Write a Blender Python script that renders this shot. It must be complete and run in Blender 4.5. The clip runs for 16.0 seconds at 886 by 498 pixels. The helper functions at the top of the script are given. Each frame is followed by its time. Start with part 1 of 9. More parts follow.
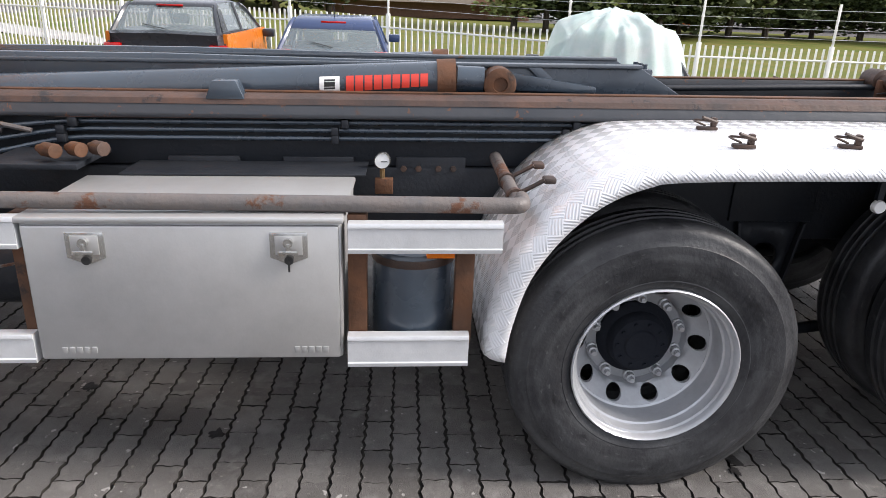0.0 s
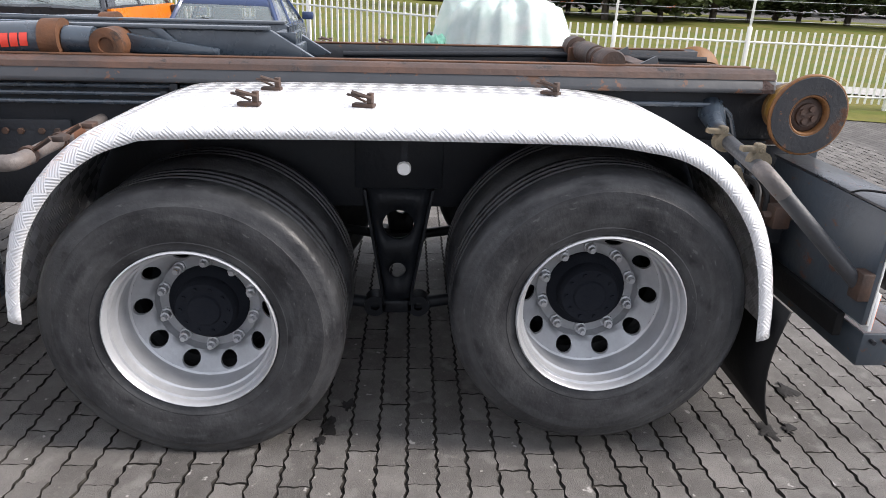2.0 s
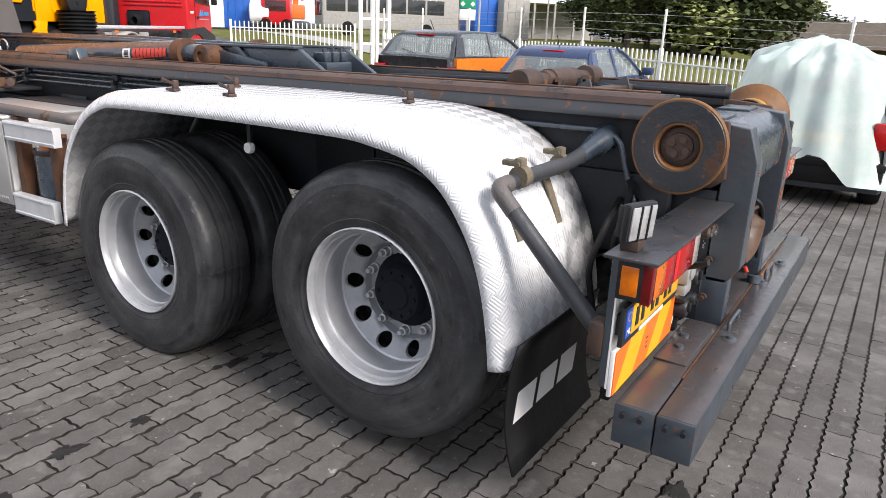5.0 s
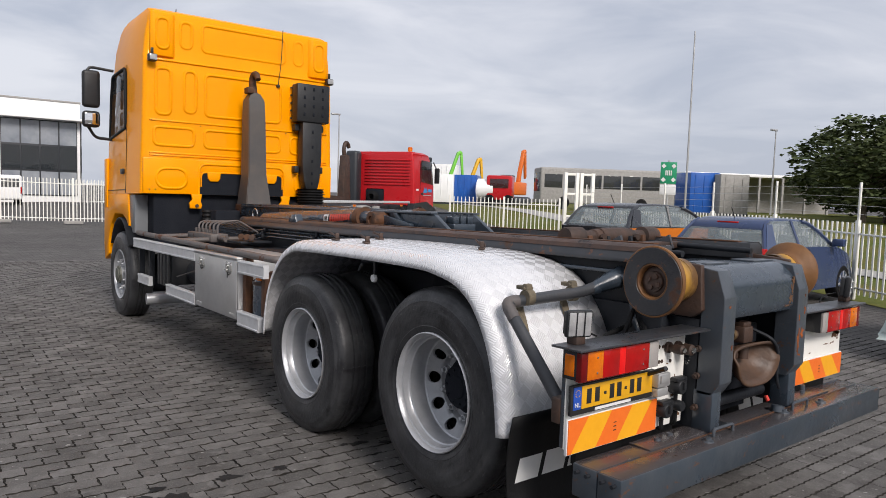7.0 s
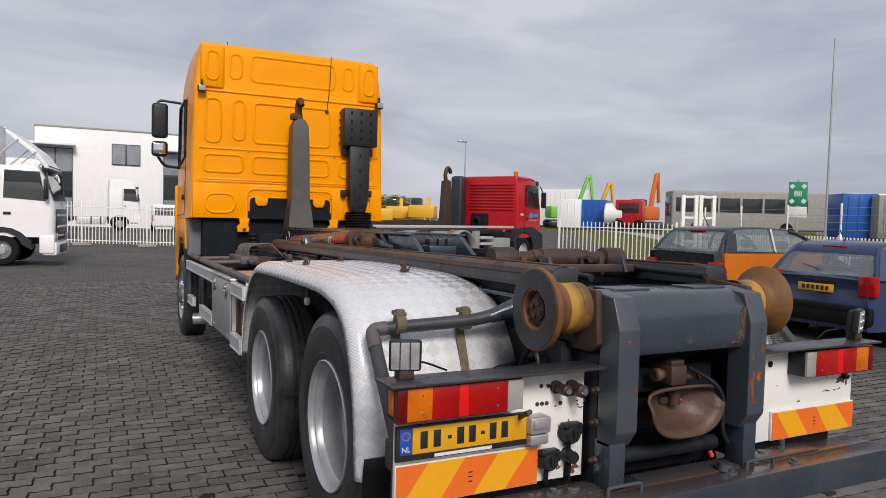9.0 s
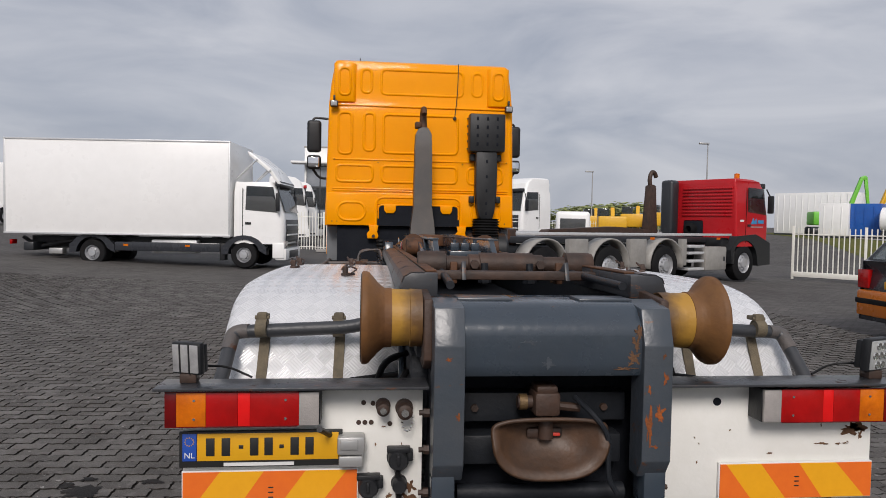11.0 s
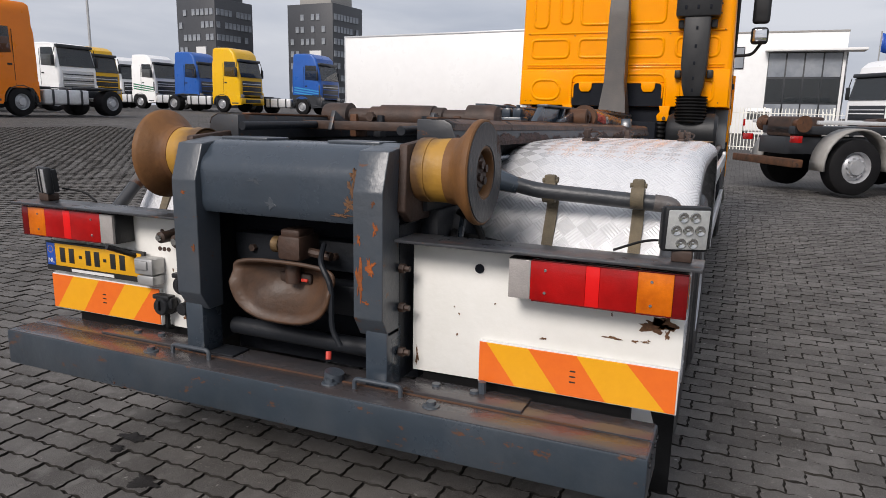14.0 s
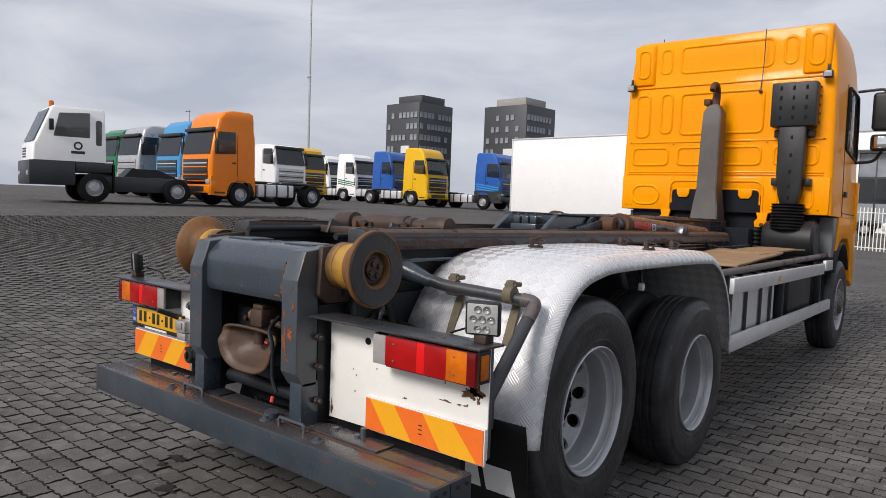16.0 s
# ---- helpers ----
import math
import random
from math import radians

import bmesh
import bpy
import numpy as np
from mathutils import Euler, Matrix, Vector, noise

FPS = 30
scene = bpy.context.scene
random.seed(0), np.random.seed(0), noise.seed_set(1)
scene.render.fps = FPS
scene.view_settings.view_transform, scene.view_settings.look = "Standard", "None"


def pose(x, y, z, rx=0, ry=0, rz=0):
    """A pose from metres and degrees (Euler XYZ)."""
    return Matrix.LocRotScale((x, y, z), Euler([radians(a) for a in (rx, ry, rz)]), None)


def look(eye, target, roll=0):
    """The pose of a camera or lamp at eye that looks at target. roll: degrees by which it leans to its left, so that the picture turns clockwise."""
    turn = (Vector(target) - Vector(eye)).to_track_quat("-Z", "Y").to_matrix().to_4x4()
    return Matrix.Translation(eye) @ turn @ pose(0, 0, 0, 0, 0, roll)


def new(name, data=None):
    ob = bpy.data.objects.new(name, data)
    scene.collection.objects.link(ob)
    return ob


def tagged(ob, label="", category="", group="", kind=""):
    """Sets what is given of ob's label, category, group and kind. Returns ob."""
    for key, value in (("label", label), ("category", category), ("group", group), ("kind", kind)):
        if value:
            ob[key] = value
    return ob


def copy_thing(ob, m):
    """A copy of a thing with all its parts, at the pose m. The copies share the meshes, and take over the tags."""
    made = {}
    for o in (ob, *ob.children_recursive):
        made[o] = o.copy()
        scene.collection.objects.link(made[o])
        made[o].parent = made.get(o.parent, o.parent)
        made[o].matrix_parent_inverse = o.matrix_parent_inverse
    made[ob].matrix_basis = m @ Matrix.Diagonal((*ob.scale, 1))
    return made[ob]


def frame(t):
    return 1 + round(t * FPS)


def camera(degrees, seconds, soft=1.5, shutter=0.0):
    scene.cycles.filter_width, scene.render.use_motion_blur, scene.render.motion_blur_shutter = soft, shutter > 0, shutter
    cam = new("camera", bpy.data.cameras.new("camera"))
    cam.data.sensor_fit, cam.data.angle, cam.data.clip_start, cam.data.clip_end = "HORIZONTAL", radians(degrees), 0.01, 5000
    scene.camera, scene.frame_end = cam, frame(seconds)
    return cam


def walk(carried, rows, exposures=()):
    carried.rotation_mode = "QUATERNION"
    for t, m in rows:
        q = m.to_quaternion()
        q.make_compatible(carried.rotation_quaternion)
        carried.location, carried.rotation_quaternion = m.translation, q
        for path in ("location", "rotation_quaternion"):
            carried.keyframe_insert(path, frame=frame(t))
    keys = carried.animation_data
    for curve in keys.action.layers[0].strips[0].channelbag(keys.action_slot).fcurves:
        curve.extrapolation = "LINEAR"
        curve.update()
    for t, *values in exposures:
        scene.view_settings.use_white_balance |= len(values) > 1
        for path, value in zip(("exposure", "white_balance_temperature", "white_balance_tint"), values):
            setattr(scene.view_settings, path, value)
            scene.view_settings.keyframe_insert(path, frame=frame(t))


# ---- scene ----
cam = camera(65.50, 16.0, soft=0.85)
PATH = [
    (0, (-3.2, 3.207, 1.71), (-1.325, 3.096, 1.023), 2.15),
    (0.5, (-3.237, 2.818, 1.701), (-1.368, 2.717, 0.998), 2.22),
    (1, (-3.195, 2.434, 1.684), (-1.33, 2.335, 0.966), 2.36),
    (1.5, (-3.227, 2.019, 1.665), (-1.366, 1.915, 0.942), 2.41),
    (2, (-3.24, 1.6, 1.679), (-1.38, 1.499, 0.95), 2.50),
    (2.5, (-3.173, 1.172, 1.672), (-1.313, 1.081, 0.943), 2.57),
    (3, (-3.169, 0.737, 1.623), (-1.3, 0.735, 0.913), 2.47),
    (3.2, (-3.15, 0.59, 1.632), (-1.288, 0.741, 0.918), 2.21),
    (5.3, (-2.897, -0.731, 1.581), (-1.4, 0.456, 0.991), 2.36),
    (5.5, (-2.95, -0.86, 1.587), (-1.534, 0.43, 1.014), 2.30),
    (6, (-3.05, -1.214, 1.584), (-1.788, 0.264, 1.11), 2.19),
    (6.5, (-3.137, -1.515, 1.609), (-1.904, 0.009, 1.211), 1.99),
    (7, (-3.162, -1.72, 1.587), (-1.934, -0.149, 1.432), 1.85),
    (7.5, (-3.016, -1.918, 1.564), (-1.822, -0.315, 1.479), 1.50),
    (8, (-2.733, -2.061, 1.579), (-1.644, -0.386, 1.505), 1.62),
    (8.2, (-2.607, -2.061, 1.563), (-1.563, -0.357, 1.487), 1.66),
    (10.3, (-1.115, -2.164, 1.599), (-0.596, -0.234, 1.518), 0.76),
    (10.5, (-0.968, -2.193, 1.594), (-0.544, -0.24, 1.521), 0.75),
    (11, (-0.591, -2.274, 1.572), (-0.382, -0.286, 1.492), 1.03),
    (11.5, (-0.267, -2.223, 1.513), (-0.194, -0.243, 1.243), 1.26),
    (12, (0.034, -2.163, 1.447), (0.013, -0.197, 1.079), 1.29),
    (12.5, (0.342, -2.141, 1.445), (0.057, -0.201, 1.051), 1.37),
    (13, (0.592, -2.086, 1.436), (0.036, -0.207, 1.039), 1.44),
    (13.5, (0.928, -1.958, 1.428), (0.255, -0.117, 1.031), 1.24),
    (14, (1.301, -1.876, 1.416), (0.541, -0.068, 1.022), 1.12),
    (14.5, (1.671, -1.805, 1.43), (0.744, -0.075, 1.044), 1.35),
    (15, (1.986, -1.746, 1.448), (0.962, -0.067, 1.088), 1.57),
    (15.5, (2.283, -1.771, 1.491), (1.141, -0.142, 1.286), 1.76),
    (16, (2.534, -1.917, 1.525), (1.287, -0.36, 1.383), 2.07),
]
walk(cam, [(t, look(e, a, r)) for t, e, a, r in PATH], exposures=[(0, 1.37, 6720, 13), (2.0, 1.38, 6720, 13), (3.2, 1.34, 6720, 13), (5.5, 1.02, 6720, 13), (6.3, 0.79, 6720, 13), (7.2, 0.24, 6720, 13), (8.2, 0.1, 6720, 13), (10.5, -0.06, 6720, 13), (11.2, -0.08, 6720, 13), (12.2, 0.14, 6720, 13), (14.5, 0.2, 6720, 13), (16, 0.24, 6720, 13)])

# ---- world and light ----
def build_world():
    w = bpy.data.worlds.new("overcast_sky")
    scene.world = w
    w.use_nodes = True
    nt = w.node_tree
    nt.nodes.clear()
    N = nt.nodes.new
    out, bg, sky = N("ShaderNodeOutputWorld"), N("ShaderNodeBackground"), N("ShaderNodeTexSky")
    sky.sky_type, sky.sun_disc = "NISHITA", False
    sky.sun_elevation, sky.sun_rotation = radians(37), radians(189)
    sky.air_density, sky.dust_density, sky.ozone_density = 1.0, 3.0, 1.0
    tc, mp = N("ShaderNodeTexCoord"), N("ShaderNodeMapping")
    mp.inputs["Scale"].default_value = (1.4, 1.4, 5.0)
    n1 = N("ShaderNodeTexNoise")
    n1.inputs["Scale"].default_value, n1.inputs["Detail"].default_value, n1.inputs["Roughness"].default_value = 2.2, 6, 0.52
    n1.inputs["Distortion"].default_value = 0.5
    rp = N("ShaderNodeValToRGB")
    rp.color_ramp.elements[0].position, rp.color_ramp.elements[0].color = 0.36, (4.9, 5.5, 6.6, 1)
    rp.color_ramp.elements[1].position, rp.color_ramp.elements[1].color = 0.66, (7.55, 8.0, 8.8, 1)
    mx = N("ShaderNodeMix")
    mx.data_type = "RGBA"
    mx.inputs["Factor"].default_value = 0.88
    nt.links.new(tc.outputs["Generated"], mp.inputs["Vector"])
    nt.links.new(mp.outputs["Vector"], n1.inputs["Vector"])
    nt.links.new(n1.outputs["Fac"], rp.inputs["Fac"])
    nt.links.new(sky.outputs["Color"], mx.inputs["A"])
    nt.links.new(rp.outputs["Color"], mx.inputs["B"])
    nt.links.new(mx.outputs["Result"], bg.inputs["Color"])
    bg.inputs["Strength"].default_value = 0.082
    nt.links.new(bg.outputs["Background"], out.inputs["Surface"])


build_world()
sun = new("sun", bpy.data.lights.new("sun", "SUN"))
sun.data.energy, sun.data.angle, sun.data.color = 2.45, radians(20), (1.0, 0.965, 0.93)
sun.matrix_world = look((-1.6, -9.8, 7.4), (0, 0, 0))


# ---- materials ----
def mat(name, c1, c2=None, rough=0.5, metal=0.0, scale=6.0, bump=0.15, bscale=60.0, rust=0.0, rcol=(0.14, 0.05, 0.02),
        rscale=3.0, coords="Object", coat=0.0, rvar=0.12, emit=0.0, spec=0.5, rand=0.0, rcol2=None, dirt=0.0, dcol=(0.05, 0.045, 0.04), chips=0.0, ccol=(0.11, 0.05, 0.028)):
    m = bpy.data.materials.new(name)
    m.use_nodes = True
    nt = m.node_tree
    N, L = nt.nodes.new, nt.links.new
    p = nt.nodes["Principled BSDF"]
    c2 = c2 or tuple(min(1, v * 0.78) for v in c1)
    tc = N("ShaderNodeTexCoord")
    a = N("ShaderNodeTexNoise")
    a.inputs["Scale"].default_value, a.inputs["Detail"].default_value, a.inputs["Roughness"].default_value = scale, 8, 0.65
    L(tc.outputs[coords], a.inputs["Vector"])
    mr = N("ShaderNodeMapRange")
    mr.inputs["From Min"].default_value, mr.inputs["From Max"].default_value = 0.32, 0.68
    L(a.outputs["Fac"], mr.inputs["Value"])
    mx = N("ShaderNodeMix")
    mx.data_type = "RGBA"
    mx.inputs["A"].default_value, mx.inputs["B"].default_value = (*c1, 1), (*c2, 1)
    L(mr.outputs["Result"], mx.inputs["Factor"])
    col = mx.outputs["Result"]
    if rand:
        oi = N("ShaderNodeObjectInfo")
        gi = N("ShaderNodeNewGeometry")
        ad = N("ShaderNodeMath")
        ad.operation = "ADD"
        L(oi.outputs["Random"], ad.inputs[0])
        L(gi.outputs["Random Per Island"], ad.inputs[1])
        fr = N("ShaderNodeMath")
        fr.operation = "FRACT"
        L(ad.outputs[0], fr.inputs[0])
        hs = N("ShaderNodeHueSaturation")
        mv = N("ShaderNodeMapRange")
        mv.inputs["To Min"].default_value, mv.inputs["To Max"].default_value = 1 - rand, 1 + rand
        L(fr.outputs[0], mv.inputs["Value"])
        L(mv.outputs["Result"], hs.inputs["Value"])
        L(col, hs.inputs["Color"])
        col = hs.outputs["Color"]
    roughness = None
    rr = N("ShaderNodeMapRange")
    rr.inputs["To Min"].default_value, rr.inputs["To Max"].default_value = max(0.02, rough - rvar), min(1, rough + rvar)
    L(a.outputs["Fac"], rr.inputs["Value"])
    roughness = rr.outputs["Result"]
    fine = N("ShaderNodeTexNoise")
    fine.inputs["Scale"].default_value, fine.inputs["Detail"].default_value = bscale, 6
    L(tc.outputs[coords], fine.inputs["Vector"])
    if dirt:
        d = N("ShaderNodeTexNoise")
        d.inputs["Scale"].default_value, d.inputs["Detail"].default_value, d.inputs["Roughness"].default_value = 2.3, 9, 0.7
        L(tc.outputs[coords], d.inputs["Vector"])
        dm = N("ShaderNodeMapRange")
        dm.inputs["From Min"].default_value, dm.inputs["From Max"].default_value, dm.inputs["To Max"].default_value = 0.42, 0.75, dirt
        L(d.outputs["Fac"], dm.inputs["Value"])
        dx = N("ShaderNodeMix")
        dx.data_type = "RGBA"
        dx.inputs["B"].default_value = (*dcol, 1)
        L(dm.outputs["Result"], dx.inputs["Factor"])
        L(col, dx.inputs["A"])
        col = dx.outputs["Result"]
    if chips:  # small flakes and scratches where the paint has gone
        sq = N("ShaderNodeMapping")
        sq.inputs["Scale"].default_value = (0.45, 1.0, 1.0)
        L(tc.outputs[coords], sq.inputs["Vector"])
        ch = N("ShaderNodeTexNoise")
        ch.inputs["Scale"].default_value, ch.inputs["Detail"].default_value, ch.inputs["Roughness"].default_value = 21, 7, 0.7
        L(sq.outputs["Vector"], ch.inputs["Vector"])
        cm = N("ShaderNodeMapRange")
        cm.inputs["From Min"].default_value, cm.inputs["From Max"].default_value = 0.74 - 0.16 * chips, 0.76 - 0.16 * chips
        L(ch.outputs["Fac"], cm.inputs["Value"])
        cc = N("ShaderNodeMix")
        cc.data_type = "RGBA"
        cc.inputs["B"].default_value = (*ccol, 1)
        L(cm.outputs["Result"], cc.inputs["Factor"])
        L(col, cc.inputs["A"])
        col = cc.outputs["Result"]
    height = fine.outputs["Fac"]
    if rust:
        r = N("ShaderNodeTexNoise")
        r.inputs["Scale"].default_value, r.inputs["Detail"].default_value, r.inputs["Roughness"].default_value = rscale, 12, 0.68
        L(tc.outputs[coords], r.inputs["Vector"])
        rm = N("ShaderNodeMapRange")
        t = 0.72 - 0.45 * rust
        rm.inputs["From Min"].default_value, rm.inputs["From Max"].default_value = t, t + 0.05
        L(r.outputs["Fac"], rm.inputs["Value"])
        rc = N("ShaderNodeMix")
        rc.data_type = "RGBA"
        rc.inputs["A"].default_value = (*rcol, 1)
        rc.inputs["B"].default_value = (*(rcol2 or tuple(v * 0.45 for v in rcol)), 1)
        L(fine.outputs["Fac"], rc.inputs["Factor"])
        cx = N("ShaderNodeMix")
        cx.data_type = "RGBA"
        L(rm.outputs["Result"], cx.inputs["Factor"])
        L(col, cx.inputs["A"])
        L(rc.outputs["Result"], cx.inputs["B"])
        col = cx.outputs["Result"]
        rx = N("ShaderNodeMix")
        rx.inputs["B"].default_value = 0.85
        L(rm.outputs["Result"], rx.inputs["Factor"])
        L(roughness, rx.inputs["A"])
        roughness = rx.outputs["Result"]
        me = N("ShaderNodeMath")
        me.operation, me.inputs[1].default_value = "MULTIPLY", metal
        inv = N("ShaderNodeMath")
        inv.operation, inv.inputs[0].default_value = "SUBTRACT", 1.0
        L(rm.outputs["Result"], inv.inputs[1])
        L(inv.outputs[0], me.inputs[0])
        L(me.outputs[0], p.inputs["Metallic"])
        hm = N("ShaderNodeMath")
        hm.operation, hm.inputs[1].default_value = "MULTIPLY_ADD", 0.6
        L(rm.outputs["Result"], hm.inputs[0])
        L(fine.outputs["Fac"], hm.inputs[2])
        height = hm.outputs[0]
    else:
        p.inputs["Metallic"].default_value = metal
    L(col, p.inputs["Base Color"])
    L(roughness, p.inputs["Roughness"])
    p.inputs["Specular IOR Level"].default_value = spec
    p.inputs["Coat Weight"].default_value = coat
    p.inputs["Coat Roughness"].default_value = 0.06
    if bump:
        b = N("ShaderNodeBump")
        b.inputs["Strength"].default_value, b.inputs["Distance"].default_value = bump, 0.01
        L(height, b.inputs["Height"])
        L(b.outputs["Normal"], p.inputs["Normal"])
    if emit:
        p.inputs["Emission Color"].default_value, p.inputs["Emission Strength"].default_value = (*c1, 1), emit
    return m


def glass_mat(name, tint=(0.02, 0.025, 0.028), rough=0.03, alpha=0.75):
    m = bpy.data.materials.new(name)
    m.use_nodes = True
    p = m.node_tree.nodes["Principled BSDF"]
    p.inputs["Base Color"].default_value, p.inputs["Roughness"].default_value, p.inputs["Alpha"].default_value = (*tint, 1), rough, alpha
    p.inputs["Specular IOR Level"].default_value = 0.7
    return m


def tread_mat(name):
    """Rolled aluminium plate with short bars that alternate in direction."""
    m = mat(name, (0.72, 0.725, 0.74), (0.65, 0.655, 0.67), rough=0.30, metal=0.12, scale=5, bump=0, dirt=0.12, dcol=(0.35, 0.35, 0.36))
    nt = m.node_tree
    N, L = nt.nodes.new, nt.links.new
    uv = N("ShaderNodeUVMap")
    turned = N("ShaderNodeMapping")
    turned.inputs["Rotation"].default_value = (0, 0, radians(45))
    L(uv.outputs["UV"], turned.inputs["Vector"])
    ck = N("ShaderNodeTexChecker")
    ck.inputs["Scale"].default_value = 19.0
    L(turned.outputs["Vector"], ck.inputs["Vector"])
    waves = []
    for axis in ("X", "Y"):
        wv = N("ShaderNodeTexWave")
        wv.bands_direction = axis
        wv.inputs["Scale"].default_value = 29.8
        L(turned.outputs["Vector"], wv.inputs["Vector"])
        waves.append(wv)
    mx = N("ShaderNodeMix")
    L(ck.outputs["Fac"], mx.inputs["Factor"])
    L(waves[0].outputs["Fac"], mx.inputs["A"])
    L(waves[1].outputs["Fac"], mx.inputs["B"])
    b = N("ShaderNodeBump")
    b.inputs["Strength"].default_value, b.inputs["Distance"].default_value = 0.32, 0.005
    L(mx.outputs["Result"], b.inputs["Height"])
    gloss = N("ShaderNodeMapRange")  # the bars of neighbouring fields catch the light differently
    gloss.inputs["To Min"].default_value, gloss.inputs["To Max"].default_value = 0.20, 0.50
    L(ck.outputs["Fac"], gloss.inputs["Value"])
    L(gloss.outputs["Result"], nt.nodes["Principled BSDF"].inputs["Roughness"])
    L(b.outputs["Normal"], nt.nodes["Principled BSDF"].inputs["Normal"])
    return m


def speckled(m):
    """Light and dark aggregate grains in the face of a concrete stone."""
    nt = m.node_tree
    N, L = nt.nodes.new, nt.links.new
    p = nt.nodes["Principled BSDF"]
    col = p.inputs["Base Color"].links[0].from_socket
    geo = N("ShaderNodeNewGeometry")
    for scale, lo, hi, tone in ((420, 0.60, 0.72, (0.34, 0.32, 0.30, 1)), (300, 0.61, 0.70, (0.045, 0.042, 0.04, 1)), (60, 0.66, 0.74, (0.24, 0.22, 0.20, 1)), (11, 0.58, 0.72, (0.20, 0.19, 0.182, 1)), (24, 0.715, 0.745, (0.45, 0.43, 0.41, 1))):
        n = N("ShaderNodeTexNoise")
        n.inputs["Scale"].default_value, n.inputs["Detail"].default_value = scale, 2
        L(geo.outputs["Position"], n.inputs["Vector"])
        r = N("ShaderNodeMapRange")
        r.inputs["From Min"].default_value, r.inputs["From Max"].default_value, r.inputs["To Max"].default_value = lo, hi, 0.6
        L(n.outputs["Fac"], r.inputs["Value"])
        x = N("ShaderNodeMix")
        x.data_type = "RGBA"
        x.inputs["B"].default_value = tone
        L(r.outputs["Result"], x.inputs["Factor"])
        L(col, x.inputs["A"])
        col = x.outputs["Result"]
    L(col, p.inputs["Base Color"])
    return m


def scuffed(m):
    """Streaks of dust and kerb rubbing that run round the side of a tyre."""
    nt = m.node_tree
    N, L = nt.nodes.new, nt.links.new
    p = nt.nodes["Principled BSDF"]
    col = p.inputs["Base Color"].links[0].from_socket
    uv = N("ShaderNodeUVMap")
    for sx, sy, lo, hi, most, tone in ((3.6, 20, 0.47, 0.72, 0.6, (0.082, 0.084, 0.086, 1)), (9, 22, 0.58, 0.70, 0.6, (0.006, 0.006, 0.007, 1)), (26, 70, 0.64, 0.74, 0.5, (0.12, 0.12, 0.12, 1))):
        mp = N("ShaderNodeMapping")
        mp.inputs["Scale"].default_value = (sx, sy, 1)
        L(uv.outputs["UV"], mp.inputs["Vector"])
        n = N("ShaderNodeTexNoise")
        n.inputs["Scale"].default_value, n.inputs["Detail"].default_value = 1.0, 4
        L(mp.outputs["Vector"], n.inputs["Vector"])
        r = N("ShaderNodeMapRange")
        r.inputs["From Min"].default_value, r.inputs["From Max"].default_value, r.inputs["To Max"].default_value = lo, hi, most
        L(n.outputs["Fac"], r.inputs["Value"])
        x = N("ShaderNodeMix")
        x.data_type = "RGBA"
        x.inputs["B"].default_value = tone
        L(r.outputs["Result"], x.inputs["Factor"])
        L(col, x.inputs["A"])
        col = x.outputs["Result"]
    L(col, p.inputs["Base Color"])
    return m


def worn_band(m):
    """Yellow paint left on the running face of a rusty roller, thinning out towards the frame."""
    nt = m.node_tree
    N, L = nt.nodes.new, nt.links.new
    p = nt.nodes["Principled BSDF"]
    col = p.inputs["Base Color"].links[0].from_socket
    tc = N("ShaderNodeTexCoord")
    sx = N("ShaderNodeSeparateXYZ")
    L(tc.outputs["Object"], sx.inputs[0])
    ab = N("ShaderNodeMath")
    ab.operation = "ABSOLUTE"
    L(sx.outputs["X"], ab.inputs[0])
    n = N("ShaderNodeTexNoise")
    n.inputs["Scale"].default_value, n.inputs["Detail"].default_value = 14, 8
    L(tc.outputs["Object"], n.inputs["Vector"])
    ad = N("ShaderNodeMath")
    ad.operation, ad.inputs[1].default_value = "MULTIPLY_ADD", 0.10
    L(n.outputs["Fac"], ad.inputs[0])
    L(ab.outputs[0], ad.inputs[2])
    r = N("ShaderNodeMapRange")
    r.inputs["From Min"].default_value, r.inputs["From Max"].default_value, r.inputs["To Max"].default_value = 0.485, 0.540, 0.9
    L(ad.outputs[0], r.inputs["Value"])
    x = N("ShaderNodeMix")
    x.data_type = "RGBA"
    x.inputs["B"].default_value = (0.44, 0.235, 0.035, 1)
    L(r.outputs["Result"], x.inputs["Factor"])
    L(col, x.inputs["A"])
    L(x.outputs["Result"], p.inputs["Base Color"])
    return m


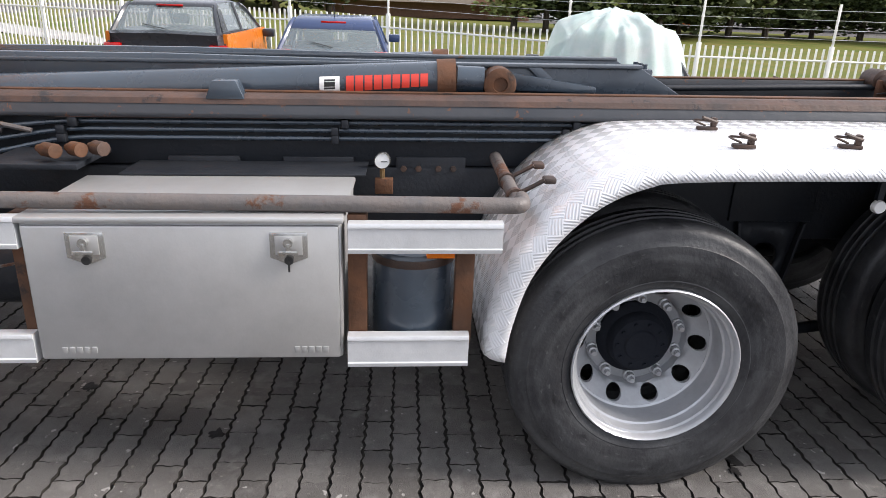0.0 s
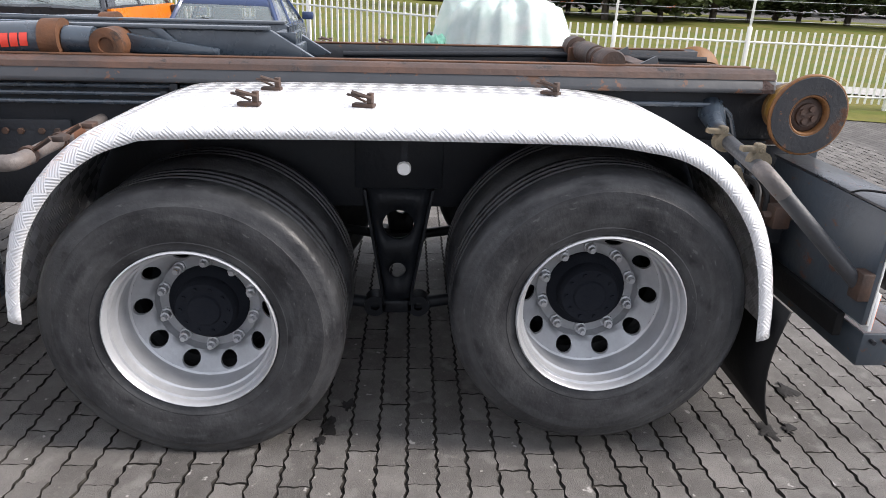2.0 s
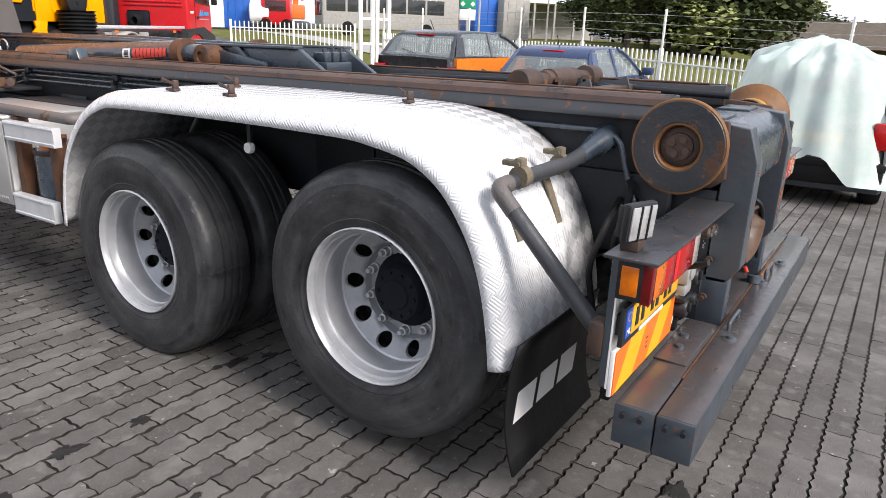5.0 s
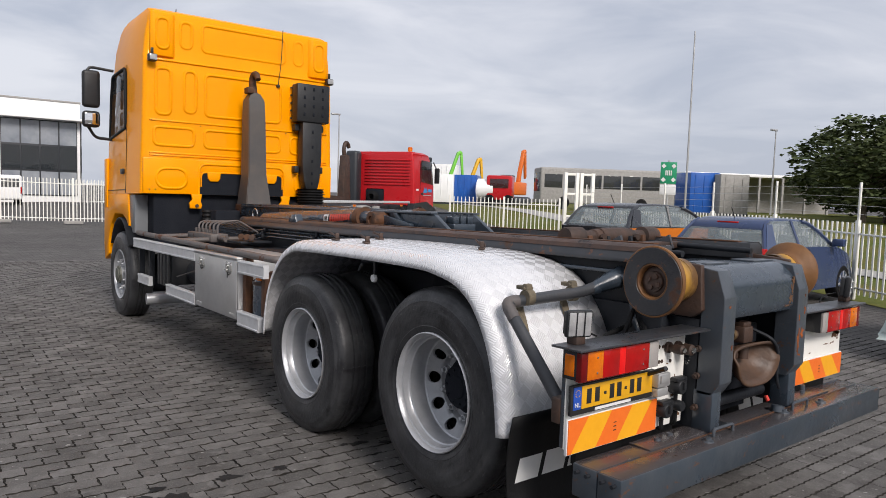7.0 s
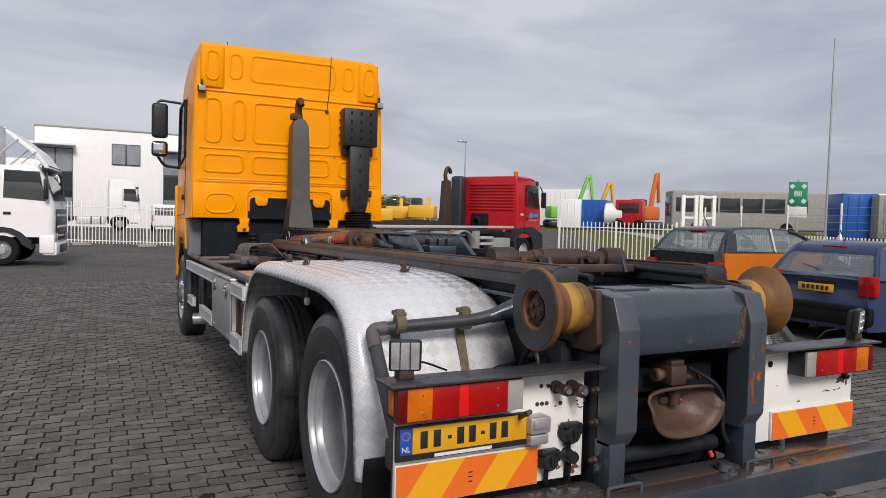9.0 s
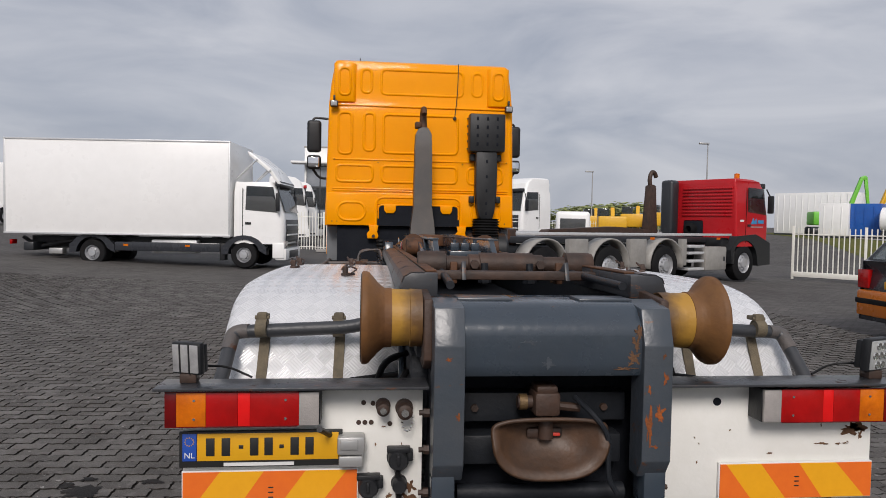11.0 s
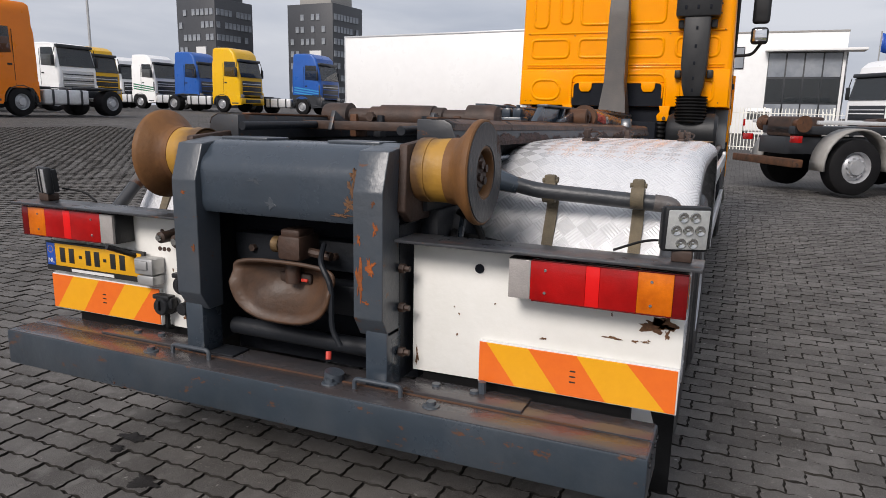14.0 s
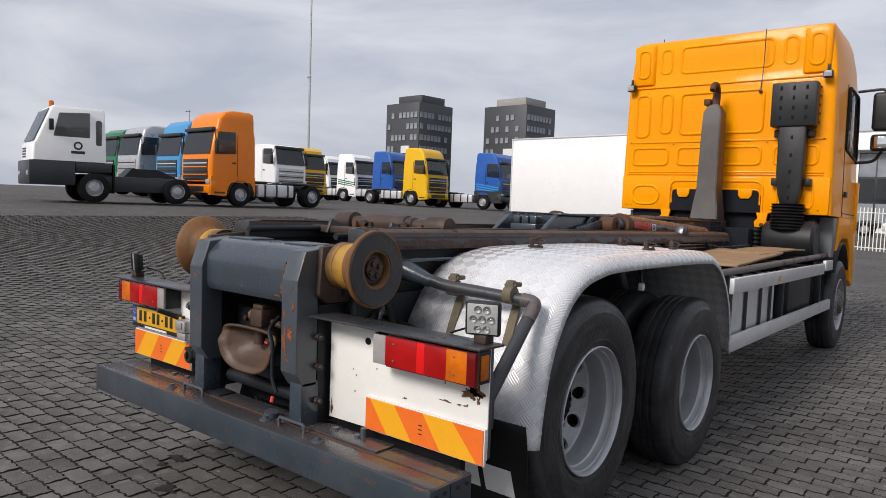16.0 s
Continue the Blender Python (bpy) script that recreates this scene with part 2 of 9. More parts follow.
def paved_mat(name):
    """The same small pavers where they lie too far off to be picked apart."""
    m = mat(name, (0.132, 0.124, 0.118), (0.098, 0.092, 0.088), rough=0.8, scale=0.35, bump=0.0, dirt=0.6, dcol=(0.070, 0.066, 0.064), spec=0.16)
    nt = m.node_tree
    N, L = nt.nodes.new, nt.links.new
    p = nt.nodes["Principled BSDF"]
    col = p.inputs["Base Color"].links[0].from_socket
    tc = N("ShaderNodeTexCoord")
    br = N("ShaderNodeTexBrick")
    br.inputs["Scale"].default_value, br.inputs["Brick Width"].default_value, br.inputs["Row Height"].default_value = 1.0, 0.2, 0.1105
    br.inputs["Mortar Size"].default_value, br.inputs["Mortar Smooth"].default_value = 0.007, 0.3
    br.inputs["Color1"].default_value, br.inputs["Color2"].default_value, br.inputs["Mortar"].default_value = (1.12, 1.12, 1.12, 1), (0.80, 0.80, 0.80, 1), (0.30, 0.29, 0.28, 1)
    L(tc.outputs["Object"], br.inputs["Vector"])
    x = N("ShaderNodeMix")
    x.data_type, x.blend_type = "RGBA", "MULTIPLY"
    x.inputs["Factor"].default_value = 1.0
    L(col, x.inputs["A"])
    L(br.outputs["Color"], x.inputs["B"])
    L(x.outputs["Result"], p.inputs["Base Color"])
    return m


M = {
    "frame": mat("blue_grey_painted_steel", (0.040, 0.056, 0.075), (0.030, 0.042, 0.057), rough=0.27, rust=0.07, rcol=(0.12, 0.05, 0.03), rscale=3.4, scale=3, bump=0.30, bscale=13, coat=0.15, spec=0.6, dirt=0.35, dcol=(0.060, 0.064, 0.070), chips=0.35),
    "frame_worn": mat("worn_blue_grey_steel", (0.044, 0.058, 0.075), (0.056, 0.066, 0.078), rough=0.32, rust=0.12, rcol=(0.17, 0.062, 0.030), rscale=4.6, scale=6, bump=0.28, bscale=22, spec=0.6, dirt=0.4, dcol=(0.10, 0.10, 0.105), chips=0.6),
    "shelf": mat("dark_scuffed_shelf_plate", (0.026, 0.030, 0.037), (0.050, 0.050, 0.053), rough=0.30, rust=0.2, rcol=(0.075, 0.038, 0.022), rscale=7, scale=9, bump=0.2, bscale=40, spec=0.55, chips=0.8),
    "flake": mat("flaking_orange_rust", (0.36, 0.095, 0.024), (0.14, 0.055, 0.026), rough=0.8, scale=24, bump=0.3, bscale=120, spec=0.2),
    "flange": mat("dark_flange_steel", (0.016, 0.019, 0.024), (0.03, 0.03, 0.033), rough=0.45, rust=0.33, rcol=(0.10, 0.045, 0.025), rscale=5, scale=7, bump=0.2, chips=0.8),
    "frame_rusty": mat("flaking_blue_grey_steel", (0.046, 0.060, 0.077), (0.056, 0.066, 0.078), rough=0.36, rust=0.17, rcol=(0.20, 0.070, 0.028), rcol2=(0.09, 0.042, 0.022), rscale=4.4, scale=6, bump=0.3, bscale=24, spec=0.6, dirt=0.3, dcol=(0.09, 0.09, 0.095), chips=0.75),
    "bumper": mat("scuffed_bumper_steel", (0.034, 0.048, 0.064), (0.025, 0.035, 0.046), rough=0.30, rust=0.14, rcol=(0.11, 0.055, 0.032), rcol2=(0.055, 0.035, 0.026), rscale=3.2, scale=4, bump=0.22, bscale=18, spec=0.6, dirt=0.5, dcol=(0.105, 0.112, 0.12), chips=0.85),
    # worn steel; its brown also holds the reflection of the orange boards
    "bumper_top": mat("worn_brown_bumper_top", (0.064, 0.053, 0.052), (0.045, 0.048, 0.055), rough=0.24, rust=0.16, rcol=(0.046, 0.054, 0.064), rcol2=(0.040, 0.034, 0.032), rscale=4.5, scale=5, bump=0.25, bscale=30, spec=0.7, dirt=0.35, dcol=(0.12, 0.10, 0.092), chips=0.6, ccol=(0.05, 0.03, 0.022)),
    "oil": mat("oil_soaked_stone", (0.013, 0.012, 0.012), (0.030, 0.028, 0.027), rough=0.75, scale=14, bump=0.4, bscale=160, spec=0.2),
    "webbing": mat("olive_grey_webbing", (0.17, 0.135, 0.085), (0.10, 0.085, 0.06), rough=0.8, scale=20, bump=0.3, bscale=180),
    "lens_dark": mat("dark_lamp_glass", (0.42, 0.42, 0.42), (0.24, 0.24, 0.245), rough=0.12, scale=14, bump=0.15, bscale=160, coat=0.6),
    "beam_edge": mat("rubbed_rusty_edge", (0.085, 0.042, 0.026), (0.028, 0.022, 0.021), rough=0.55, scale=5, bump=0.3, bscale=40, rust=0.3, rcol=(0.03, 0.03, 0.034), rscale=6),
    "stay": mat("scuffed_grey_stay", (0.032, 0.036, 0.042), (0.048, 0.049, 0.053), rough=0.42, rust=0.2, rcol=(0.085, 0.045, 0.03), rscale=5, scale=8, bump=0.2),
    "hub_olive": mat("grimy_olive_hub", (0.13, 0.13, 0.10), (0.085, 0.085, 0.07), rough=0.5, scale=20, bump=0.2, dirt=0.6, dcol=(0.03, 0.03, 0.028)),
    "far_tyre": mat("black_lorry_tyre", (0.009, 0.009, 0.010), (0.014, 0.014, 0.015), rough=0.7, scale=4, bump=0.1, dirt=0.3, dcol=(0.026, 0.025, 0.025), spec=0.12),
    "rust_ochre": mat("ochre_rusted_steel", (0.205, 0.088, 0.026), (0.110, 0.048, 0.019), rough=0.6, scale=7, bump=0.22, bscale=50, rust=0.2, rcol=(0.060, 0.036, 0.025), rscale=5, spec=0.4, dirt=0.3, dcol=(0.24, 0.13, 0.035)),
    "lamp_grey": mat("pale_lamp_glass", (0.42, 0.43, 0.42), (0.32, 0.33, 0.33), rough=0.25, scale=40, bump=0.2, bscale=90, coat=0.4),
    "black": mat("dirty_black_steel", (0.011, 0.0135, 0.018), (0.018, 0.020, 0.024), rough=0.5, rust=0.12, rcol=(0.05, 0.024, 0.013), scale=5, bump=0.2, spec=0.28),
    # near-black for grimy parts, and for sheets that stand in for deep shade
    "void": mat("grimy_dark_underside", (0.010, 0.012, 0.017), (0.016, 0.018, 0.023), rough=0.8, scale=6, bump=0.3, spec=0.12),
    "rust": mat("rusted_steel", (0.125, 0.054, 0.026), (0.055, 0.030, 0.019), rough=0.65, scale=7, bump=0.22, bscale=60, rust=0.3, rcol=(0.045, 0.034, 0.03), rscale=4, spec=0.3),
    "chip": mat("bare_brown_rust_patch", (0.20, 0.105, 0.055), (0.085, 0.045, 0.028), rough=0.85, scale=70, bump=0.3, bscale=200, spec=0.2),
    "rustdark": mat("dark_rusted_steel", (0.070, 0.036, 0.023), (0.030, 0.020, 0.016), rough=0.6, scale=10, bump=0.25, bscale=60),
    "rusttube": mat("rust_spotted_grey_tube", (0.085, 0.08, 0.08), (0.12, 0.10, 0.09), rough=0.55, scale=8, bump=0.35, rust=0.36, rcol=(0.13, 0.052, 0.025), rscale=5),
    "flake_rust": mat("dark_red_flaked_rust", (0.060, 0.026, 0.020), (0.022, 0.014, 0.013), rough=0.75, scale=14, bump=0.5, bscale=70, rust=0.2, rcol=(0.11, 0.045, 0.022), rscale=7),
    "beam": mat("rust_edged_dark_beam", (0.026, 0.030, 0.036), (0.042, 0.044, 0.049), rough=0.4, rust=0.27, rcol=(0.105, 0.050, 0.028), rcol2=(0.04, 0.026, 0.02), rscale=4.2, scale=5, bump=0.14, bscale=30, chips=0.8),
    "tread": tread_mat("diamond_tread_aluminium"),
    "alu": mat("brushed_aluminium_bar", (0.70, 0.71, 0.72), (0.60, 0.61, 0.62), rough=0.38, metal=0.35, scale=14, bump=0.06, bscale=160, dirt=0.15, dcol=(0.4, 0.4, 0.4)),
    "steel": mat("dull_stainless_sheet", (0.52, 0.52, 0.515), (0.44, 0.44, 0.435), rough=0.38, metal=0.55, scale=3, bump=0.05, bscale=120, dirt=0.3, dcol=(0.27, 0.26, 0.25)),
    "chrome": mat("polished_steel", (0.62, 0.62, 0.6), (0.5, 0.5, 0.48), rough=0.22, metal=0.9, scale=20, bump=0.03),
    "rim": mat("silver_painted_rim", (0.51, 0.52, 0.54), (0.42, 0.43, 0.45), rough=0.34, metal=0.4, scale=8, bump=0.08, dirt=0.4, dcol=(0.19, 0.18, 0.17)),
    # the rim's silver, mixed darker for the disc
    "disc": mat("dusty_silver_wheel_disc", (0.40, 0.41, 0.43), (0.30, 0.31, 0.32), rough=0.42, metal=0.3, scale=9, bump=0.08, dirt=0.4, dcol=(0.15, 0.145, 0.14)),
    "tyre": scuffed(mat("dusty_black_rubber", (0.011, 0.011, 0.013), (0.034, 0.035, 0.038), rough=0.40, scale=7, bump=0.25, bscale=50, dirt=0.75, dcol=(0.072, 0.073, 0.074), spec=0.30, rvar=0.22)),
    "rubber": mat("black_rubber", (0.006, 0.006, 0.0065), (0.011, 0.011, 0.0115), rough=0.55, scale=7, bump=0.15, spec=0.2),
    "plastic": mat("black_grained_plastic", (0.014, 0.015, 0.017), (0.021, 0.022, 0.024), rough=0.45, scale=9, bump=0.15, bscale=140, spec=0.35),
    "orange": mat("glossy_orange_paint", (0.95, 0.345, 0.001), (0.92, 0.32, 0.001), rough=0.4, scale=2, bump=0.015, bscale=10, coat=0.24, rvar=0.05, spec=0.05),
    "white": mat("chipped_white_paint", (0.86, 0.85, 0.81), (0.79, 0.78, 0.73), rough=0.42, scale=5, bump=0.1, rust=0.055, rcol=(0.12, 0.06, 0.03), rscale=9),
    "clean_white": mat("white_lacquer", (0.90, 0.90, 0.89), (0.85, 0.85, 0.84), rough=0.3, scale=2, bump=0.02, coat=0.3),
    "fence": mat("cream_white_fence_paint", (0.86, 0.85, 0.79), (0.77, 0.76, 0.69), rough=0.45, scale=5, bump=0.05),
    "red_lens": mat("red_lamp_lens", (0.48, 0.006, 0.006), (0.30, 0.003, 0.003), rough=0.16, scale=7, bump=0.12, bscale=220, coat=0.4, spec=0.3),
    "amber_lens": mat("amber_lamp_lens", (0.82, 0.20, 0.004), (0.42, 0.075, 0.002), rough=0.16, scale=8, bump=0.12, bscale=220, coat=0.4, spec=0.3),
    "clear_lens": mat("clear_lamp_lens", (0.40, 0.37, 0.35), (0.30, 0.28, 0.27), rough=0.15, scale=12, bump=0.2, bscale=200, coat=0.5),
    "red_dark": mat("dark_red_lamp_end", (0.17, 0.003, 0.004), (0.10, 0.002, 0.002), rough=0.18, scale=12, bump=0.1, coat=0.4, spec=0.3),
    "glow_red": mat("bright_red_reflex", (0.80, 0.012, 0.012), (0.70, 0.010, 0.010), rough=0.2, scale=12, bump=0.1, coat=0.2, spec=0.3),
    "plate_yellow": mat("yellow_plate", (0.78, 0.40, 0.015), (0.72, 0.36, 0.012), rough=0.35, scale=6, bump=0.04),
    "plate_blue": mat("blue_plate_band", (0.02, 0.09, 0.45), (0.02, 0.08, 0.4), rough=0.35, scale=6, bump=0.02),
    "ink": mat("black_print", (0.015, 0.015, 0.015), (0.02, 0.02, 0.02), rough=0.5, bump=0),
    "paint_white": mat("white_print", (0.75, 0.75, 0.74), (0.66, 0.66, 0.65), rough=0.5, bump=0.02),
    "board_orange": mat("orange_reflective_sheet", (0.84, 0.17, 0.02), (0.80, 0.15, 0.018), rough=0.35, scale=30, bump=0.03),
    "board_yellow": mat("yellow_reflective_sheet", (0.86, 0.40, 0.015), (0.82, 0.37, 0.012), rough=0.35, scale=30, bump=0.03),
    "roller_yellow": worn_band(mat("worn_yellow_roller", (0.165, 0.082, 0.026), (0.085, 0.046, 0.020), rough=0.5, scale=5, bump=0.2, bscale=50, rust=0.12, rcol=(0.060, 0.036, 0.025), rscale=5)),
    "brass": mat("tarnished_brass", (0.24, 0.15, 0.06), (0.13, 0.085, 0.045), rough=0.5, metal=0.5, scale=20, bump=0.4),
    "red_mark": mat("red_lettering", (0.62, 0.05, 0.03), (0.55, 0.045, 0.03), rough=0.4, bump=0.02),
    "wood": mat("weathered_plywood", (0.33, 0.21, 0.11), (0.24, 0.15, 0.08), rough=0.75, scale=8, bump=0.3),
    "glass": glass_mat("tinted_window_glass"),
    # pale tint puts the sky's reflection into the colour of the car windows
    "car_glass": glass_mat("clear_car_glass", (0.22, 0.26, 0.27), 0.02, 0.55),
    "mirror": mat("mirror_glass", (0.75, 0.77, 0.8), (0.75, 0.77, 0.8), rough=0.03, metal=1.0, bump=0, rvar=0.0),
    "cab_red": mat("red_truck_paint", (0.50, 0.014, 0.020), (0.44, 0.012, 0.016), rough=0.3, scale=2, bump=0.02, coat=0.25, spec=0.25),
    "cab_yellow": mat("yellow_truck_paint", (0.80, 0.46, 0.01), (0.75, 0.42, 0.01), rough=0.3, scale=2, bump=0.02, coat=0.25, spec=0.25),
    "cab_blue": mat("blue_truck_paint", (0.02, 0.11, 0.42), (0.02, 0.09, 0.35), rough=0.3, scale=2, bump=0.02, coat=0.25, spec=0.25),
    "cab_sky": mat("light_blue_truck_paint", (0.05, 0.28, 0.55), (0.04, 0.25, 0.5), rough=0.3, scale=2, bump=0.02, coat=0.25, spec=0.25),
    "cab_green": mat("green_truck_paint", (0.01, 0.17, 0.07), (0.01, 0.15, 0.06), rough=0.3, scale=2, bump=0.02, coat=0.25, spec=0.25),
    "cab_silver": mat("silver_truck_paint", (0.50, 0.51, 0.53), (0.45, 0.46, 0.48), rough=0.3, metal=0.4, scale=2, bump=0.02, coat=0.5),
    "cab_orange": mat("deep_orange_truck_paint", (0.86, 0.22, 0.004), (0.80, 0.20, 0.004), rough=0.3, scale=2, bump=0.02, coat=0.25, spec=0.25),
    "wing_grey": mat("grey_plastic_wing", (0.17, 0.18, 0.19), (0.14, 0.15, 0.16), rough=0.5, scale=3, bump=0.03),
    "hook_steel": mat("brown_grey_hook_steel", (0.085, 0.072, 0.062), (0.055, 0.052, 0.052), rough=0.5, rust=0.22, rcol=(0.12, 0.06, 0.035), rscale=2.0, scale=3, bump=0.15),
    "charcoal": mat("charcoal_truck_paint", (0.022, 0.025, 0.03), (0.028, 0.03, 0.034), rough=0.4, scale=3, bump=0.02),
    "car_blue": mat("dark_blue_car_paint", (0.036, 0.056, 0.125), (0.032, 0.050, 0.110), rough=0.25, scale=2, bump=0.01, coat=0.3, spec=0.3),
    "car_grey": mat("dark_grey_car_paint", (0.035, 0.038, 0.045), (0.03, 0.033, 0.04), rough=0.28, scale=2, bump=0.01, coat=0.3, spec=0.3),
    "car_orange": mat("copper_orange_car_paint", (0.62, 0.17, 0.015), (0.56, 0.15, 0.012), rough=0.28, scale=2, bump=0.01, coat=0.3, spec=0.3),
    "concrete": mat("grey_concrete", (0.36, 0.35, 0.33), (0.28, 0.27, 0.255), rough=0.85, scale=6, bump=0.3),
    "facade_white": mat("white_render_wall", (0.88, 0.88, 0.87), (0.82, 0.82, 0.81), rough=0.7, scale=1.5, bump=0.05),
    "facade_dark": mat("dark_slate_cladding", (0.045, 0.048, 0.055), (0.060, 0.063, 0.07), rough=0.5, scale=3, bump=0.1),
    "window_far": mat("far_window_pane", (0.16, 0.18, 0.21), (0.34, 0.36, 0.38), rough=0.12, scale=0.35, bump=0),
    "leaf": mat("green_leaves", (0.19, 0.24, 0.075), (0.29, 0.30, 0.11), rough=0.6, scale=0.5, bump=0, rand=0.5),
    "leaf_dark": mat("dark_green_leaves", (0.042, 0.062, 0.024), (0.075, 0.090, 0.036), rough=0.7, scale=0.5, bump=0, rand=0.45, spec=0.2),
    "bark": mat("tree_bark", (0.09, 0.07, 0.05), (0.05, 0.04, 0.03), rough=0.9, scale=6, bump=0.6),
    "grass": mat("mown_grass", (0.070, 0.105, 0.016), (0.165, 0.135, 0.045), rough=0.95, scale=0.55, bump=0.7, bscale=14, spec=0.1, dirt=0.6, dcol=(0.045, 0.06, 0.015)),
    "fender": mat("pale_grey_fender", (0.33, 0.32, 0.30), (0.26, 0.25, 0.235), rough=0.5, scale=4, bump=0.1, dirt=0.2),
    "thatch": mat("old_thatch", (0.12, 0.095, 0.07), (0.08, 0.065, 0.05), rough=0.95, scale=2, bump=0.5),
    "rooftile": mat("brown_roof_tiles", (0.19, 0.10, 0.065), (0.14, 0.075, 0.05), rough=0.8, scale=4, bump=0.3),
    "paver": speckled(mat("grey_concrete_paver", (0.164, 0.155, 0.147), (0.102, 0.096, 0.091), rough=0.78, scale=3.4, bump=0.6, bscale=190, rand=0.24, dirt=0.65, dcol=(0.060, 0.055, 0.051), rvar=0.18, spec=0.16)),
    "asphalt": paved_mat("small_grey_pavers_far_off"),
    "joint": mat("sandy_dark_joint", (0.016, 0.015, 0.014), (0.050, 0.046, 0.041), rough=0.95, scale=12, bump=0.6, spec=0.1),
    "net_green": mat("green_bunched_netting", (0.18, 0.50, 0.34), (0.30, 0.60, 0.46), rough=0.7, scale=9, bump=0.4, bscale=60),
    "bell": mat("rust_brown_casting", (0.125, 0.060, 0.028), (0.055, 0.032, 0.021), rough=0.5, scale=6, bump=0.25, bscale=40, dirt=0.7, dcol=(0.020, 0.017, 0.015)),
    "net": mat("pale_green_netting", (0.74, 0.82, 0.79), (0.58, 0.73, 0.68), rough=0.7, scale=5, bump=0.35, bscale=70),
    "exc_yellow": mat("yellow_machine_paint", (0.75, 0.42, 0.02), (0.68, 0.36, 0.02), rough=0.45, bump=0.02),
    "exc_green": mat("green_machine_paint", (0.16, 0.55, 0.06), (0.14, 0.5, 0.05), rough=0.45, bump=0.02),
    "exc_orange": mat("orange_machine_paint", (0.72, 0.16, 0.02), (0.65, 0.14, 0.02), rough=0.45, bump=0.02),
    "sign_green": mat("green_sign_sheet", (0.01, 0.28, 0.13), (0.01, 0.26, 0.12), rough=0.4, bump=0.02),
}


# ---- mesh helpers ----
def ground_z(x, y):
    """The yard drains towards the verge: it falls evenly from the lorry row to the fence, and dishes up at its far edges."""
    def ease(u):
        u = max(0.0, min(1.0, u))
        return u * u * (3 - 2 * u)
    return -0.021 * max(-34.0, min(12.0, x)) + 0.44 * ease((-5 - x) / 15) + 0.20 * ease(y / 6) * ease((x - 3) / 5) + 0.9 * ease((x - 17) / 14) * ease((y - 8) / 8)


def part(name, bm, material, parent=None, label="", smooth=40, kind="", category="", group=""):
    me = bpy.data.meshes.new(name)
    bmesh.ops.recalc_face_normals(bm, faces=bm.faces)
    bm.to_mesh(me)
    bm.free()
    me.materials.append(material)
    if smooth:
        for f in me.polygons:
            f.use_smooth = True
        me.set_sharp_from_angle(angle=radians(smooth))
    ob = new(name, me)
    if parent is not None:
        ob.parent = parent
    return tagged(ob, label, category, group, kind)


def thing(name, label, category, at=(0, 0, 0), turn=0.0, group="", kind=""):
    ob = new(name)
    ob.empty_display_size = 0.2
    ob.matrix_world = pose(*at, 0, 0, turn)
    return tagged(ob, label, category, group, kind)


def box(bm, x0, x1, y0, y1, z0, z1, bevel=0.0, seg=2, m=None):
    vs = [bm.verts.new((x, y, z)) for x in (x0, x1) for y in (y0, y1) for z in (z0, z1)]
    fs = [bm.faces.new([vs[i] for i in q]) for q in ((0, 1, 3, 2), (4, 6, 7, 5), (0, 4, 5, 1), (2, 3, 7, 6), (0, 2, 6, 4), (1, 5, 7, 3))]
    new_v = vs
    if bevel:
        es = list({e for f in fs for e in f.edges})
        r = bmesh.ops.bevel(bm, geom=es, offset=bevel, segments=seg, affect="EDGES", profile=0.5)
        new_v = list({v for f in r["faces"] for v in f.verts} | {v for v in vs if v.is_valid})
    if m is not None:
        bmesh.ops.transform(bm, matrix=m, verts=[v for v in new_v if v.is_valid])
    return new_v


def prism(bm, pts, axis, a0, a1, bevel=0.0):
    """A flat outline, given in the two other axes in order, drawn out along an axis."""
    def at(p, a):
        q = list(p)
        q.insert(axis, a)
        return q
    lo, hi = [bm.verts.new(at(p, a0)) for p in pts], [bm.verts.new(at(p, a1)) for p in pts]
    fs = [bm.faces.new(lo), bm.faces.new(hi[::-1])]
    n = len(pts)
    fs += [bm.faces.new((lo[i], hi[i], hi[(i + 1) % n], lo[(i + 1) % n])) for i in range(n)]
    if bevel:
        bmesh.ops.recalc_face_normals(bm, faces=fs)
        bmesh.ops.bevel(bm, geom=list({e for f in fs for e in f.edges}), offset=bevel, segments=2, affect="EDGES", profile=0.5)


def tube(bm, pts, r, seg=12, caps=True, radii=None):
    """A round tube along a line of points."""
    pts = [Vector(p) for p in pts]
    rings = []
    up = None
    for i, p in enumerate(pts):
        d = ((pts[min(i + 1, len(pts) - 1)] - p).normalized() + (p - pts[max(i - 1, 0)]).normalized())
        d = d.normalized() if d.length > 1e-6 else (pts[-1] - pts[0]).normalized()
        if up is None:
            up = Vector((0, 0, 1)) if abs(d.z) < 0.9 else Vector((0, 1, 0))
        a = d.cross(up).normalized()
        b = a.cross(d).normalized()
        up = b
        q = radii[i] if radii else r
        rings.append([bm.verts.new(p + q * (math.cos(2 * math.pi * k / seg) * a + math.sin(2 * math.pi * k / seg) * b)) for k in range(seg)])
    for s, t in zip(rings, rings[1:]):
        for k in range(seg):
            bm.faces.new((s[k], s[(k + 1) % seg], t[(k + 1) % seg], t[k]))
    if caps:
        bm.faces.new(rings[0][::-1])
        bm.faces.new(rings[-1])


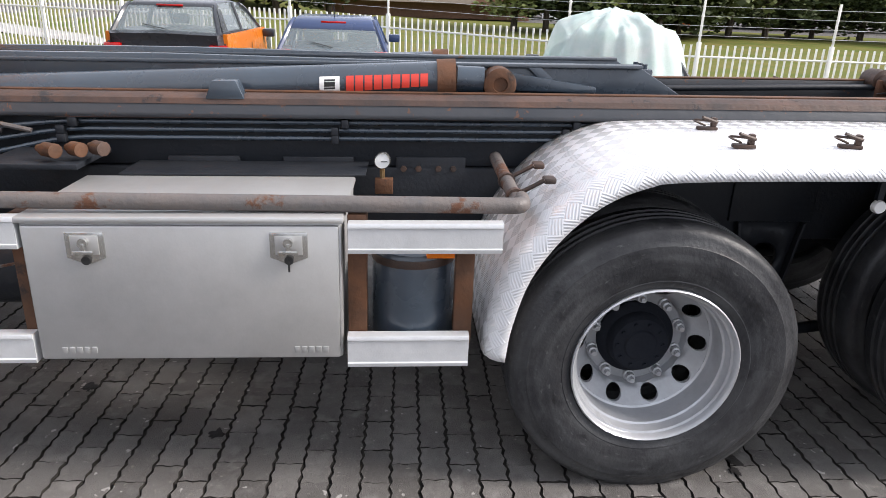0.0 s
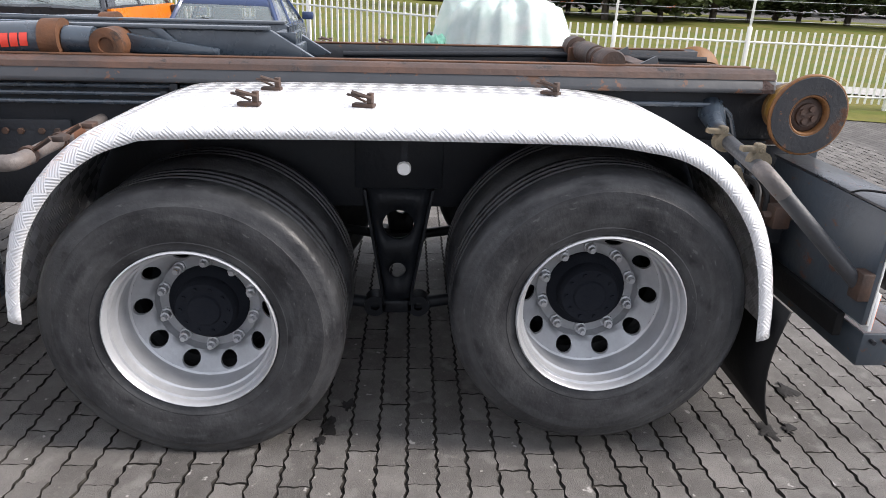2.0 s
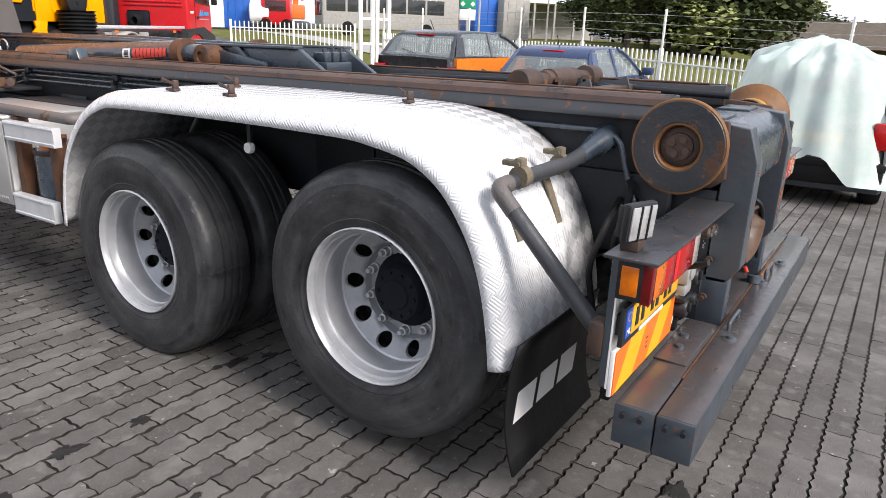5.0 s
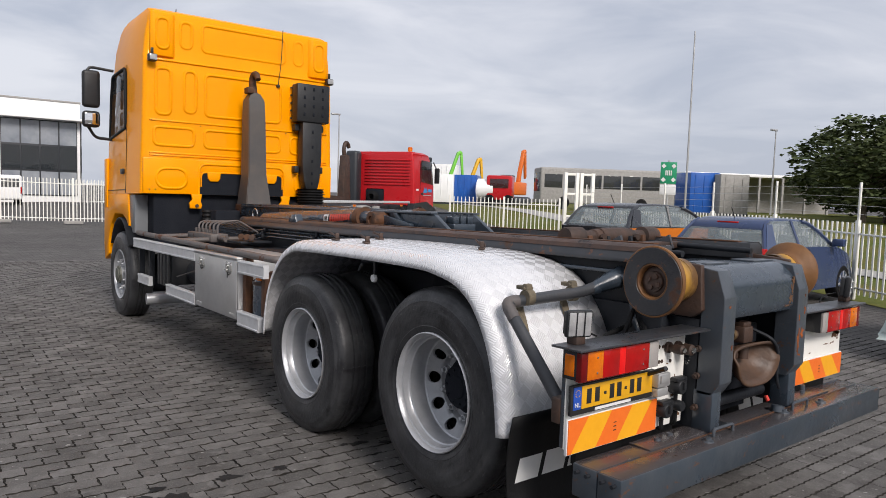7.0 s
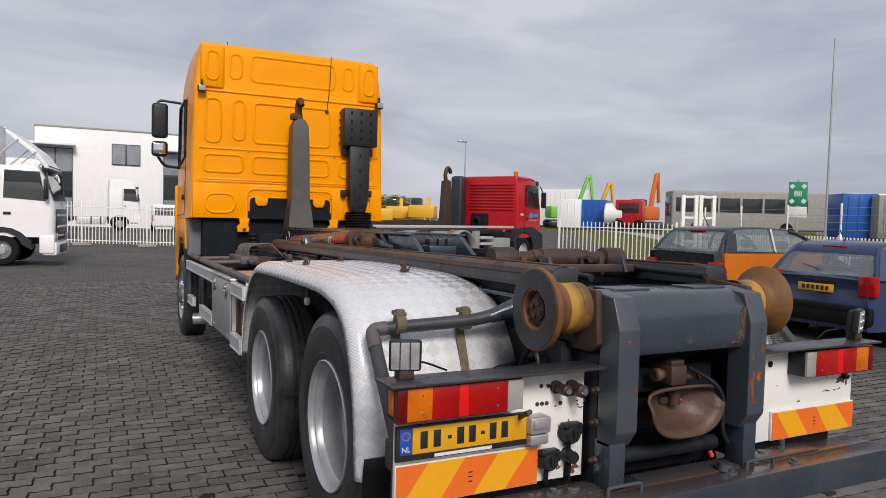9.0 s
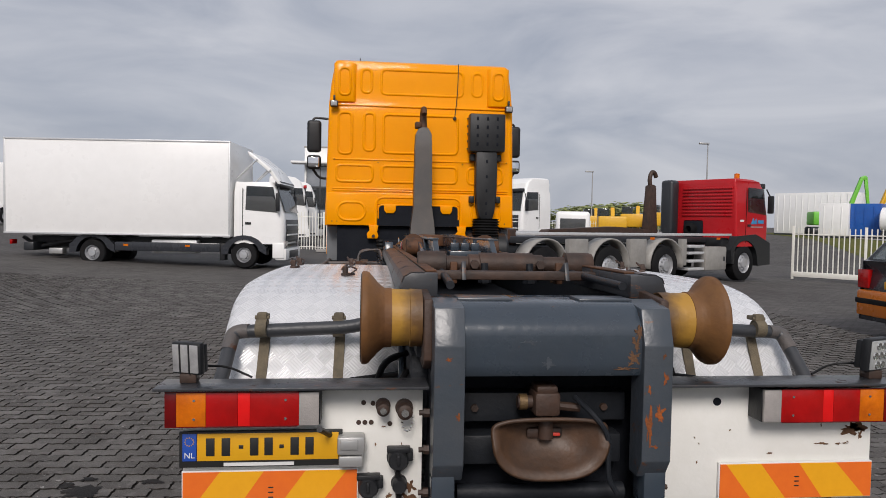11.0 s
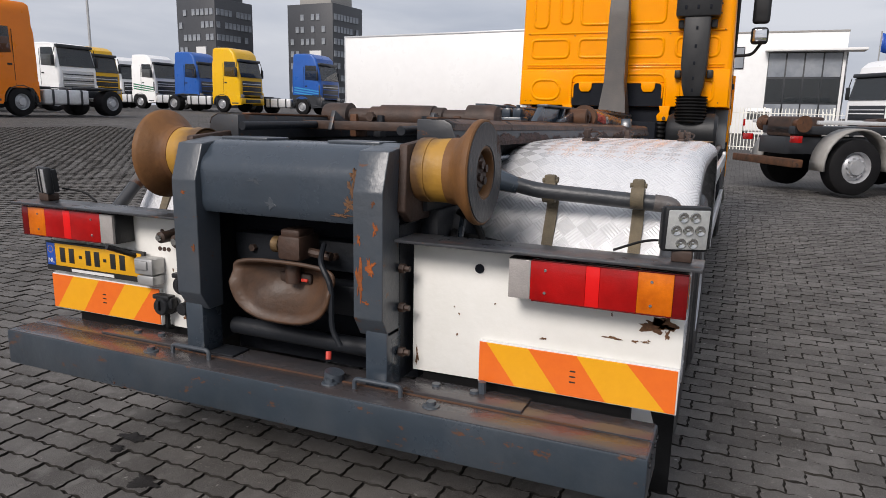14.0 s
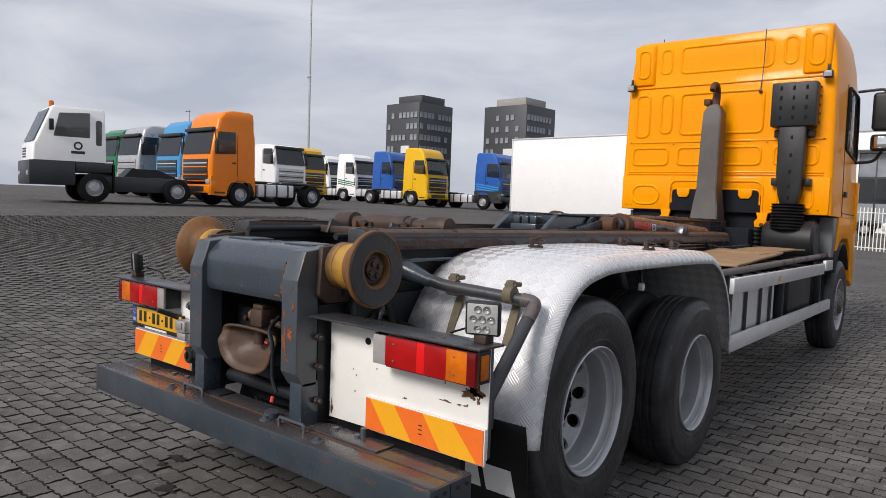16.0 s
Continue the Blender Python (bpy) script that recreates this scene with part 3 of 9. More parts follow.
def bend(pts, r=0.06, n=4):
    """Rounds the corners of a line of points."""
    pts = [Vector(p) for p in pts]
    out = [pts[0]]
    for a, b, c in zip(pts, pts[1:], pts[2:]):
        d1, d2 = (a - b), (c - b)
        q = min(r, d1.length * 0.45, d2.length * 0.45)
        p1, p2 = b + d1.normalized() * q, b + d2.normalized() * q
        for i in range(n + 1):
            t = i / n
            out.append(p1 * (1 - t) ** 2 + b * 2 * t * (1 - t) + p2 * t * t)
    return out + [pts[-1]]


def lathe(bm, profile, origin, axis=(1, 0, 0), seg=32, closed=False):
    """Turns a profile of (along, radius) round an axis through the origin."""
    o, d = Vector(origin), Vector(axis).normalized()
    a = d.cross(Vector((0, 0, 1)) if abs(d.z) < 0.9 else Vector((0, 1, 0))).normalized()
    b = d.cross(a).normalized()
    rings = []
    for s, r in profile:
        if r < 1e-5:
            rings.append([bm.verts.new(o + d * s)])
        else:
            rings.append([bm.verts.new(o + d * s + r * (math.cos(2 * math.pi * k / seg) * a + math.sin(2 * math.pi * k / seg) * b)) for k in range(seg)])
    pairs = list(zip(rings, rings[1:])) + ([(rings[-1], rings[0])] if closed else [])
    for s, t in pairs:
        for k in range(seg):
            q = [s[k % len(s)], s[(k + 1) % len(s)], t[(k + 1) % len(t)], t[k % len(t)]]
            q = list(dict.fromkeys(q))
            if len(q) > 2:
                bm.faces.new(q)


def smooth_line(pts, n=5):
    """A rounded line through points (Catmull-Rom)."""
    P = [Vector(p) for p in pts]
    P = [2 * P[0] - P[1]] + P + [2 * P[-1] - P[-2]]
    out = []
    for i in range(1, len(P) - 2):
        for k in range(n):
            t = k / n
            a, b, c, d = P[i - 1:i + 3]
            out.append(0.5 * (2 * b + (c - a) * t + (2 * a - 5 * b + 4 * c - d) * t * t + (3 * b - a - 3 * c + d) * t ** 3))
    return out + [P[-2]]


def one(name, material, parent, build, *args, label="", smooth=40, **kw):
    bm = bmesh.new()
    build(bm, *args, **kw)
    return part(name, bm, material, parent, label, smooth)


def rounded_rect(cx, cz, w, h, r, n=4):
    out = []
    for sx, sz, a0 in ((1, 1, 0), (-1, 1, 90), (-1, -1, 180), (1, -1, 270)):
        for i in range(n + 1):
            a = radians(a0 + 90 * i / n)
            out.append((cx + sx * (w / 2 - r) + r * math.cos(a), cz + sz * (h / 2 - r) + r * math.sin(a)))
    return out


# netting lets some light and sight through its mesh
M["net"].node_tree.nodes["Principled BSDF"].inputs["Alpha"].default_value = 0.58

# ---- the hooklift lorry ----
truck = thing("hooklift_truck", "orange six-wheel hooklift lorry with worn blue-grey rear frame, parked on pavers", "truck")


def wheel(name, s, y, z, R=0.52, dual=True, parent=truck):
    """A wheel at one side (s = -1 left, 1 right); the rim carries tyre, hub and nuts."""
    X = lambda d: s * (1.155 - d) + 0.013  # noqa: E731
    bm = bmesh.new()
    prof = [(0.0, 0.297), (-0.004, 0.292), (0.006, 0.285), (0.026, 0.283), (0.029, 0.275), (0.052, 0.273), (0.062, 0.269), (0.066, 0.262), (0.10, 0.261)]
    prof += [(0.125, 0.262), (0.145, 0.266), (0.160, 0.263), (0.165, 0.256)] if dual else [(0.108, 0.250)]
    lathe(bm, [(X(d), r) for d, r in prof], (0, y, z), seg=48)
    lathe(bm, [(X(0.0), 0.297), (X(0.02), 0.296), (X(0.10), 0.29)], (0, y, z), seg=48)
    rim = part("wheel", bm, M["rim"], parent, "silver steel truck wheel with deep-dished rim", 35)
    # the disc with its real hand holes
    bm = bmesh.new()
    n = 10
    r0, r1, d0, d1 = (0.192, 0.256, 0.222, 0.165) if dual else (0.190, 0.250, 0.062, 0.108)
    face = 0.250 if dual else 0.050
    dz = lambda r: d1 + (d0 - d1) * (r1 - r) / (r1 - r0)  # noqa: E731
    for k in range(n):
        ring_o, ring_h = [], []
        for i in range(16):
            a = 2 * math.pi * i / 16
            u, v = math.cos(a), math.sin(a)
            q = 1 / max(abs(u), abs(v))
            for ring, uu, vv in ((ring_o, u * q, v * q), (ring_h, u * 0.46, v * 0.88)):
                r = (r0 + r1) / 2 + vv * (r1 - r0) / 2
                th = 2 * math.pi * (k + uu * 0.5) / n
                ring.append(bm.verts.new((X(dz(r)), y + r * math.cos(th), z + r * math.sin(th))))
        deep = [bm.verts.new((v.co.x - s * 0.014, v.co.y, v.co.z)) for v in ring_h]
        for i in range(16):
            j = (i + 1) % 16
            bm.faces.new((ring_o[i], ring_o[j], ring_h[j], ring_h[i]))
            bm.faces.new((ring_h[i], ring_h[j], deep[j], deep[i]))
    step = 0.6 * (face - d0)
    lathe(bm, [(X(d0), r0), (X(d0 + step), 0.188), (X(face), 0.183), (X(face), 0.105)] + ([] if dual else [(X(0.03), 0.108), (X(0.0), 0.107)]), (0, y, z), seg=40)
    bmesh.ops.remove_doubles(bm, verts=bm.verts, dist=0.0004)
    part("wheel_disc", bm, M["disc"], rim, "dusty silver disc with round hand holes", 35)
    # tyre
    def tyre(name, c, w):
        bm = bmesh.new()
        h = w / 2
        pr = [(-h + 0.035, 0.285), (-h + 0.012, 0.300), (-h + 0.002, 0.322), (-h, 0.328), (-h + 0.001, 0.331), (-h - 0.004, 0.352), (-h - 0.007, 0.392), (-h - 0.006, 0.420), (-h - 0.001, 0.452), (-h + 0.001, 0.454), (-h + 0.010, 0.482), (-h + 0.018, 0.500), (-h + 0.034, 0.512)]
        half = pr + [(-h + 0.055, R - 0.003), (-h + 0.085, R), (-h + 0.09, R - 0.012), (-h + 0.10, R - 0.012), (-h + 0.105, R), (-0.012, R), (-0.007, R - 0.012)]
        full = half + [(-a, r) for a, r in half[::-1]]
        lathe(bm, full, (c, y, z), seg=64)
        for v in bm.verts:  # the loaded tyre flattens on the ground
            v.co.z = max(v.co.z, -0.021 * v.co.x + 0.003)
        ob = part(name, bm, M["tyre"], rim, "worn black truck tyre", 30)
        uv = ob.data.uv_layers.new(name="round")
        for f in ob.data.polygons:
            base = None
            for i in f.loop_indices:
                co = ob.data.vertices[ob.data.loops[i].vertex_index].co
                a = math.atan2(co.z - z, co.y - y)
                if base is not None and abs(a - base) > math.pi:
                    a += math.copysign(2 * math.pi, base - a)
                base = a if base is None else base
                uv.data[i].uv = (a * 0.42 + y, math.hypot(co.z - z, co.y - y))
    tyre("tyre", s * 1.023 + 0.013, 0.272)
    if dual:
        tyre("inner_tyre", s * 0.693 + 0.013, 0.272)
    # hub
    bm = bmesh.new()
    if dual:
        lathe(bm, [(X(0.255), 0.146), (X(0.238), 0.146), (X(0.230), 0.139), (X(0.216), 0.116), (X(0.182), 0.111), (X(0.172), 0.102), (X(0.170), 0.062), (X(0.163), 0.056), (X(0.163), 0.0)], (0, y, z), seg=36)
        for k in range(10):
            a = 2 * math.pi * k / 10
            lathe(bm, [(X(0.174), 0.008), (X(0.163), 0.008), (X(0.163), 0)], (0, y + 0.085 * math.cos(a), z + 0.085 * math.sin(a)), seg=6)
    else:
        lathe(bm, [(X(0.0), 0.108), (X(-0.016), 0.104), (X(-0.022), 0.078), (X(-0.034), 0.072), (X(-0.036), 0.0)], (0, y, z), seg=32)
        for k in range(10):
            a = 2 * math.pi * k / 10
            lathe(bm, [(X(-0.014), 0.008), (X(-0.027), 0.008), (X(-0.027), 0)], (0, y + 0.091 * math.cos(a), z + 0.091 * math.sin(a)), seg=6)
    part("hub", bm, M["void"] if dual else M["hub_olive"], rim, "black hub cap with bolts" if dual else "olive-grey hub cap with bolts")
    for k in range(10):
        a = 2 * math.pi * (k + 0.5) / 10
        bm = bmesh.new()
        o = (0, y + 0.1675 * math.cos(a), z + 0.1675 * math.sin(a))
        lathe(bm, [(X(face - h), r) for h, r in ((-0.001, 0.024), (0.010, 0.024), (0.012, 0.018), (0.034, 0.018), (0.036, 0.011), (0.054, 0.010), (0.054, 0))], o, seg=8)
        part("wheel_nut", bm, M["rim"], rim, smooth=20)
    # backing: brake drum
    one("brake_drum", M["void"], rim, lathe, [(X(0.292), 0.0), (X(0.292), 0.235), (X(0.637), 0.235), (X(0.637), 0)], (0, y, z), smooth=30)
    return rim


for s, drive, tag, steer in ((-1, 0.529, 0.617, 0.515), (1, 0.462, 0.592, 0.475)):  # the tag axle is lifted a little
    wheel("wheel", s, 2.332, drive)
    wheel("wheel", s, 0.930, tag)
    wheel("wheel", s, 7.18, steer, dual=False)
for y, z in ((2.308, 0.46), (0.905, 0.55), (7.26, 0.545)):
    one("axle", M["black"], truck, tube, [(-0.9, y, z), (0.9, y, z)], 0.09, 14)

# mudguards
GUARD = [(2.885, 0.545), (2.868, 0.68), (2.815, 0.86), (2.71, 1.02), (2.58, 1.135), (2.44, 1.198), (2.28, 1.222), (1.68, 1.228), (1.05, 1.222),
         (0.85, 1.205), (0.68, 1.165), (0.54, 1.075), (0.43, 0.94), (0.365, 0.80), (0.325, 0.64), (0.305, 0.50)]


def mudguard(s):
    line = smooth_line([(0, a, b) for a, b in GUARD], 5)
    cross = [(0.455, 0.0), (0.78, 0.004), (1.085, 0.0), (1.125, -0.008), (1.150, -0.024), (1.163, -0.046), (1.167, -0.072)]
    bm = bmesh.new()
    uv = bm.loops.layers.uv.new("UVMap")
    grid, length = [], 0.0
    for i, p in enumerate(line):
        d = (line[min(i + 1, len(line) - 1)] - line[max(i - 1, 0)]).normalized()
        nrm = Vector((0, d.z, -d.y))
        nrm = nrm if nrm.z > 0 or (abs(nrm.z) < 0.3) else -nrm
        mid = Vector((0, 1.6, 0.6))
        if (p - mid).dot(nrm) < 0:
            nrm = -nrm
        if i:
            length += (p - line[i - 1]).length
        across, row = 0.0, []
        for k, (x, w) in enumerate(cross):
            if k:
                across += math.hypot(x - cross[k - 1][0], w - cross[k - 1][1])
            row.append((bm.verts.new(p + nrm * w + Vector((s * x, 0, 0))), (length, across)))
        grid.append(row)
    for a, b in zip(grid, grid[1:]):
        for k in range(len(cross) - 1):
            q = [a[k], a[k + 1], b[k + 1], b[k]]
            f = bm.faces.new([v for v, _ in q])
            for loop, (_, c) in zip(f.loops, q):
                loop[uv].uv = c
    ob = part("mudguard", bm, M["tread"], truck, "white-silver diamond tread plate mudguard", 60)
    sol = ob.modifiers.new("thickness", "SOLIDIFY")
    sol.thickness, sol.offset = 0.006, -1
    # rusty hold-down clips on top
    for y, x in ((2.06, 0.71), (2.07, 1.025), (1.715, 1.02), (1.065, 0.70)):
        bm = bmesh.new()
        box(bm, -0.035, 0.035, -0.016, 0.016, 0, 0.012, 0.003)
        box(bm, -0.03, -0.012, -0.012, 0.012, 0.012, 0.045, 0.003)
        tube(bm, bend([(0.0, -0.02, 0.012), (0.045, -0.02, 0.03), (0.05, 0.022, 0.04), (-0.01, 0.022, 0.035)], 0.012), 0.004, 6)
        tube(bm, [(-0.03, 0.012, 0.03), (0.03, 0.03, 0.05)], 0.006, 6)
        bmesh.ops.transform(bm, matrix=pose(s * x, y, 1.229, 0, 0, 20 + 31 * y), verts=bm.verts)
        part("hold_down_clip", bm, M["rustdark"], ob, "rusty sprung hold-down clip")
    # tube bracket at the back with straps
    bm = bmesh.new()
    tube(bm, bend([(s * 0.43, 0.36, 1.13), (s * 0.66, 0.385, 1.075), (s * 1.095, 0.425, 1.05), (s * 1.105, 0.02, 0.66)], 0.04, 5), 0.026, 14)
    stay = part("mudguard_stay", bm, M["stay"], truck, "bent grey steel mudguard stay")
    one("elbow", M["rusttube"], stay, tube, bend([(s * 1.035, 0.4185, 1.0555), (s * 1.095, 0.425, 1.05), (s * 1.097, 0.36, 0.988)], 0.04, 5), 0.0275, 14, label="rusty brown elbow")
    bm = bmesh.new()
    tube(bm, [(s * 0.42, 0.35, 1.14), (s * 0.60, 0.378, 1.085)], 0.05, 14, radii=[0.055, 0.027])
    part("stay_cone", bm, M["frame"], truck)
    for x in (0.70, 0.985):
        bm = bmesh.new()
        tube(bm, [(s * (x - 0.020), 0.405, 1.069), (s * (x + 0.020), 0.405, 1.069)], 0.035, 14)
        prism(bm, [(0.475, 1.045), (0.432, 0.955), (0.393, 0.865), (0.385, 0.868), (0.424, 0.958), (0.467, 1.05)], 0, s * x - 0.019, s * x + 0.019)
        box(bm, s * x - 0.019, s * x + 0.019, 0.395, 0.425, 1.085, 1.128, 0.007)
        box(bm, s * x - 0.016, s * x + 0.016, 0.40, 0.47, 1.10, 1.118, 0.004)
        tube(bm, [(s * x - 0.026, 0.408, 1.108), (s * x + 0.026, 0.408, 1.108)], 0.008, 8)
        part("strap", bm, M["webbing"], ob, "olive-grey strap with a rusty clamp")
    # front stay
    bm = bmesh.new()
    tube(bm, [(s * 0.42, 2.79, 1.06), (s * 1.05, 2.79, 1.05)], 0.024, 12)
    part("mudguard_stay", bm, M["rusttube"], truck, "rusty mudguard stay")
    for x in (0.78, 0.99):
        bm = bmesh.new()
        tube(bm, [(s * (x - 0.012), 2.79, 1.053), (s * (x + 0.012), 2.79, 1.053)], 0.031, 12)
        tube(bm, [(s * x, 2.77, 1.07), (s * (x + 0.02), 2.70, 1.115)], 0.008, 6)
        box(bm, s * x - 0.02, s * x + 0.03, 2.66, 2.70, 1.10, 1.12, 0.006)
        part("strap", bm, M["rustdark"], ob)
    # rubber flap
    bm = bmesh.new()
    rows = []
    for i in range(9):
        t = i / 8
        z = 0.60 - 0.45 * t
        yy = 0.283 + 0.05 * math.sin(t * 2.2) - 0.055 * t * t
        rows.append([bm.verts.new((s * x, yy, z + (0.0))) for x in (1.155, 0.95, 0.74, 0.53)])
    for a, b in zip(rows, rows[1:]):
        for k in range(3):
            bm.faces.new((a[k], a[k + 1], b[k + 1], b[k]))
    flap = part("mudflap", bm, M["rubber"], truck, "black rubber mudflap with white lettering shape")
    sol = flap.modifiers.new("thickness", "SOLIDIFY")
    sol.thickness = 0.008
    # plain white shapes where the maker's mark stands
    fy = lambda z: 0.283 + 0.05 * math.sin((0.6 - z) / 0.45 * 2.2) - 0.055 * ((0.6 - z) / 0.45) ** 2  # noqa: E731
    bm = bmesh.new()
    for x0, w, z0, z1 in ((1.115, 0.135, 0.295, 0.415), (0.955, 0.135, 0.298, 0.418), (0.795, 0.135, 0.30, 0.42), (1.125, 0.47, 0.245, 0.27)):
        e0, e1 = fy(z0) - 0.0075, fy(z1) - 0.0075
        q = [bm.verts.new(v) for v in ((s * x0, e0, z0), (s * (x0 - w), e0, z0), (s * (x0 - w - 0.3 * (z1 - z0)), e1, z1), (s * (x0 - 0.3 * (z1 - z0)), e1, z1))]
        bm.faces.new(q)
    part("flap_mark", bm, M["paint_white"], flap, "white block marks")
    return ob


for s in (-1, 1):
    mudguard(s)

# chassis and hooklift frame
for s in (-1, 1):
    one("chassis_rail", M["black"], truck, box, s * 0.36, s * 0.43, 0.10, 8.0, 0.72, 1.02, 0.006)
    one("subframe_web", M["black"], truck, box, s * 0.375, s * 0.415, 0.05, 5.0, 1.02, 1.225, 0.004)
    bm = bmesh.new()
    prism(bm, [(s * 0.34, 1.215), (s * 0.475, 1.215), (s * 0.475, 1.23), (s * 0.455, 1.285), (s * 0.43, 1.298), (s * 0.34, 1.298)], 1, 0.13, 4.95, 0.004)
    part("main_beam", bm, M["beam"], truck, "rust-edged blue-grey main beam")
    bm = bmesh.new()
    prism(bm, [(s * 0.4655, 1.266), (s * 0.4575, 1.287), (s * 0.431, 1.3005), (s * 0.385, 1.3005), (s * 0.385, 1.2985), (s * 0.43, 1.2985), (s * 0.4555, 1.2855), (s * 0.4635, 1.266)], 1, 0.131, 4.949)
    part("beam_edge", bm, M["beam_edge"], truck, "rusty rubbed edge of the main beam")
    # paint that has flaked off along the lower edge, rust showing
    bm = bmesh.new()
    face = lambda z: s * (0.4765 if z < 1.23 else 0.4765 - 0.3636 * (z - 1.23))  # noqa: E731
    last = None
    for k in range(481):
        y = 0.14 + k * 0.010
        h = 0.052 * max(0.0, 0.40 + noise.noise(Vector((y * 2.3, s * 3.1, 0.3))) + 0.55 * noise.noise(Vector((y * 9, s * 5.7, 1.3))) + 0.25 * noise.noise(Vector((y * 41, s * 2.2, 2.3))))
        h = min(h, 0.050)
        col = [bm.verts.new((face(z), y, z)) for z in (1.2145, 1.2145 + min(h, 0.0155), 1.2145 + h)] if h > 0.004 else None
        if last and col:
            for i in range(2):
                bm.faces.new((last[i], col[i], col[i + 1], last[i + 1]))
        last = col
    part("flaked_edge", bm, M["flake_rust"], truck, "dark red rust where the paint has flaked off", 0)
    one("wear_strip", M["rust"], truck, box, s * 0.36 - 0.02, s * 0.36 + 0.02, 0.2, 4.9, 1.299, 1.306, 0.002, label="rubbed rusty wear strip")
    # folded stop on the beam
    bm = bmesh.new()
    prism(bm, [(3.77, 1.285), (3.92, 1.285), (3.89, 1.355), (3.80, 1.355)], 0, s * 0.40, s * 0.47, 0.006)
    part("beam_stop", bm, M["frame"], truck)
    # hydraulic pipes along the frame
    for k, z in enumerate((1.196, 1.166, 1.134)):
        one("hydraulic_pipe", M["frame"], truck, tube,
            bend([(s * 0.45, 0.75, z - 0.02), (s * 0.448, 2.4, z), (s * 0.448, 4.45, z), (s * 0.47, 4.72, z - 0.03 - 0.02 * k), (s * 0.52, 5.4, z - 0.02)], 0.08), 0.009, 8)
    for y in (3.41, 4.44, 2.5):
        bm = bmesh.new()
        for dz, dy in ((1.196, -0.02), (1.166, 0.02), (1.134, 0.02)):
            box(bm, s * 0.465 - 0.016, s * 0.465 + 0.016, y + dy - 0.014, y + dy + 0.014, dz - 0.017, dz + 0.017, 0.005)
        part("pipe_clamp", bm, M["black"], truck)
    # rear pipe that dips behind the mudguard
    one("rear_pipe", M["frame"], truck, tube, bend([(s * 0.46, 1.6, 1.165), (s * 0.46, 0.36, 1.165), (s * 0.46, 0.29, 1.14), (s * 0.46, 0.20, 0.88), (s * 0.46, 0.04, 0.85)], 0.07), 0.011, 8)
    # plates with bolts on the chassis side
    for y in (3.05, 3.5, 3.95):
        one("bracket_plate", M["black"], truck, box, s * 0.425, s * 0.442, y - 0.14, y + 0.14, 0.90, 1.06, 0.004)
        for dy in (-0.09, -0.03, 0.05, 0.11):
            one("bolt", M["rustdark"], truck, lathe, [(s * 0.44, 0.013), (s * 0.455, 0.013), (s * 0.457, 0)], (0, y + dy, 1.015), seg=6, smooth=20)
    # suspension hanger with lightening holes between the axles
    bm = bmesh.new()
    for z0, z1, h0, h1, cz, r in ((0.53, 0.80, 0.088, 0.135, 0.640, 0.066), (0.28, 0.53, 0.052, 0.088, 0.432, 0.036)):
        for x in (s * 0.455,):
            po, ph = [], []
            for i in range(24):
                a = 2 * math.pi * i / 24
                u, v = math.cos(a), math.sin(a)
                q = 1 / max(abs(u), abs(v))
                z = (z0 + z1) / 2 + v * q * (z1 - z0) / 2
                po.append(bm.verts.new((x, 1.61 + u * q * (h0 + (h1 - h0) * (z - z0) / (z1 - z0)), z)))
                ph.append(bm.verts.new((x, 1.61 + u * r, cz + v * r)))
            for i in range(24):
                bm.faces.new((po[i], po[(i + 1) % 24], ph[(i + 1) % 24], ph[i]))
    bmesh.ops.remove_doubles(bm, verts=bm.verts, dist=0.002)
    hanger = part("suspension_hanger", bm, M["black"], truck, "tapered dark suspension hanger with round holes")
    hanger.modifiers.new("thickness", "SOLIDIFY").thickness = 0.03
    one("hanger_head", M["black"], hanger, box, s * 0.40, s * 0.46, 1.43, 1.79, 0.80, 1.02, 0.005)
    for d in (-1, 1):  # stiffening flanges along the tapered edges
        bm = bmesh.new()
        prism(bm, [(1.61 + d * 0.135, 0.80), (1.61 + d * 0.050, 0.28), (1.61 + d * 0.060, 0.28), (1.61 + d * 0.147, 0.80)], 0, s * 0.425, s * 0.485, 0.002)
        part("flange", bm, M["black"], hanger)
    one("hanger_foot", M["black"], hanger, box, s * 0.39, s * 0.48, 1.535, 1.685, 0.238, 0.298, 0.012)
    for d in (-1, 1):
        rod = one("torque_rod", M["black"], truck, tube, [(s * 0.44, 1.61 + d * 0.085, 0.270), (s * 0.44, 1.61 + d * 0.62, 0.345)], 0.027, 10)
        one("rod_eye", M["black"], rod, lathe, [(s * 0.40, 0.02), (s * 0.40, 0.048), (s * 0.48, 0.048), (s * 0.48, 0.02)], (0, 1.61 + d * 0.095, 0.272), seg=16)
    one("round_marker", M["paint_white"], truck, lathe, [(s * 1.055, 0.0), (s * 1.055, 0.020), (s * 1.047, 0.023), (s * 1.036, 0.023)], (0, 1.585, 1.04), seg=20, label="round white reflector under the mudguard")
    one("marker_stem", M["black"], truck, box, s * 1.03, s * 1.045, 1.575, 1.595, 1.04, 1.20)

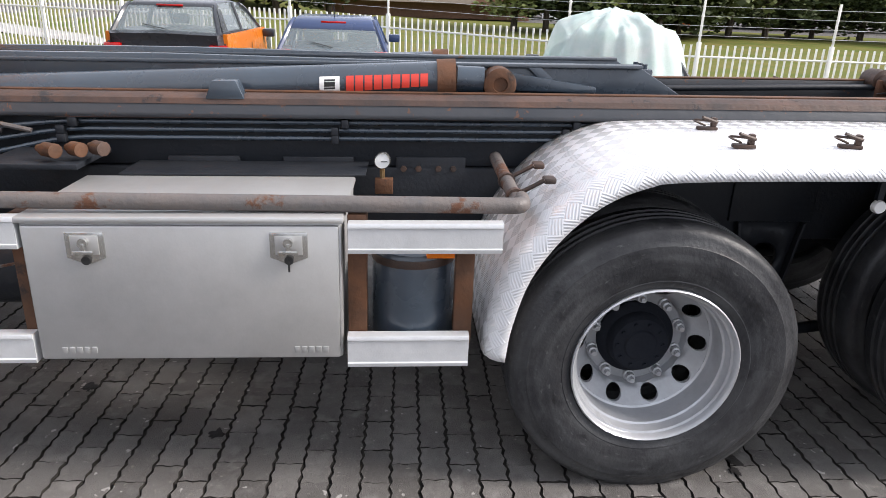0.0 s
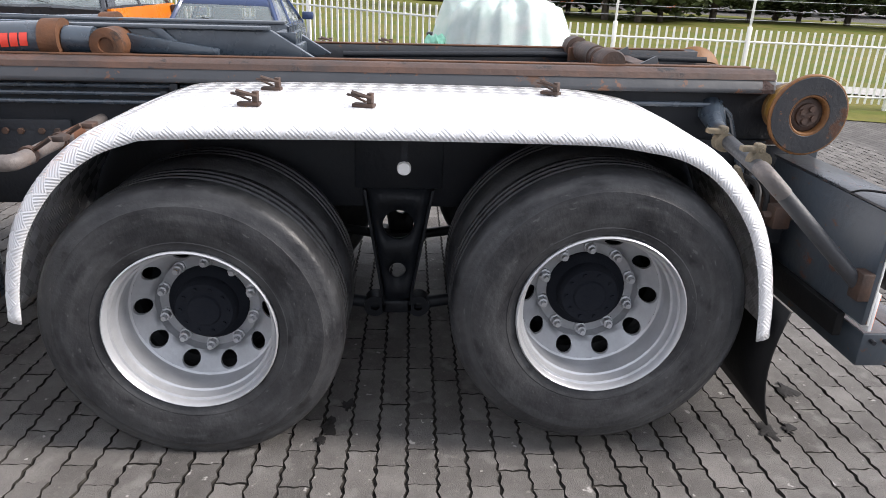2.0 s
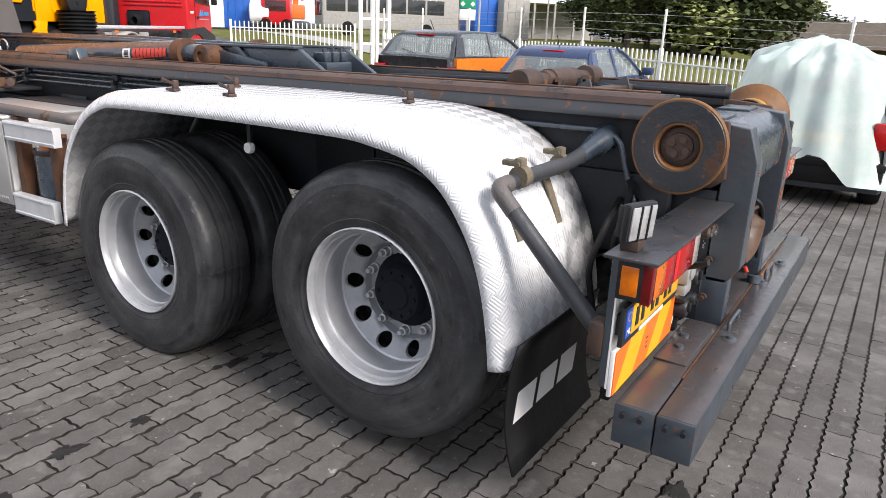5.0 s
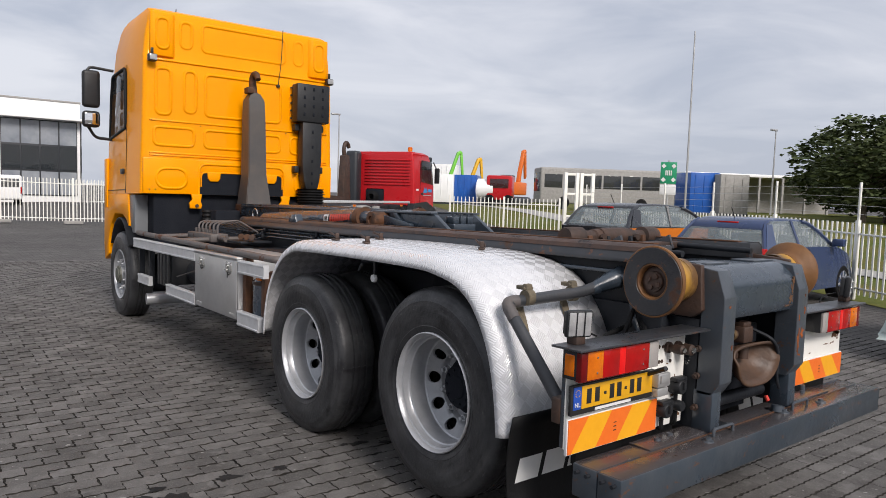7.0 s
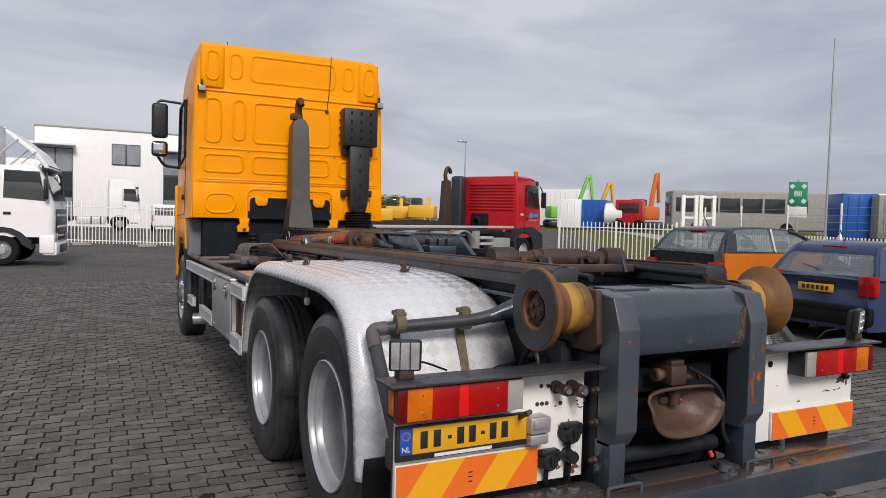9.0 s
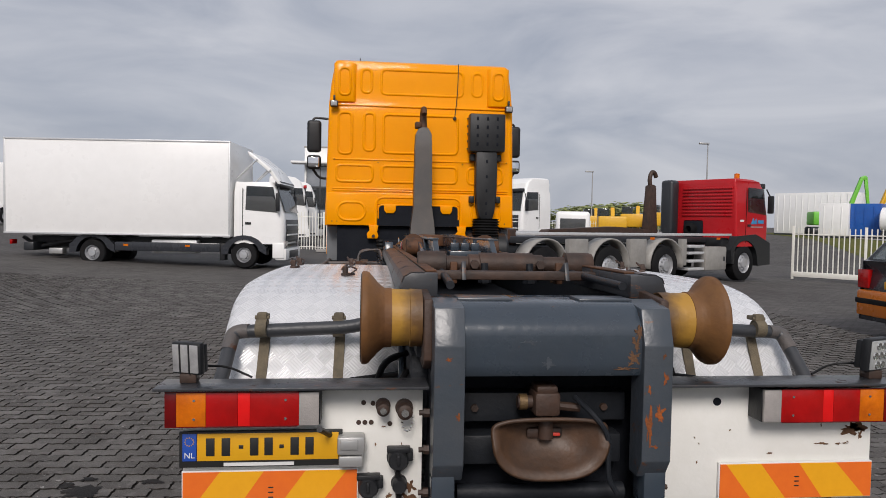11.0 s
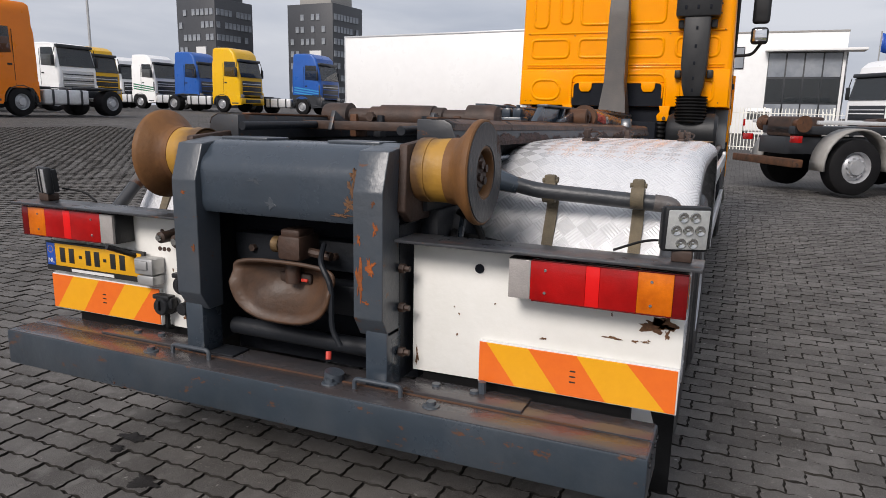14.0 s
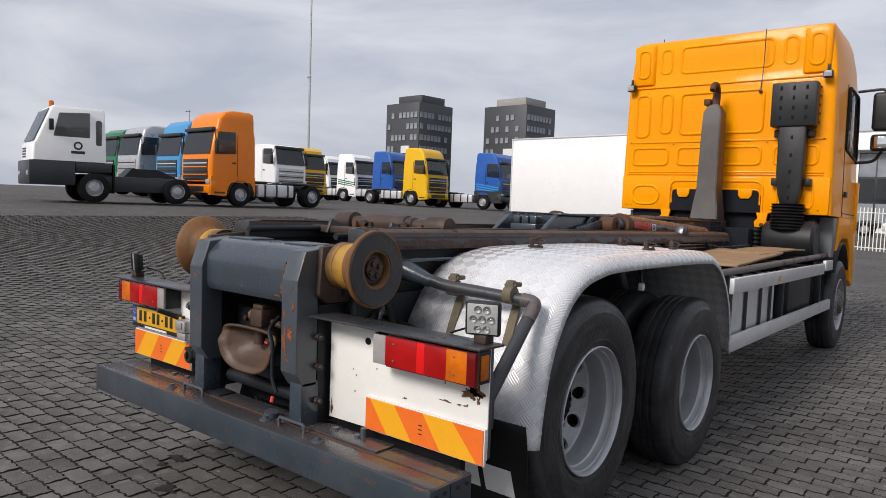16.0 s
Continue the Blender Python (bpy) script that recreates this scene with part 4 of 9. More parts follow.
# tilting frame, cylinders and lock shaft
for s in (-1, 1):
    bm = bmesh.new()
    prism(bm, [(5.5, 1.30), (5.5, 1.425), (4.15, 1.43), (2.16, 1.395), (1.95, 1.27), (2.1, 1.24), (4.2, 1.26)], 0, s * 0.165, s * 0.20, 0.004)
    part("tilt_frame_plate", bm, M["frame"], truck, "blue-grey tilting frame side plate")
    one("tilt_frame_flange", M["frame_worn"], truck, box, s * 0.16, s * 0.225, 2.16, 5.45, 1.394, 1.408, 0.003, m=Matrix.Identity(4))
    for y in (2.45, 3.2):
        bm = bmesh.new()
        prism(bm, [(y, 1.27), (y + 0.06, 1.27), (y + 0.20, 1.395), (y + 0.14, 1.395)], 0, s * 0.20, s * 0.225, 0.003)
        part("plate_rib", bm, M["frame"], truck)
    bm = bmesh.new()
    tube(bm, [(s * 0.28, 4.75, 1.275), (s * 0.275, 2.98, 1.348)], 0.072, 24)
    cyl = part("lift_cylinder", bm, M["frame"], truck, "grey hydraulic lift cylinder with red marking")
    one("cylinder_collar", M["rust"], cyl, tube, [(s * 0.275, 3.03, 1.346), (s * 0.275, 2.955, 1.349)], 0.082, 24)
    one("cylinder_eye", M["frame"], cyl, tube, [(s * 0.275, 2.95, 1.349), (s * 0.275, 2.84, 1.345)], 0.055, 16)
    one("pivot_pin", M["rust"], truck, lathe, [(s * 0.20, 0.066), (s * 0.335, 0.066), (s * 0.34, 0.058), (s * 0.34, 0.03), (s * 0.33, 0.028), (s * 0.33, 0.0)], (0, 2.775, 1.335), seg=28, label="rusty pivot pin")
    bm = bmesh.new()
    prism(bm, [(2.79, 1.385), (2.72, 1.30), (2.36, 1.295), (2.36, 1.32)], 0, s * 0.225, s * 0.255, 0.005)
    part("pin_arm", bm, M["frame"], truck)
    # printed mark: black and white square and a red slanted band of nine strokes
    f = lambda y, z: (s * (0.279 + math.sqrt(max(0, 0.0725 ** 2 - (z - (1.348 - (y - 2.98) * 0.0412)) ** 2))))  # noqa: E731
    def decal(name, y0, y1, z0, z1, material):
        bm = bmesh.new()
        n = 6
        lean = -0.0412
        ring = []
        for i in range(n + 1):
            t = i / n
            a = radians(-38 + 62 * (z0 + (z1 - z0) * t))
            row = []
            for yy in (y0, y1):
                c = Vector((s * 0.2775, yy, 1.348 + (yy - 2.98) * lean))
                row.append(bm.verts.new(c + 0.0733 * Vector((s * math.cos(a), 0, math.sin(a)))))
            ring.append(row)
        for p, q in zip(ring, ring[1:]):
            bm.faces.new((p[0], p[1], q[1], q[0]))
        part(name, bm, material, cyl)
    decal("mark_square", 3.42, 3.50, 0.25, 1.05, M["paint_white"])
    decal("mark_square_centre", 3.438, 3.482, 0.4, 0.9, M["ink"])
    for k in range(9):
        decal("mark_stroke", 3.395 - k * 0.037 - 0.031, 3.395 - k * 0.037, 0.25 + 0.02 * k, 1.05, M["red_mark"])
# dark sheet in place of the shade down inside the tilting frame
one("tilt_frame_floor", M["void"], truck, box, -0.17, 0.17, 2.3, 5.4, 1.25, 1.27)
one("rear_cross_beam", M["frame"], truck, box, -0.35, 0.35, 0.20, 0.42, 1.08, 1.20, 0.01)
# shade between the main beams, drawn as a dark sheet
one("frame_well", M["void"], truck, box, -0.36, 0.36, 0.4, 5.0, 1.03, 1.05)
# valve block in the tilting frame
bm = bmesh.new()
box(bm, -0.10, 0.10, 2.05, 2.2, 1.27, 1.33, 0.008)
for k in range(3):
    box(bm, -0.09 + 0.065 * k, -0.04 + 0.065 * k, 2.07, 2.16, 1.33, 1.38, 0.006)
    tube(bm, [(-0.065 + 0.065 * k, 2.1, 1.38), (-0.065 + 0.065 * k, 2.1, 1.40)], 0.012, 8)
part("valve_block", bm, M["frame"], truck, "dark hydraulic valve block")
# lock shaft
bm = bmesh.new()
lathe(bm, [(-0.39, 0), (-0.39, 0.050), (-0.375, 0.055), (-0.27, 0.055), (-0.265, 0.035), (-0.17, 0.035), (-0.165, 0.043), (-0.12, 0.043), (-0.118, 0.050), (0.12, 0.050), (0.122, 0.043),
           (0.165, 0.043), (0.17, 0.035), (0.265, 0.035), (0.27, 0.055), (0.375, 0.055), (0.39, 0.050), (0.39, 0)], (0, 0.76, 1.305), seg=24)
part("lock_shaft", bm, M["rustdark"], truck, "thick rusty locking shaft across the frame")
for s in (-1, 1):
    bm = bmesh.new()
    prism(bm, [(0.50, 1.25), (0.82, 1.25), (0.60, 1.29), (0.53, 1.325)], 0, s * 0.205, s * 0.222, 0.002)
    part("shaft_bracket", bm, M["beam"], truck, "dark triangular shaft bracket")
    one("shaft_upright", M["rust"], truck, box, s * 0.218, s * 0.25, 0.71, 0.81, 1.22, 1.315, 0.006, label="rusty upright plate that carries the shaft")
    one("shaft_bolt", M["rustdark"], truck, lathe, [(0.705, 0.022), (0.69, 0.020), (0.69, 0)], (s * 0.145, 0, 1.305), axis=(0, 1, 0), seg=6, smooth=20)
    for x in (0.10,):
        bm = bmesh.new()
        tube(bm, [(s * x, 0.70, 1.22), (s * x, 0.71, 1.31)], 0.016, 8)
        tube(bm, [(s * x, 0.70, 1.225), (s * x, 0.70, 1.245)], 0.03, 6)
        part("adjusting_bolt", bm, M["black"], truck)
    bm = bmesh.new()
    tube(bm, bend([(s * 0.30, 0.1, 1.26), (s * 0.28, 0.9, 1.275), (s * 0.25, 1.9, 1.26)], 0.1), 0.015, 10)
    part("inner_rod", bm, M["black"], truck)
one("cross_rod", M["rustdark"], truck, box, -0.36, 0.36, 0.52, 0.60, 1.25, 1.285, 0.006)

# rear head: posts, cross tube and rollers
posts = []
for s in (-1, 1):
    RZ = 1.154 if s < 0 else 1.148
    bm = bmesh.new()
    prism(bm, [(-0.055, 0.66), (-0.125, 0.66), (-0.165, 0.72), (-0.165, 1.09), (-0.125, 1.205), (0.02, 1.225), (0.02, 1.15), (-0.055, 1.10)], 0, s * 0.280, s * 0.374, 0.004)
    post = part("rear_post", bm, M["frame_rusty"] if s > 0 else M["frame_worn"], truck, "scuffed blue-grey rear post with orange rust", 22)
    posts.append(post)
    one("post_foot", M["frame"], post, box, s * 0.302, s * 0.374, -0.135, -0.04, 0.50, 0.68, 0.006)
    for z in (0.60, 0.74, 0.86):
        one("post_bolt", M["rustdark"], post, lathe, [(s * 0.378, 0.015), (s * 0.395, 0.015), (s * 0.395, 0.009), (s * 0.41, 0.009), (s * 0.41, 0)], (0, -0.06, z), seg=6, smooth=20)
    bm = bmesh.new()
    prism(bm, [(-0.075, 1.03), (-0.03, 0.995), (0.12, 0.995), (0.22, 1.05), (0.27, 1.16), (0.25, 1.235), (0.16, 1.245), (-0.06, 1.225)], 0, s * 0.372, s * 0.40, 0.006)
    part("roller_plate", bm, M["rustdark"], truck, "rusty roller mounting plate")
    bm = bmesh.new()
    lathe(bm, [(s * 0.402, 0), (s * 0.402, 0.092), (s * 0.525, 0.097)], (0, 0.045, RZ), seg=40)
    roller = part("rear_roller", bm, M["roller_yellow"], truck, "worn yellow roller with flared rusty flange")
    one("roller_ring", M["roller_yellow"], roller, lathe, [(s * 0.402, 0.088), (s * 0.402, 0.0955), (s * 0.440, 0.0965), (s * 0.444, 0.090)], (0, 0.045, RZ), seg=40, label="rusty inner ring of the roller")
    bm = bmesh.new()
    lathe(bm, [(s * 0.498, 0.09), (s * 0.500, 0.098), (s * 0.52, 0.099), (s * 0.525, 0.100), (s * 0.545, 0.118), (s * 0.572, 0.150), (s * 0.580, 0.154), (s * 0.592, 0.154), (s * 0.596, 0.150), (s * 0.596, 0.072), (s * 0.592, 0.068), (s * 0.57, 0.066)],
          (0, 0.045, RZ), seg=48)
    part("roller_flange", bm, M["rust_ochre"], roller, "rusty flared roller flange")
    one("flange_face", M["flange"], roller, lathe, [(s * 0.5965, 0.146), (s * 0.599, 0.144), (s * 0.599, 0.080), (s * 0.5965, 0.078)], (0, 0.045, RZ), seg=48)
    bm = bmesh.new()
    lathe(bm, [(s * 0.57, 0.066), (s * 0.575, 0.06), (s * 0.575, 0.045), (s * 0.585, 0.043), (s * 0.585, 0)], (0, 0.045, RZ), seg=32)
    for k in range(4):
        a = 2 * math.pi * (k + 0.3) / 4
        lathe(bm, [(s * 0.584, 0.012), (s * 0.594, 0.012), (s * 0.594, 0)], (0, 0.045 + 0.026 * math.cos(a), RZ + 0.026 * math.sin(a)), seg=8)
    part("roller_hub", bm, M["rustdark"], roller, "dark rusty roller hub with bolts")
bm = bmesh.new()
prism(bm, [(0.16, 0.985), (-0.10, 0.985), (-0.125, 0.99), (-0.137, 1.01), (-0.139, 1.03), (-0.139, 1.118), (-0.136, 1.138), (-0.126, 1.158), (-0.085, 1.200), (-0.060, 1.213), (-0.03, 1.218), (0.12, 1.218), (0.16, 1.19)], 0, -0.283, 0.283, 0.0)
tube_body = part("rear_cross_tube", bm, M["frame"], truck, "thick blue-grey rear cross tube", 34)


def flakes(spots, y, parent, material, seed):
    """Ragged patches where the paint has lifted, on a face that looks to the rear."""
    for k, (cx, cz, rx, rz) in enumerate(spots):
        bm = bmesh.new()
        pts = []
        for a in range(36):
            u = a * math.pi / 18
            q = 0.75 + 0.9 * noise.noise(Vector((math.cos(u) * 1.6 + k * 2.3 + seed, math.sin(u) * 1.6, 0.3))) + 0.6 * noise.noise(Vector((math.cos(u) * 4.5 + seed, math.sin(u) * 4.5 + k, 1.7)))
            pts.append((cx + rx * max(0.2, q) * math.cos(u), cz + rz * max(0.2, q) * math.sin(u)))
        prism(bm, pts, 1, y - 0.0012, y + 0.004)
        part("rust_flake", bm, material, parent)


flakes(((0.262, 1.09, 0.018, 0.030), (0.255, 1.05, 0.022, 0.026), (0.268, 1.13, 0.012, 0.020), (0.225, 1.015, 0.030, 0.006), (0.245, 1.03, 0.012, 0.010)), -0.139, tube_body, M["chip"], 3)
flakes(((-0.02, 1.03, 0.020, 0.014), (-0.075, 1.10, 0.022, 0.008)), -0.139, tube_body, M["frame_worn"], 8)
for post, spots in zip(posts, (((-0.33, 1.05, 0.010, 0.008), (-0.30, 0.87, 0.006, 0.012)),
                               ((0.335, 0.875, 0.016, 0.032), (0.30, 0.83, 0.010, 0.060), (0.35, 0.985, 0.008, 0.022), (0.345, 1.06, 0.007, 0.010), (0.32, 0.77, 0.012, 0.008), (0.30, 0.95, 0.006, 0.014)))):
    flakes(spots, -0.165, post, M["flake"], 5)
for x in (-0.20, 0.20):
    one("tube_pad", M["frame_worn"], truck, box, x - 0.09, x + 0.09, -0.02, 0.10, 1.217, 1.227, 0.004)
# dark sheet that paints the shade deep in the rear recess
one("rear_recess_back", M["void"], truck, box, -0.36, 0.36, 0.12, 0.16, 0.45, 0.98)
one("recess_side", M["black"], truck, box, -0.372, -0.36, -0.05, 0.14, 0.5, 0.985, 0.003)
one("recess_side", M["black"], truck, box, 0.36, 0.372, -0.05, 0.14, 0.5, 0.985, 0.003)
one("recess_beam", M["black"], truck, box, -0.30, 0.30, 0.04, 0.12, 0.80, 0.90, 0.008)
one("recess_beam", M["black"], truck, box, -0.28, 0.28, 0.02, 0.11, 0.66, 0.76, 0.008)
one("recess_pipe", M["black"], truck, tube, [(-0.28, 0.0, 0.575), (0.28, 0.0, 0.57)], 0.03, 12)
for x in (-0.22, 0.22, 0.10):
    one("recess_bolt", M["rustdark"], truck, lathe, [(0.04, 0.013), (0.025, 0.013), (0.025, 0)], (x, 0, 0.85), axis=(0, 1, 0), seg=6, smooth=20)

# tow coupling with its bell-shaped guide
bm = bmesh.new()
rows = []
for i in range(8):
    t = i / 7
    row = []
    for k in range(40):
        a = 2 * math.pi * k / 40
        c, d = math.cos(a), math.sin(a)
        x = 0.190 * math.copysign(abs(c) ** 0.72, c)
        z = (0.050 if d > 0 else 0.150) * math.copysign(abs(d) ** (0.55 if d > 0 else 0.80), d)
        lip = 0.018 * (t ** 4) * (1 if d < 0 else -0.4)
        row.append(bm.verts.new((x * (0.10 + 0.90 * t), -0.015 - 0.105 * t ** 2.2 - lip, 0.803 + z * (0.10 + 0.90 * t))))
    rows.append(row)
bm.faces.new(rows[0])
for a, b in zip(rows, rows[1:]):
    for k in range(40):
        bm.faces.new((a[k], a[(k + 1) % 40], b[(k + 1) % 40], b[k]))
bell = part("coupling_bell", bm, M["bell"], truck, "rusty bell-shaped tow coupling guide", 60)
sol = bell.modifiers.new("thickness", "SOLIDIFY")
sol.thickness = 0.012
bm = bmesh.new()
box(bm, -0.042, 0.042, -0.08, 0.04, 0.845, 0.925, 0.012)
box(bm, -0.035, 0.035, -0.07, 0.02, 0.92, 0.945, 0.008)
tube(bm, [(-0.09, -0.03, 0.885), (-0.035, -0.03, 0.885)], 0.022, 10)
tube(bm, [(0.03, -0.02, 0.87), (0.12, -0.02, 0.86)], 0.015, 8)
tube(bm, [(0, -0.055, 0.77), (0, -0.055, 0.835)], 0.024, 12)
box(bm, -0.06, 0.06, -0.045, 0.0, 0.765, 0.80, 0.01)
part("coupling_jaw", bm, M["rustdark"], bell, "greasy rusty coupling jaw")
one("coupling_lever", M["black"], bell, tube, bend([(0.10, -0.03, 0.90), (0.14, -0.12, 0.86), (0.185, -0.13, 0.80), (0.185, -0.13, 0.66), (0.215, -0.13, 0.61)], 0.04), 0.0085, 8)
one("coupling_spigot", M["brass"], bell, tube, [(-0.085, -0.03, 0.885), (-0.06, -0.03, 0.885)], 0.027, 12)
one("jaw_pad", M["red_mark"], bell, box, 0.025, 0.05, -0.052, -0.04, 0.774, 0.785, 0.004)
one("red_handle", M["red_mark"], bell, tube, [(0.155, -0.10, 0.575), (0.16, -0.11, 0.552)], 0.009, 8)

# bumper beam
for y0, y1 in ((-0.136, -0.018), (-0.247, -0.139)):
    one("bumper_beam", M["bumper"], truck, box, -1.112, 1.128, y0, y1, 0.374, 0.50, 0.006, label="broad blue-grey bumper beam")
# thin sheets that carry the wear and the boards' reflection as colour
for y0, y1 in ((-0.133, -0.022), (-0.243, -0.142)):
    one("bumper_top", M["bumper_top"], truck, box, -1.106, 1.122, y0, y1, 0.4985, 0.5015, 0.001, label="reddish-brown worn top of the bumper beam")
one("bumper_weld", M["rust"], truck, box, -0.86, 0.95, -0.141, -0.1345, 0.498, 0.5045, 0.002)
one("bumper_plate", M["black"], truck, box, -0.36, -0.20, -0.12, -0.03, 0.502, 0.509, 0.002)
for x0, x1 in ((0.42, 0.78), (-0.78, -0.40)):
    one("bumper_plate", M["bumper_top"], truck, box, x0, x1, -0.125, -0.02, 0.502, 0.510, 0.002)
for x in (-0.33, 0.36):
    one("bumper_loop", M["frame_worn"], truck, tube, bend([(x - 0.075, -0.17, 0.50), (x - 0.075, -0.17, 0.533), (x + 0.075, -0.17, 0.533), (x + 0.075, -0.17, 0.50)], 0.015), 0.007, 8)
for x, y in ((-0.56, -0.06), (-0.48, -0.19), (0.50, -0.06), (0.62, -0.06), (0.54, -0.19), (-0.66, -0.07), (0.2, -0.17)):
    bm = bmesh.new()
    lathe(bm, [(0.50, 0.026), (0.506, 0.024), (0.508, 0.014), (0.518, 0.013), (0.518, 0)], (x, y, 0), axis=(0, 0, 1), seg=12)
    part("bumper_bolt", bm, M["frame_worn"], truck, smooth=25)
one("pin_post", M["frame_worn"], truck, tube, [(0.64, -0.05, 0.50), (0.64, -0.05, 0.545)], 0.012, 8)
one("trailer_pin", M["frame_worn"], truck, tube, [(0.195, -0.14, 0.50), (0.20, -0.14, 0.53)], 0.03, 12)
for s in (-1, 1):
    for y in (-0.05, -0.10, -0.17, -0.22):
        one("end_bolt", M["black"], truck, lathe, [(s * 1.11, 0.008), (s * 1.133, 0.008), (s * 1.133, 0)], (0, y, 0.475), seg=8)

# rear panels with lamps, plate and boards
for s in (-1, 1):
    x0, x1 = (0.395, 1.146 if s < 0 else 1.170)
    bm = bmesh.new()
    prism(bm, [(s * x0, 0.527), (s * 0.62, 0.53), (s * x1, 0.55), (s * x1, 0.945), (s * x0, 0.945)], 1, 0.0, 0.006, 0.001)
    panel = part("rear_panel", bm, M["white"], truck, "chipped white-painted steel rear panel")
    one("panel_shelf", M["shelf"], truck, box, s * 0.385, s * 1.205, -0.115, 0.03, 0.946, 0.955, 0.002, label="thin rusty shelf plate above the panel")
    one("panel_back", M["frame_rusty"], truck, box, s * 0.40, s * (x1 - 0.002), 0.007, 0.026, 0.552, 0.943, 0.002, label="rusty blue-grey steel backing of the panel")
    one("panel_underlay", M["rubber"], truck, box, s * 0.42, s * 1.05, 0.02, 0.05, 0.46, 0.55, 0.004)
    # chips in the paint: ragged bare patches and pin holes
    chips = ((1.100, 0.765, 0.050, 0.032), (1.122, 0.775, 0.026, 0.022), (0.995, 0.719, 0.027, 0.0045), (1.05, 0.718, 0.010, 0.004), (1.075, 0.720, 0.010, 0.003), (1.085, 0.724, 0.004, 0.003), (0.655, 0.772, 0.003, 0.003), (0.80, 0.687, 0.010, 0.004),
             (0.53, 0.747, 0.003, 0.003), (0.545, 0.727, 0.003, 0.003), (0.54, 0.662, 0.003, 0.004), (0.985, 0.784, 0.003, 0.005), (1.13, 0.747, 0.008, 0.012), (0.41, 0.572, 0.006, 0.03)) if s > 0 else \
        ((-0.43, 0.60, 0.018, 0.020), (-0.44, 0.56, 0.028, 0.022), (-0.50, 0.57, 0.012, 0.008), (-0.60, 0.69, 0.008, 0.010), (-0.52, 0.80, 0.006, 0.004), (-0.47, 0.655, 0.014, 0.010), (-0.545, 0.74, 0.004, 0.006), (-0.46, 0.735, 0.005, 0.012))
    for k, (cx, cz, rx, rz) in enumerate(chips):
        bm = bmesh.new()
        pts = []
        for a in range(40):
            u = a * math.pi / 20
            q = 0.75 + 0.9 * noise.noise(Vector((math.cos(u) * 1.4 + k, math.sin(u) * 1.4 + s, 0.3))) + 0.5 * noise.noise(Vector((math.cos(u) * 4.2, math.sin(u) * 4.2 + k, 1.7)))
            pts.append((cx + rx * max(0.25, q) * math.cos(u), cz + rz * max(0.25, q) * math.sin(u)))
        prism(bm, pts, 1, -0.0022, 0.004)
        part("paint_chip", bm, M["chip"], panel, "bare rusty patch")
    # tail lamp in segments
    cz0, cz1 = (0.836, 0.934) if s < 0 else (0.826, 0.928)
    lamp_box = one("tail_lamp", M["plastic"], truck, box, s * 0.716, s * 1.174, -0.084, -0.001, cz0 - 0.005, cz1 + 0.005, 0.004, label="long red, amber and clear tail lamp")
    for a, b, key in ((0.720, 0.780, "clear_lens"), (0.780, 0.926, "red_lens"), (0.926, 0.962, "glow_red"), (0.962, 1.056, "red_lens"), (1.056, 1.142, "amber_lens"), (1.142, 1.176, "red_dark")):
        one("lens", M[key], lamp_box, box, s * a, s * (b - 0.0004), -0.095, -0.07, cz0 - 0.003, cz1 + 0.003, 0.0012)
    one("lens_rim", M["red_dark"], lamp_box, box, s * 0.784, s * 1.176, -0.093, -0.07, cz1 + 0.003, cz1 + 0.007, 0.001)
    one("lens_rim", M["red_dark"], lamp_box, box, s * 0.784, s * 1.176, -0.093, -0.07, cz0 - 0.007, cz0 - 0.003, 0.001)
    one("side_lens", M["amber_lens"], lamp_box, box, s * 1.160, s * 1.176, -0.06, -0.012, cz0 + 0.008, cz1 - 0.008, 0.004)
    for x in (0.82, 1.09):
        for z in (cz0 + 0.02, cz1 - 0.02):
            one("lens_screw", M["chrome"], lamp_box, lathe, [(-0.094, 0.004), (-0.098, 0.004), (-0.098, 0)], (s * x, 0, z), axis=(0, 1, 0), seg=8)
    # striped board: each stripe a sheet of its own
    if s < 0:
        bx0, bx1, bz0, bz1 = -1.142, -0.603, 0.532, 0.664
        cuts = [(-1.142, -1.142), (-1.125, -1.03), (-0.985, -0.895), (-0.86, -0.765), (-0.735, -0.635), (-0.603, -0.603)]
    else:
        bx0, bx1, bz0, bz1 = 0.617, 1.166, 0.535, 0.656
        cuts = [(0.617, 0.617), (0.728, 0.638), (0.852, 0.762), (0.985, 0.90), (1.142, 1.035), (1.166, 1.166)]
    board = one("striped_board", M["paint_white"], truck, box, bx0 - 0.004, bx1 + 0.004, -0.014, -0.001, bz0 - 0.004, bz1 + 0.004, 0.002, label="orange and yellow striped marker board")
    for k in range(5):
        (a0, a1), (b0, b1) = cuts[k], cuts[k + 1]
        bm = bmesh.new()
        prism(bm, [(a0, bz0), (b0, bz0), (b1, bz1), (a1, bz1)], 1, -0.0175, -0.010)
        part("stripe", bm, M["board_yellow"] if k % 2 else M["board_orange"], board, smooth=0)
    for dz in (0.012, -0.004, -0.020):
        one("board_mark", M["ink"], board, box, (bx0 + bx1) / 2 - 0.008, (bx0 + bx1) / 2 + 0.008, -0.0185, -0.016, (bz0 + bz1) / 2 + dz, (bz0 + bz1) / 2 + dz + 0.004)
    # square work lamp on the shelf
    wx = -1.122 if s < 0 else 1.150
    turn = pose(wx, -0.02, 1.03 if s < 0 else 1.037, 4, 0, -22 if s < 0 else 24) @ Matrix.Diagonal((1, 1, 1, 1) if s < 0 else (1.14, 1.14, 1.14, 1))
    bm = bmesh.new()
    box(bm, -0.052, 0.052, -0.018, 0.008, -0.048, 0.055, 0.008, m=turn)
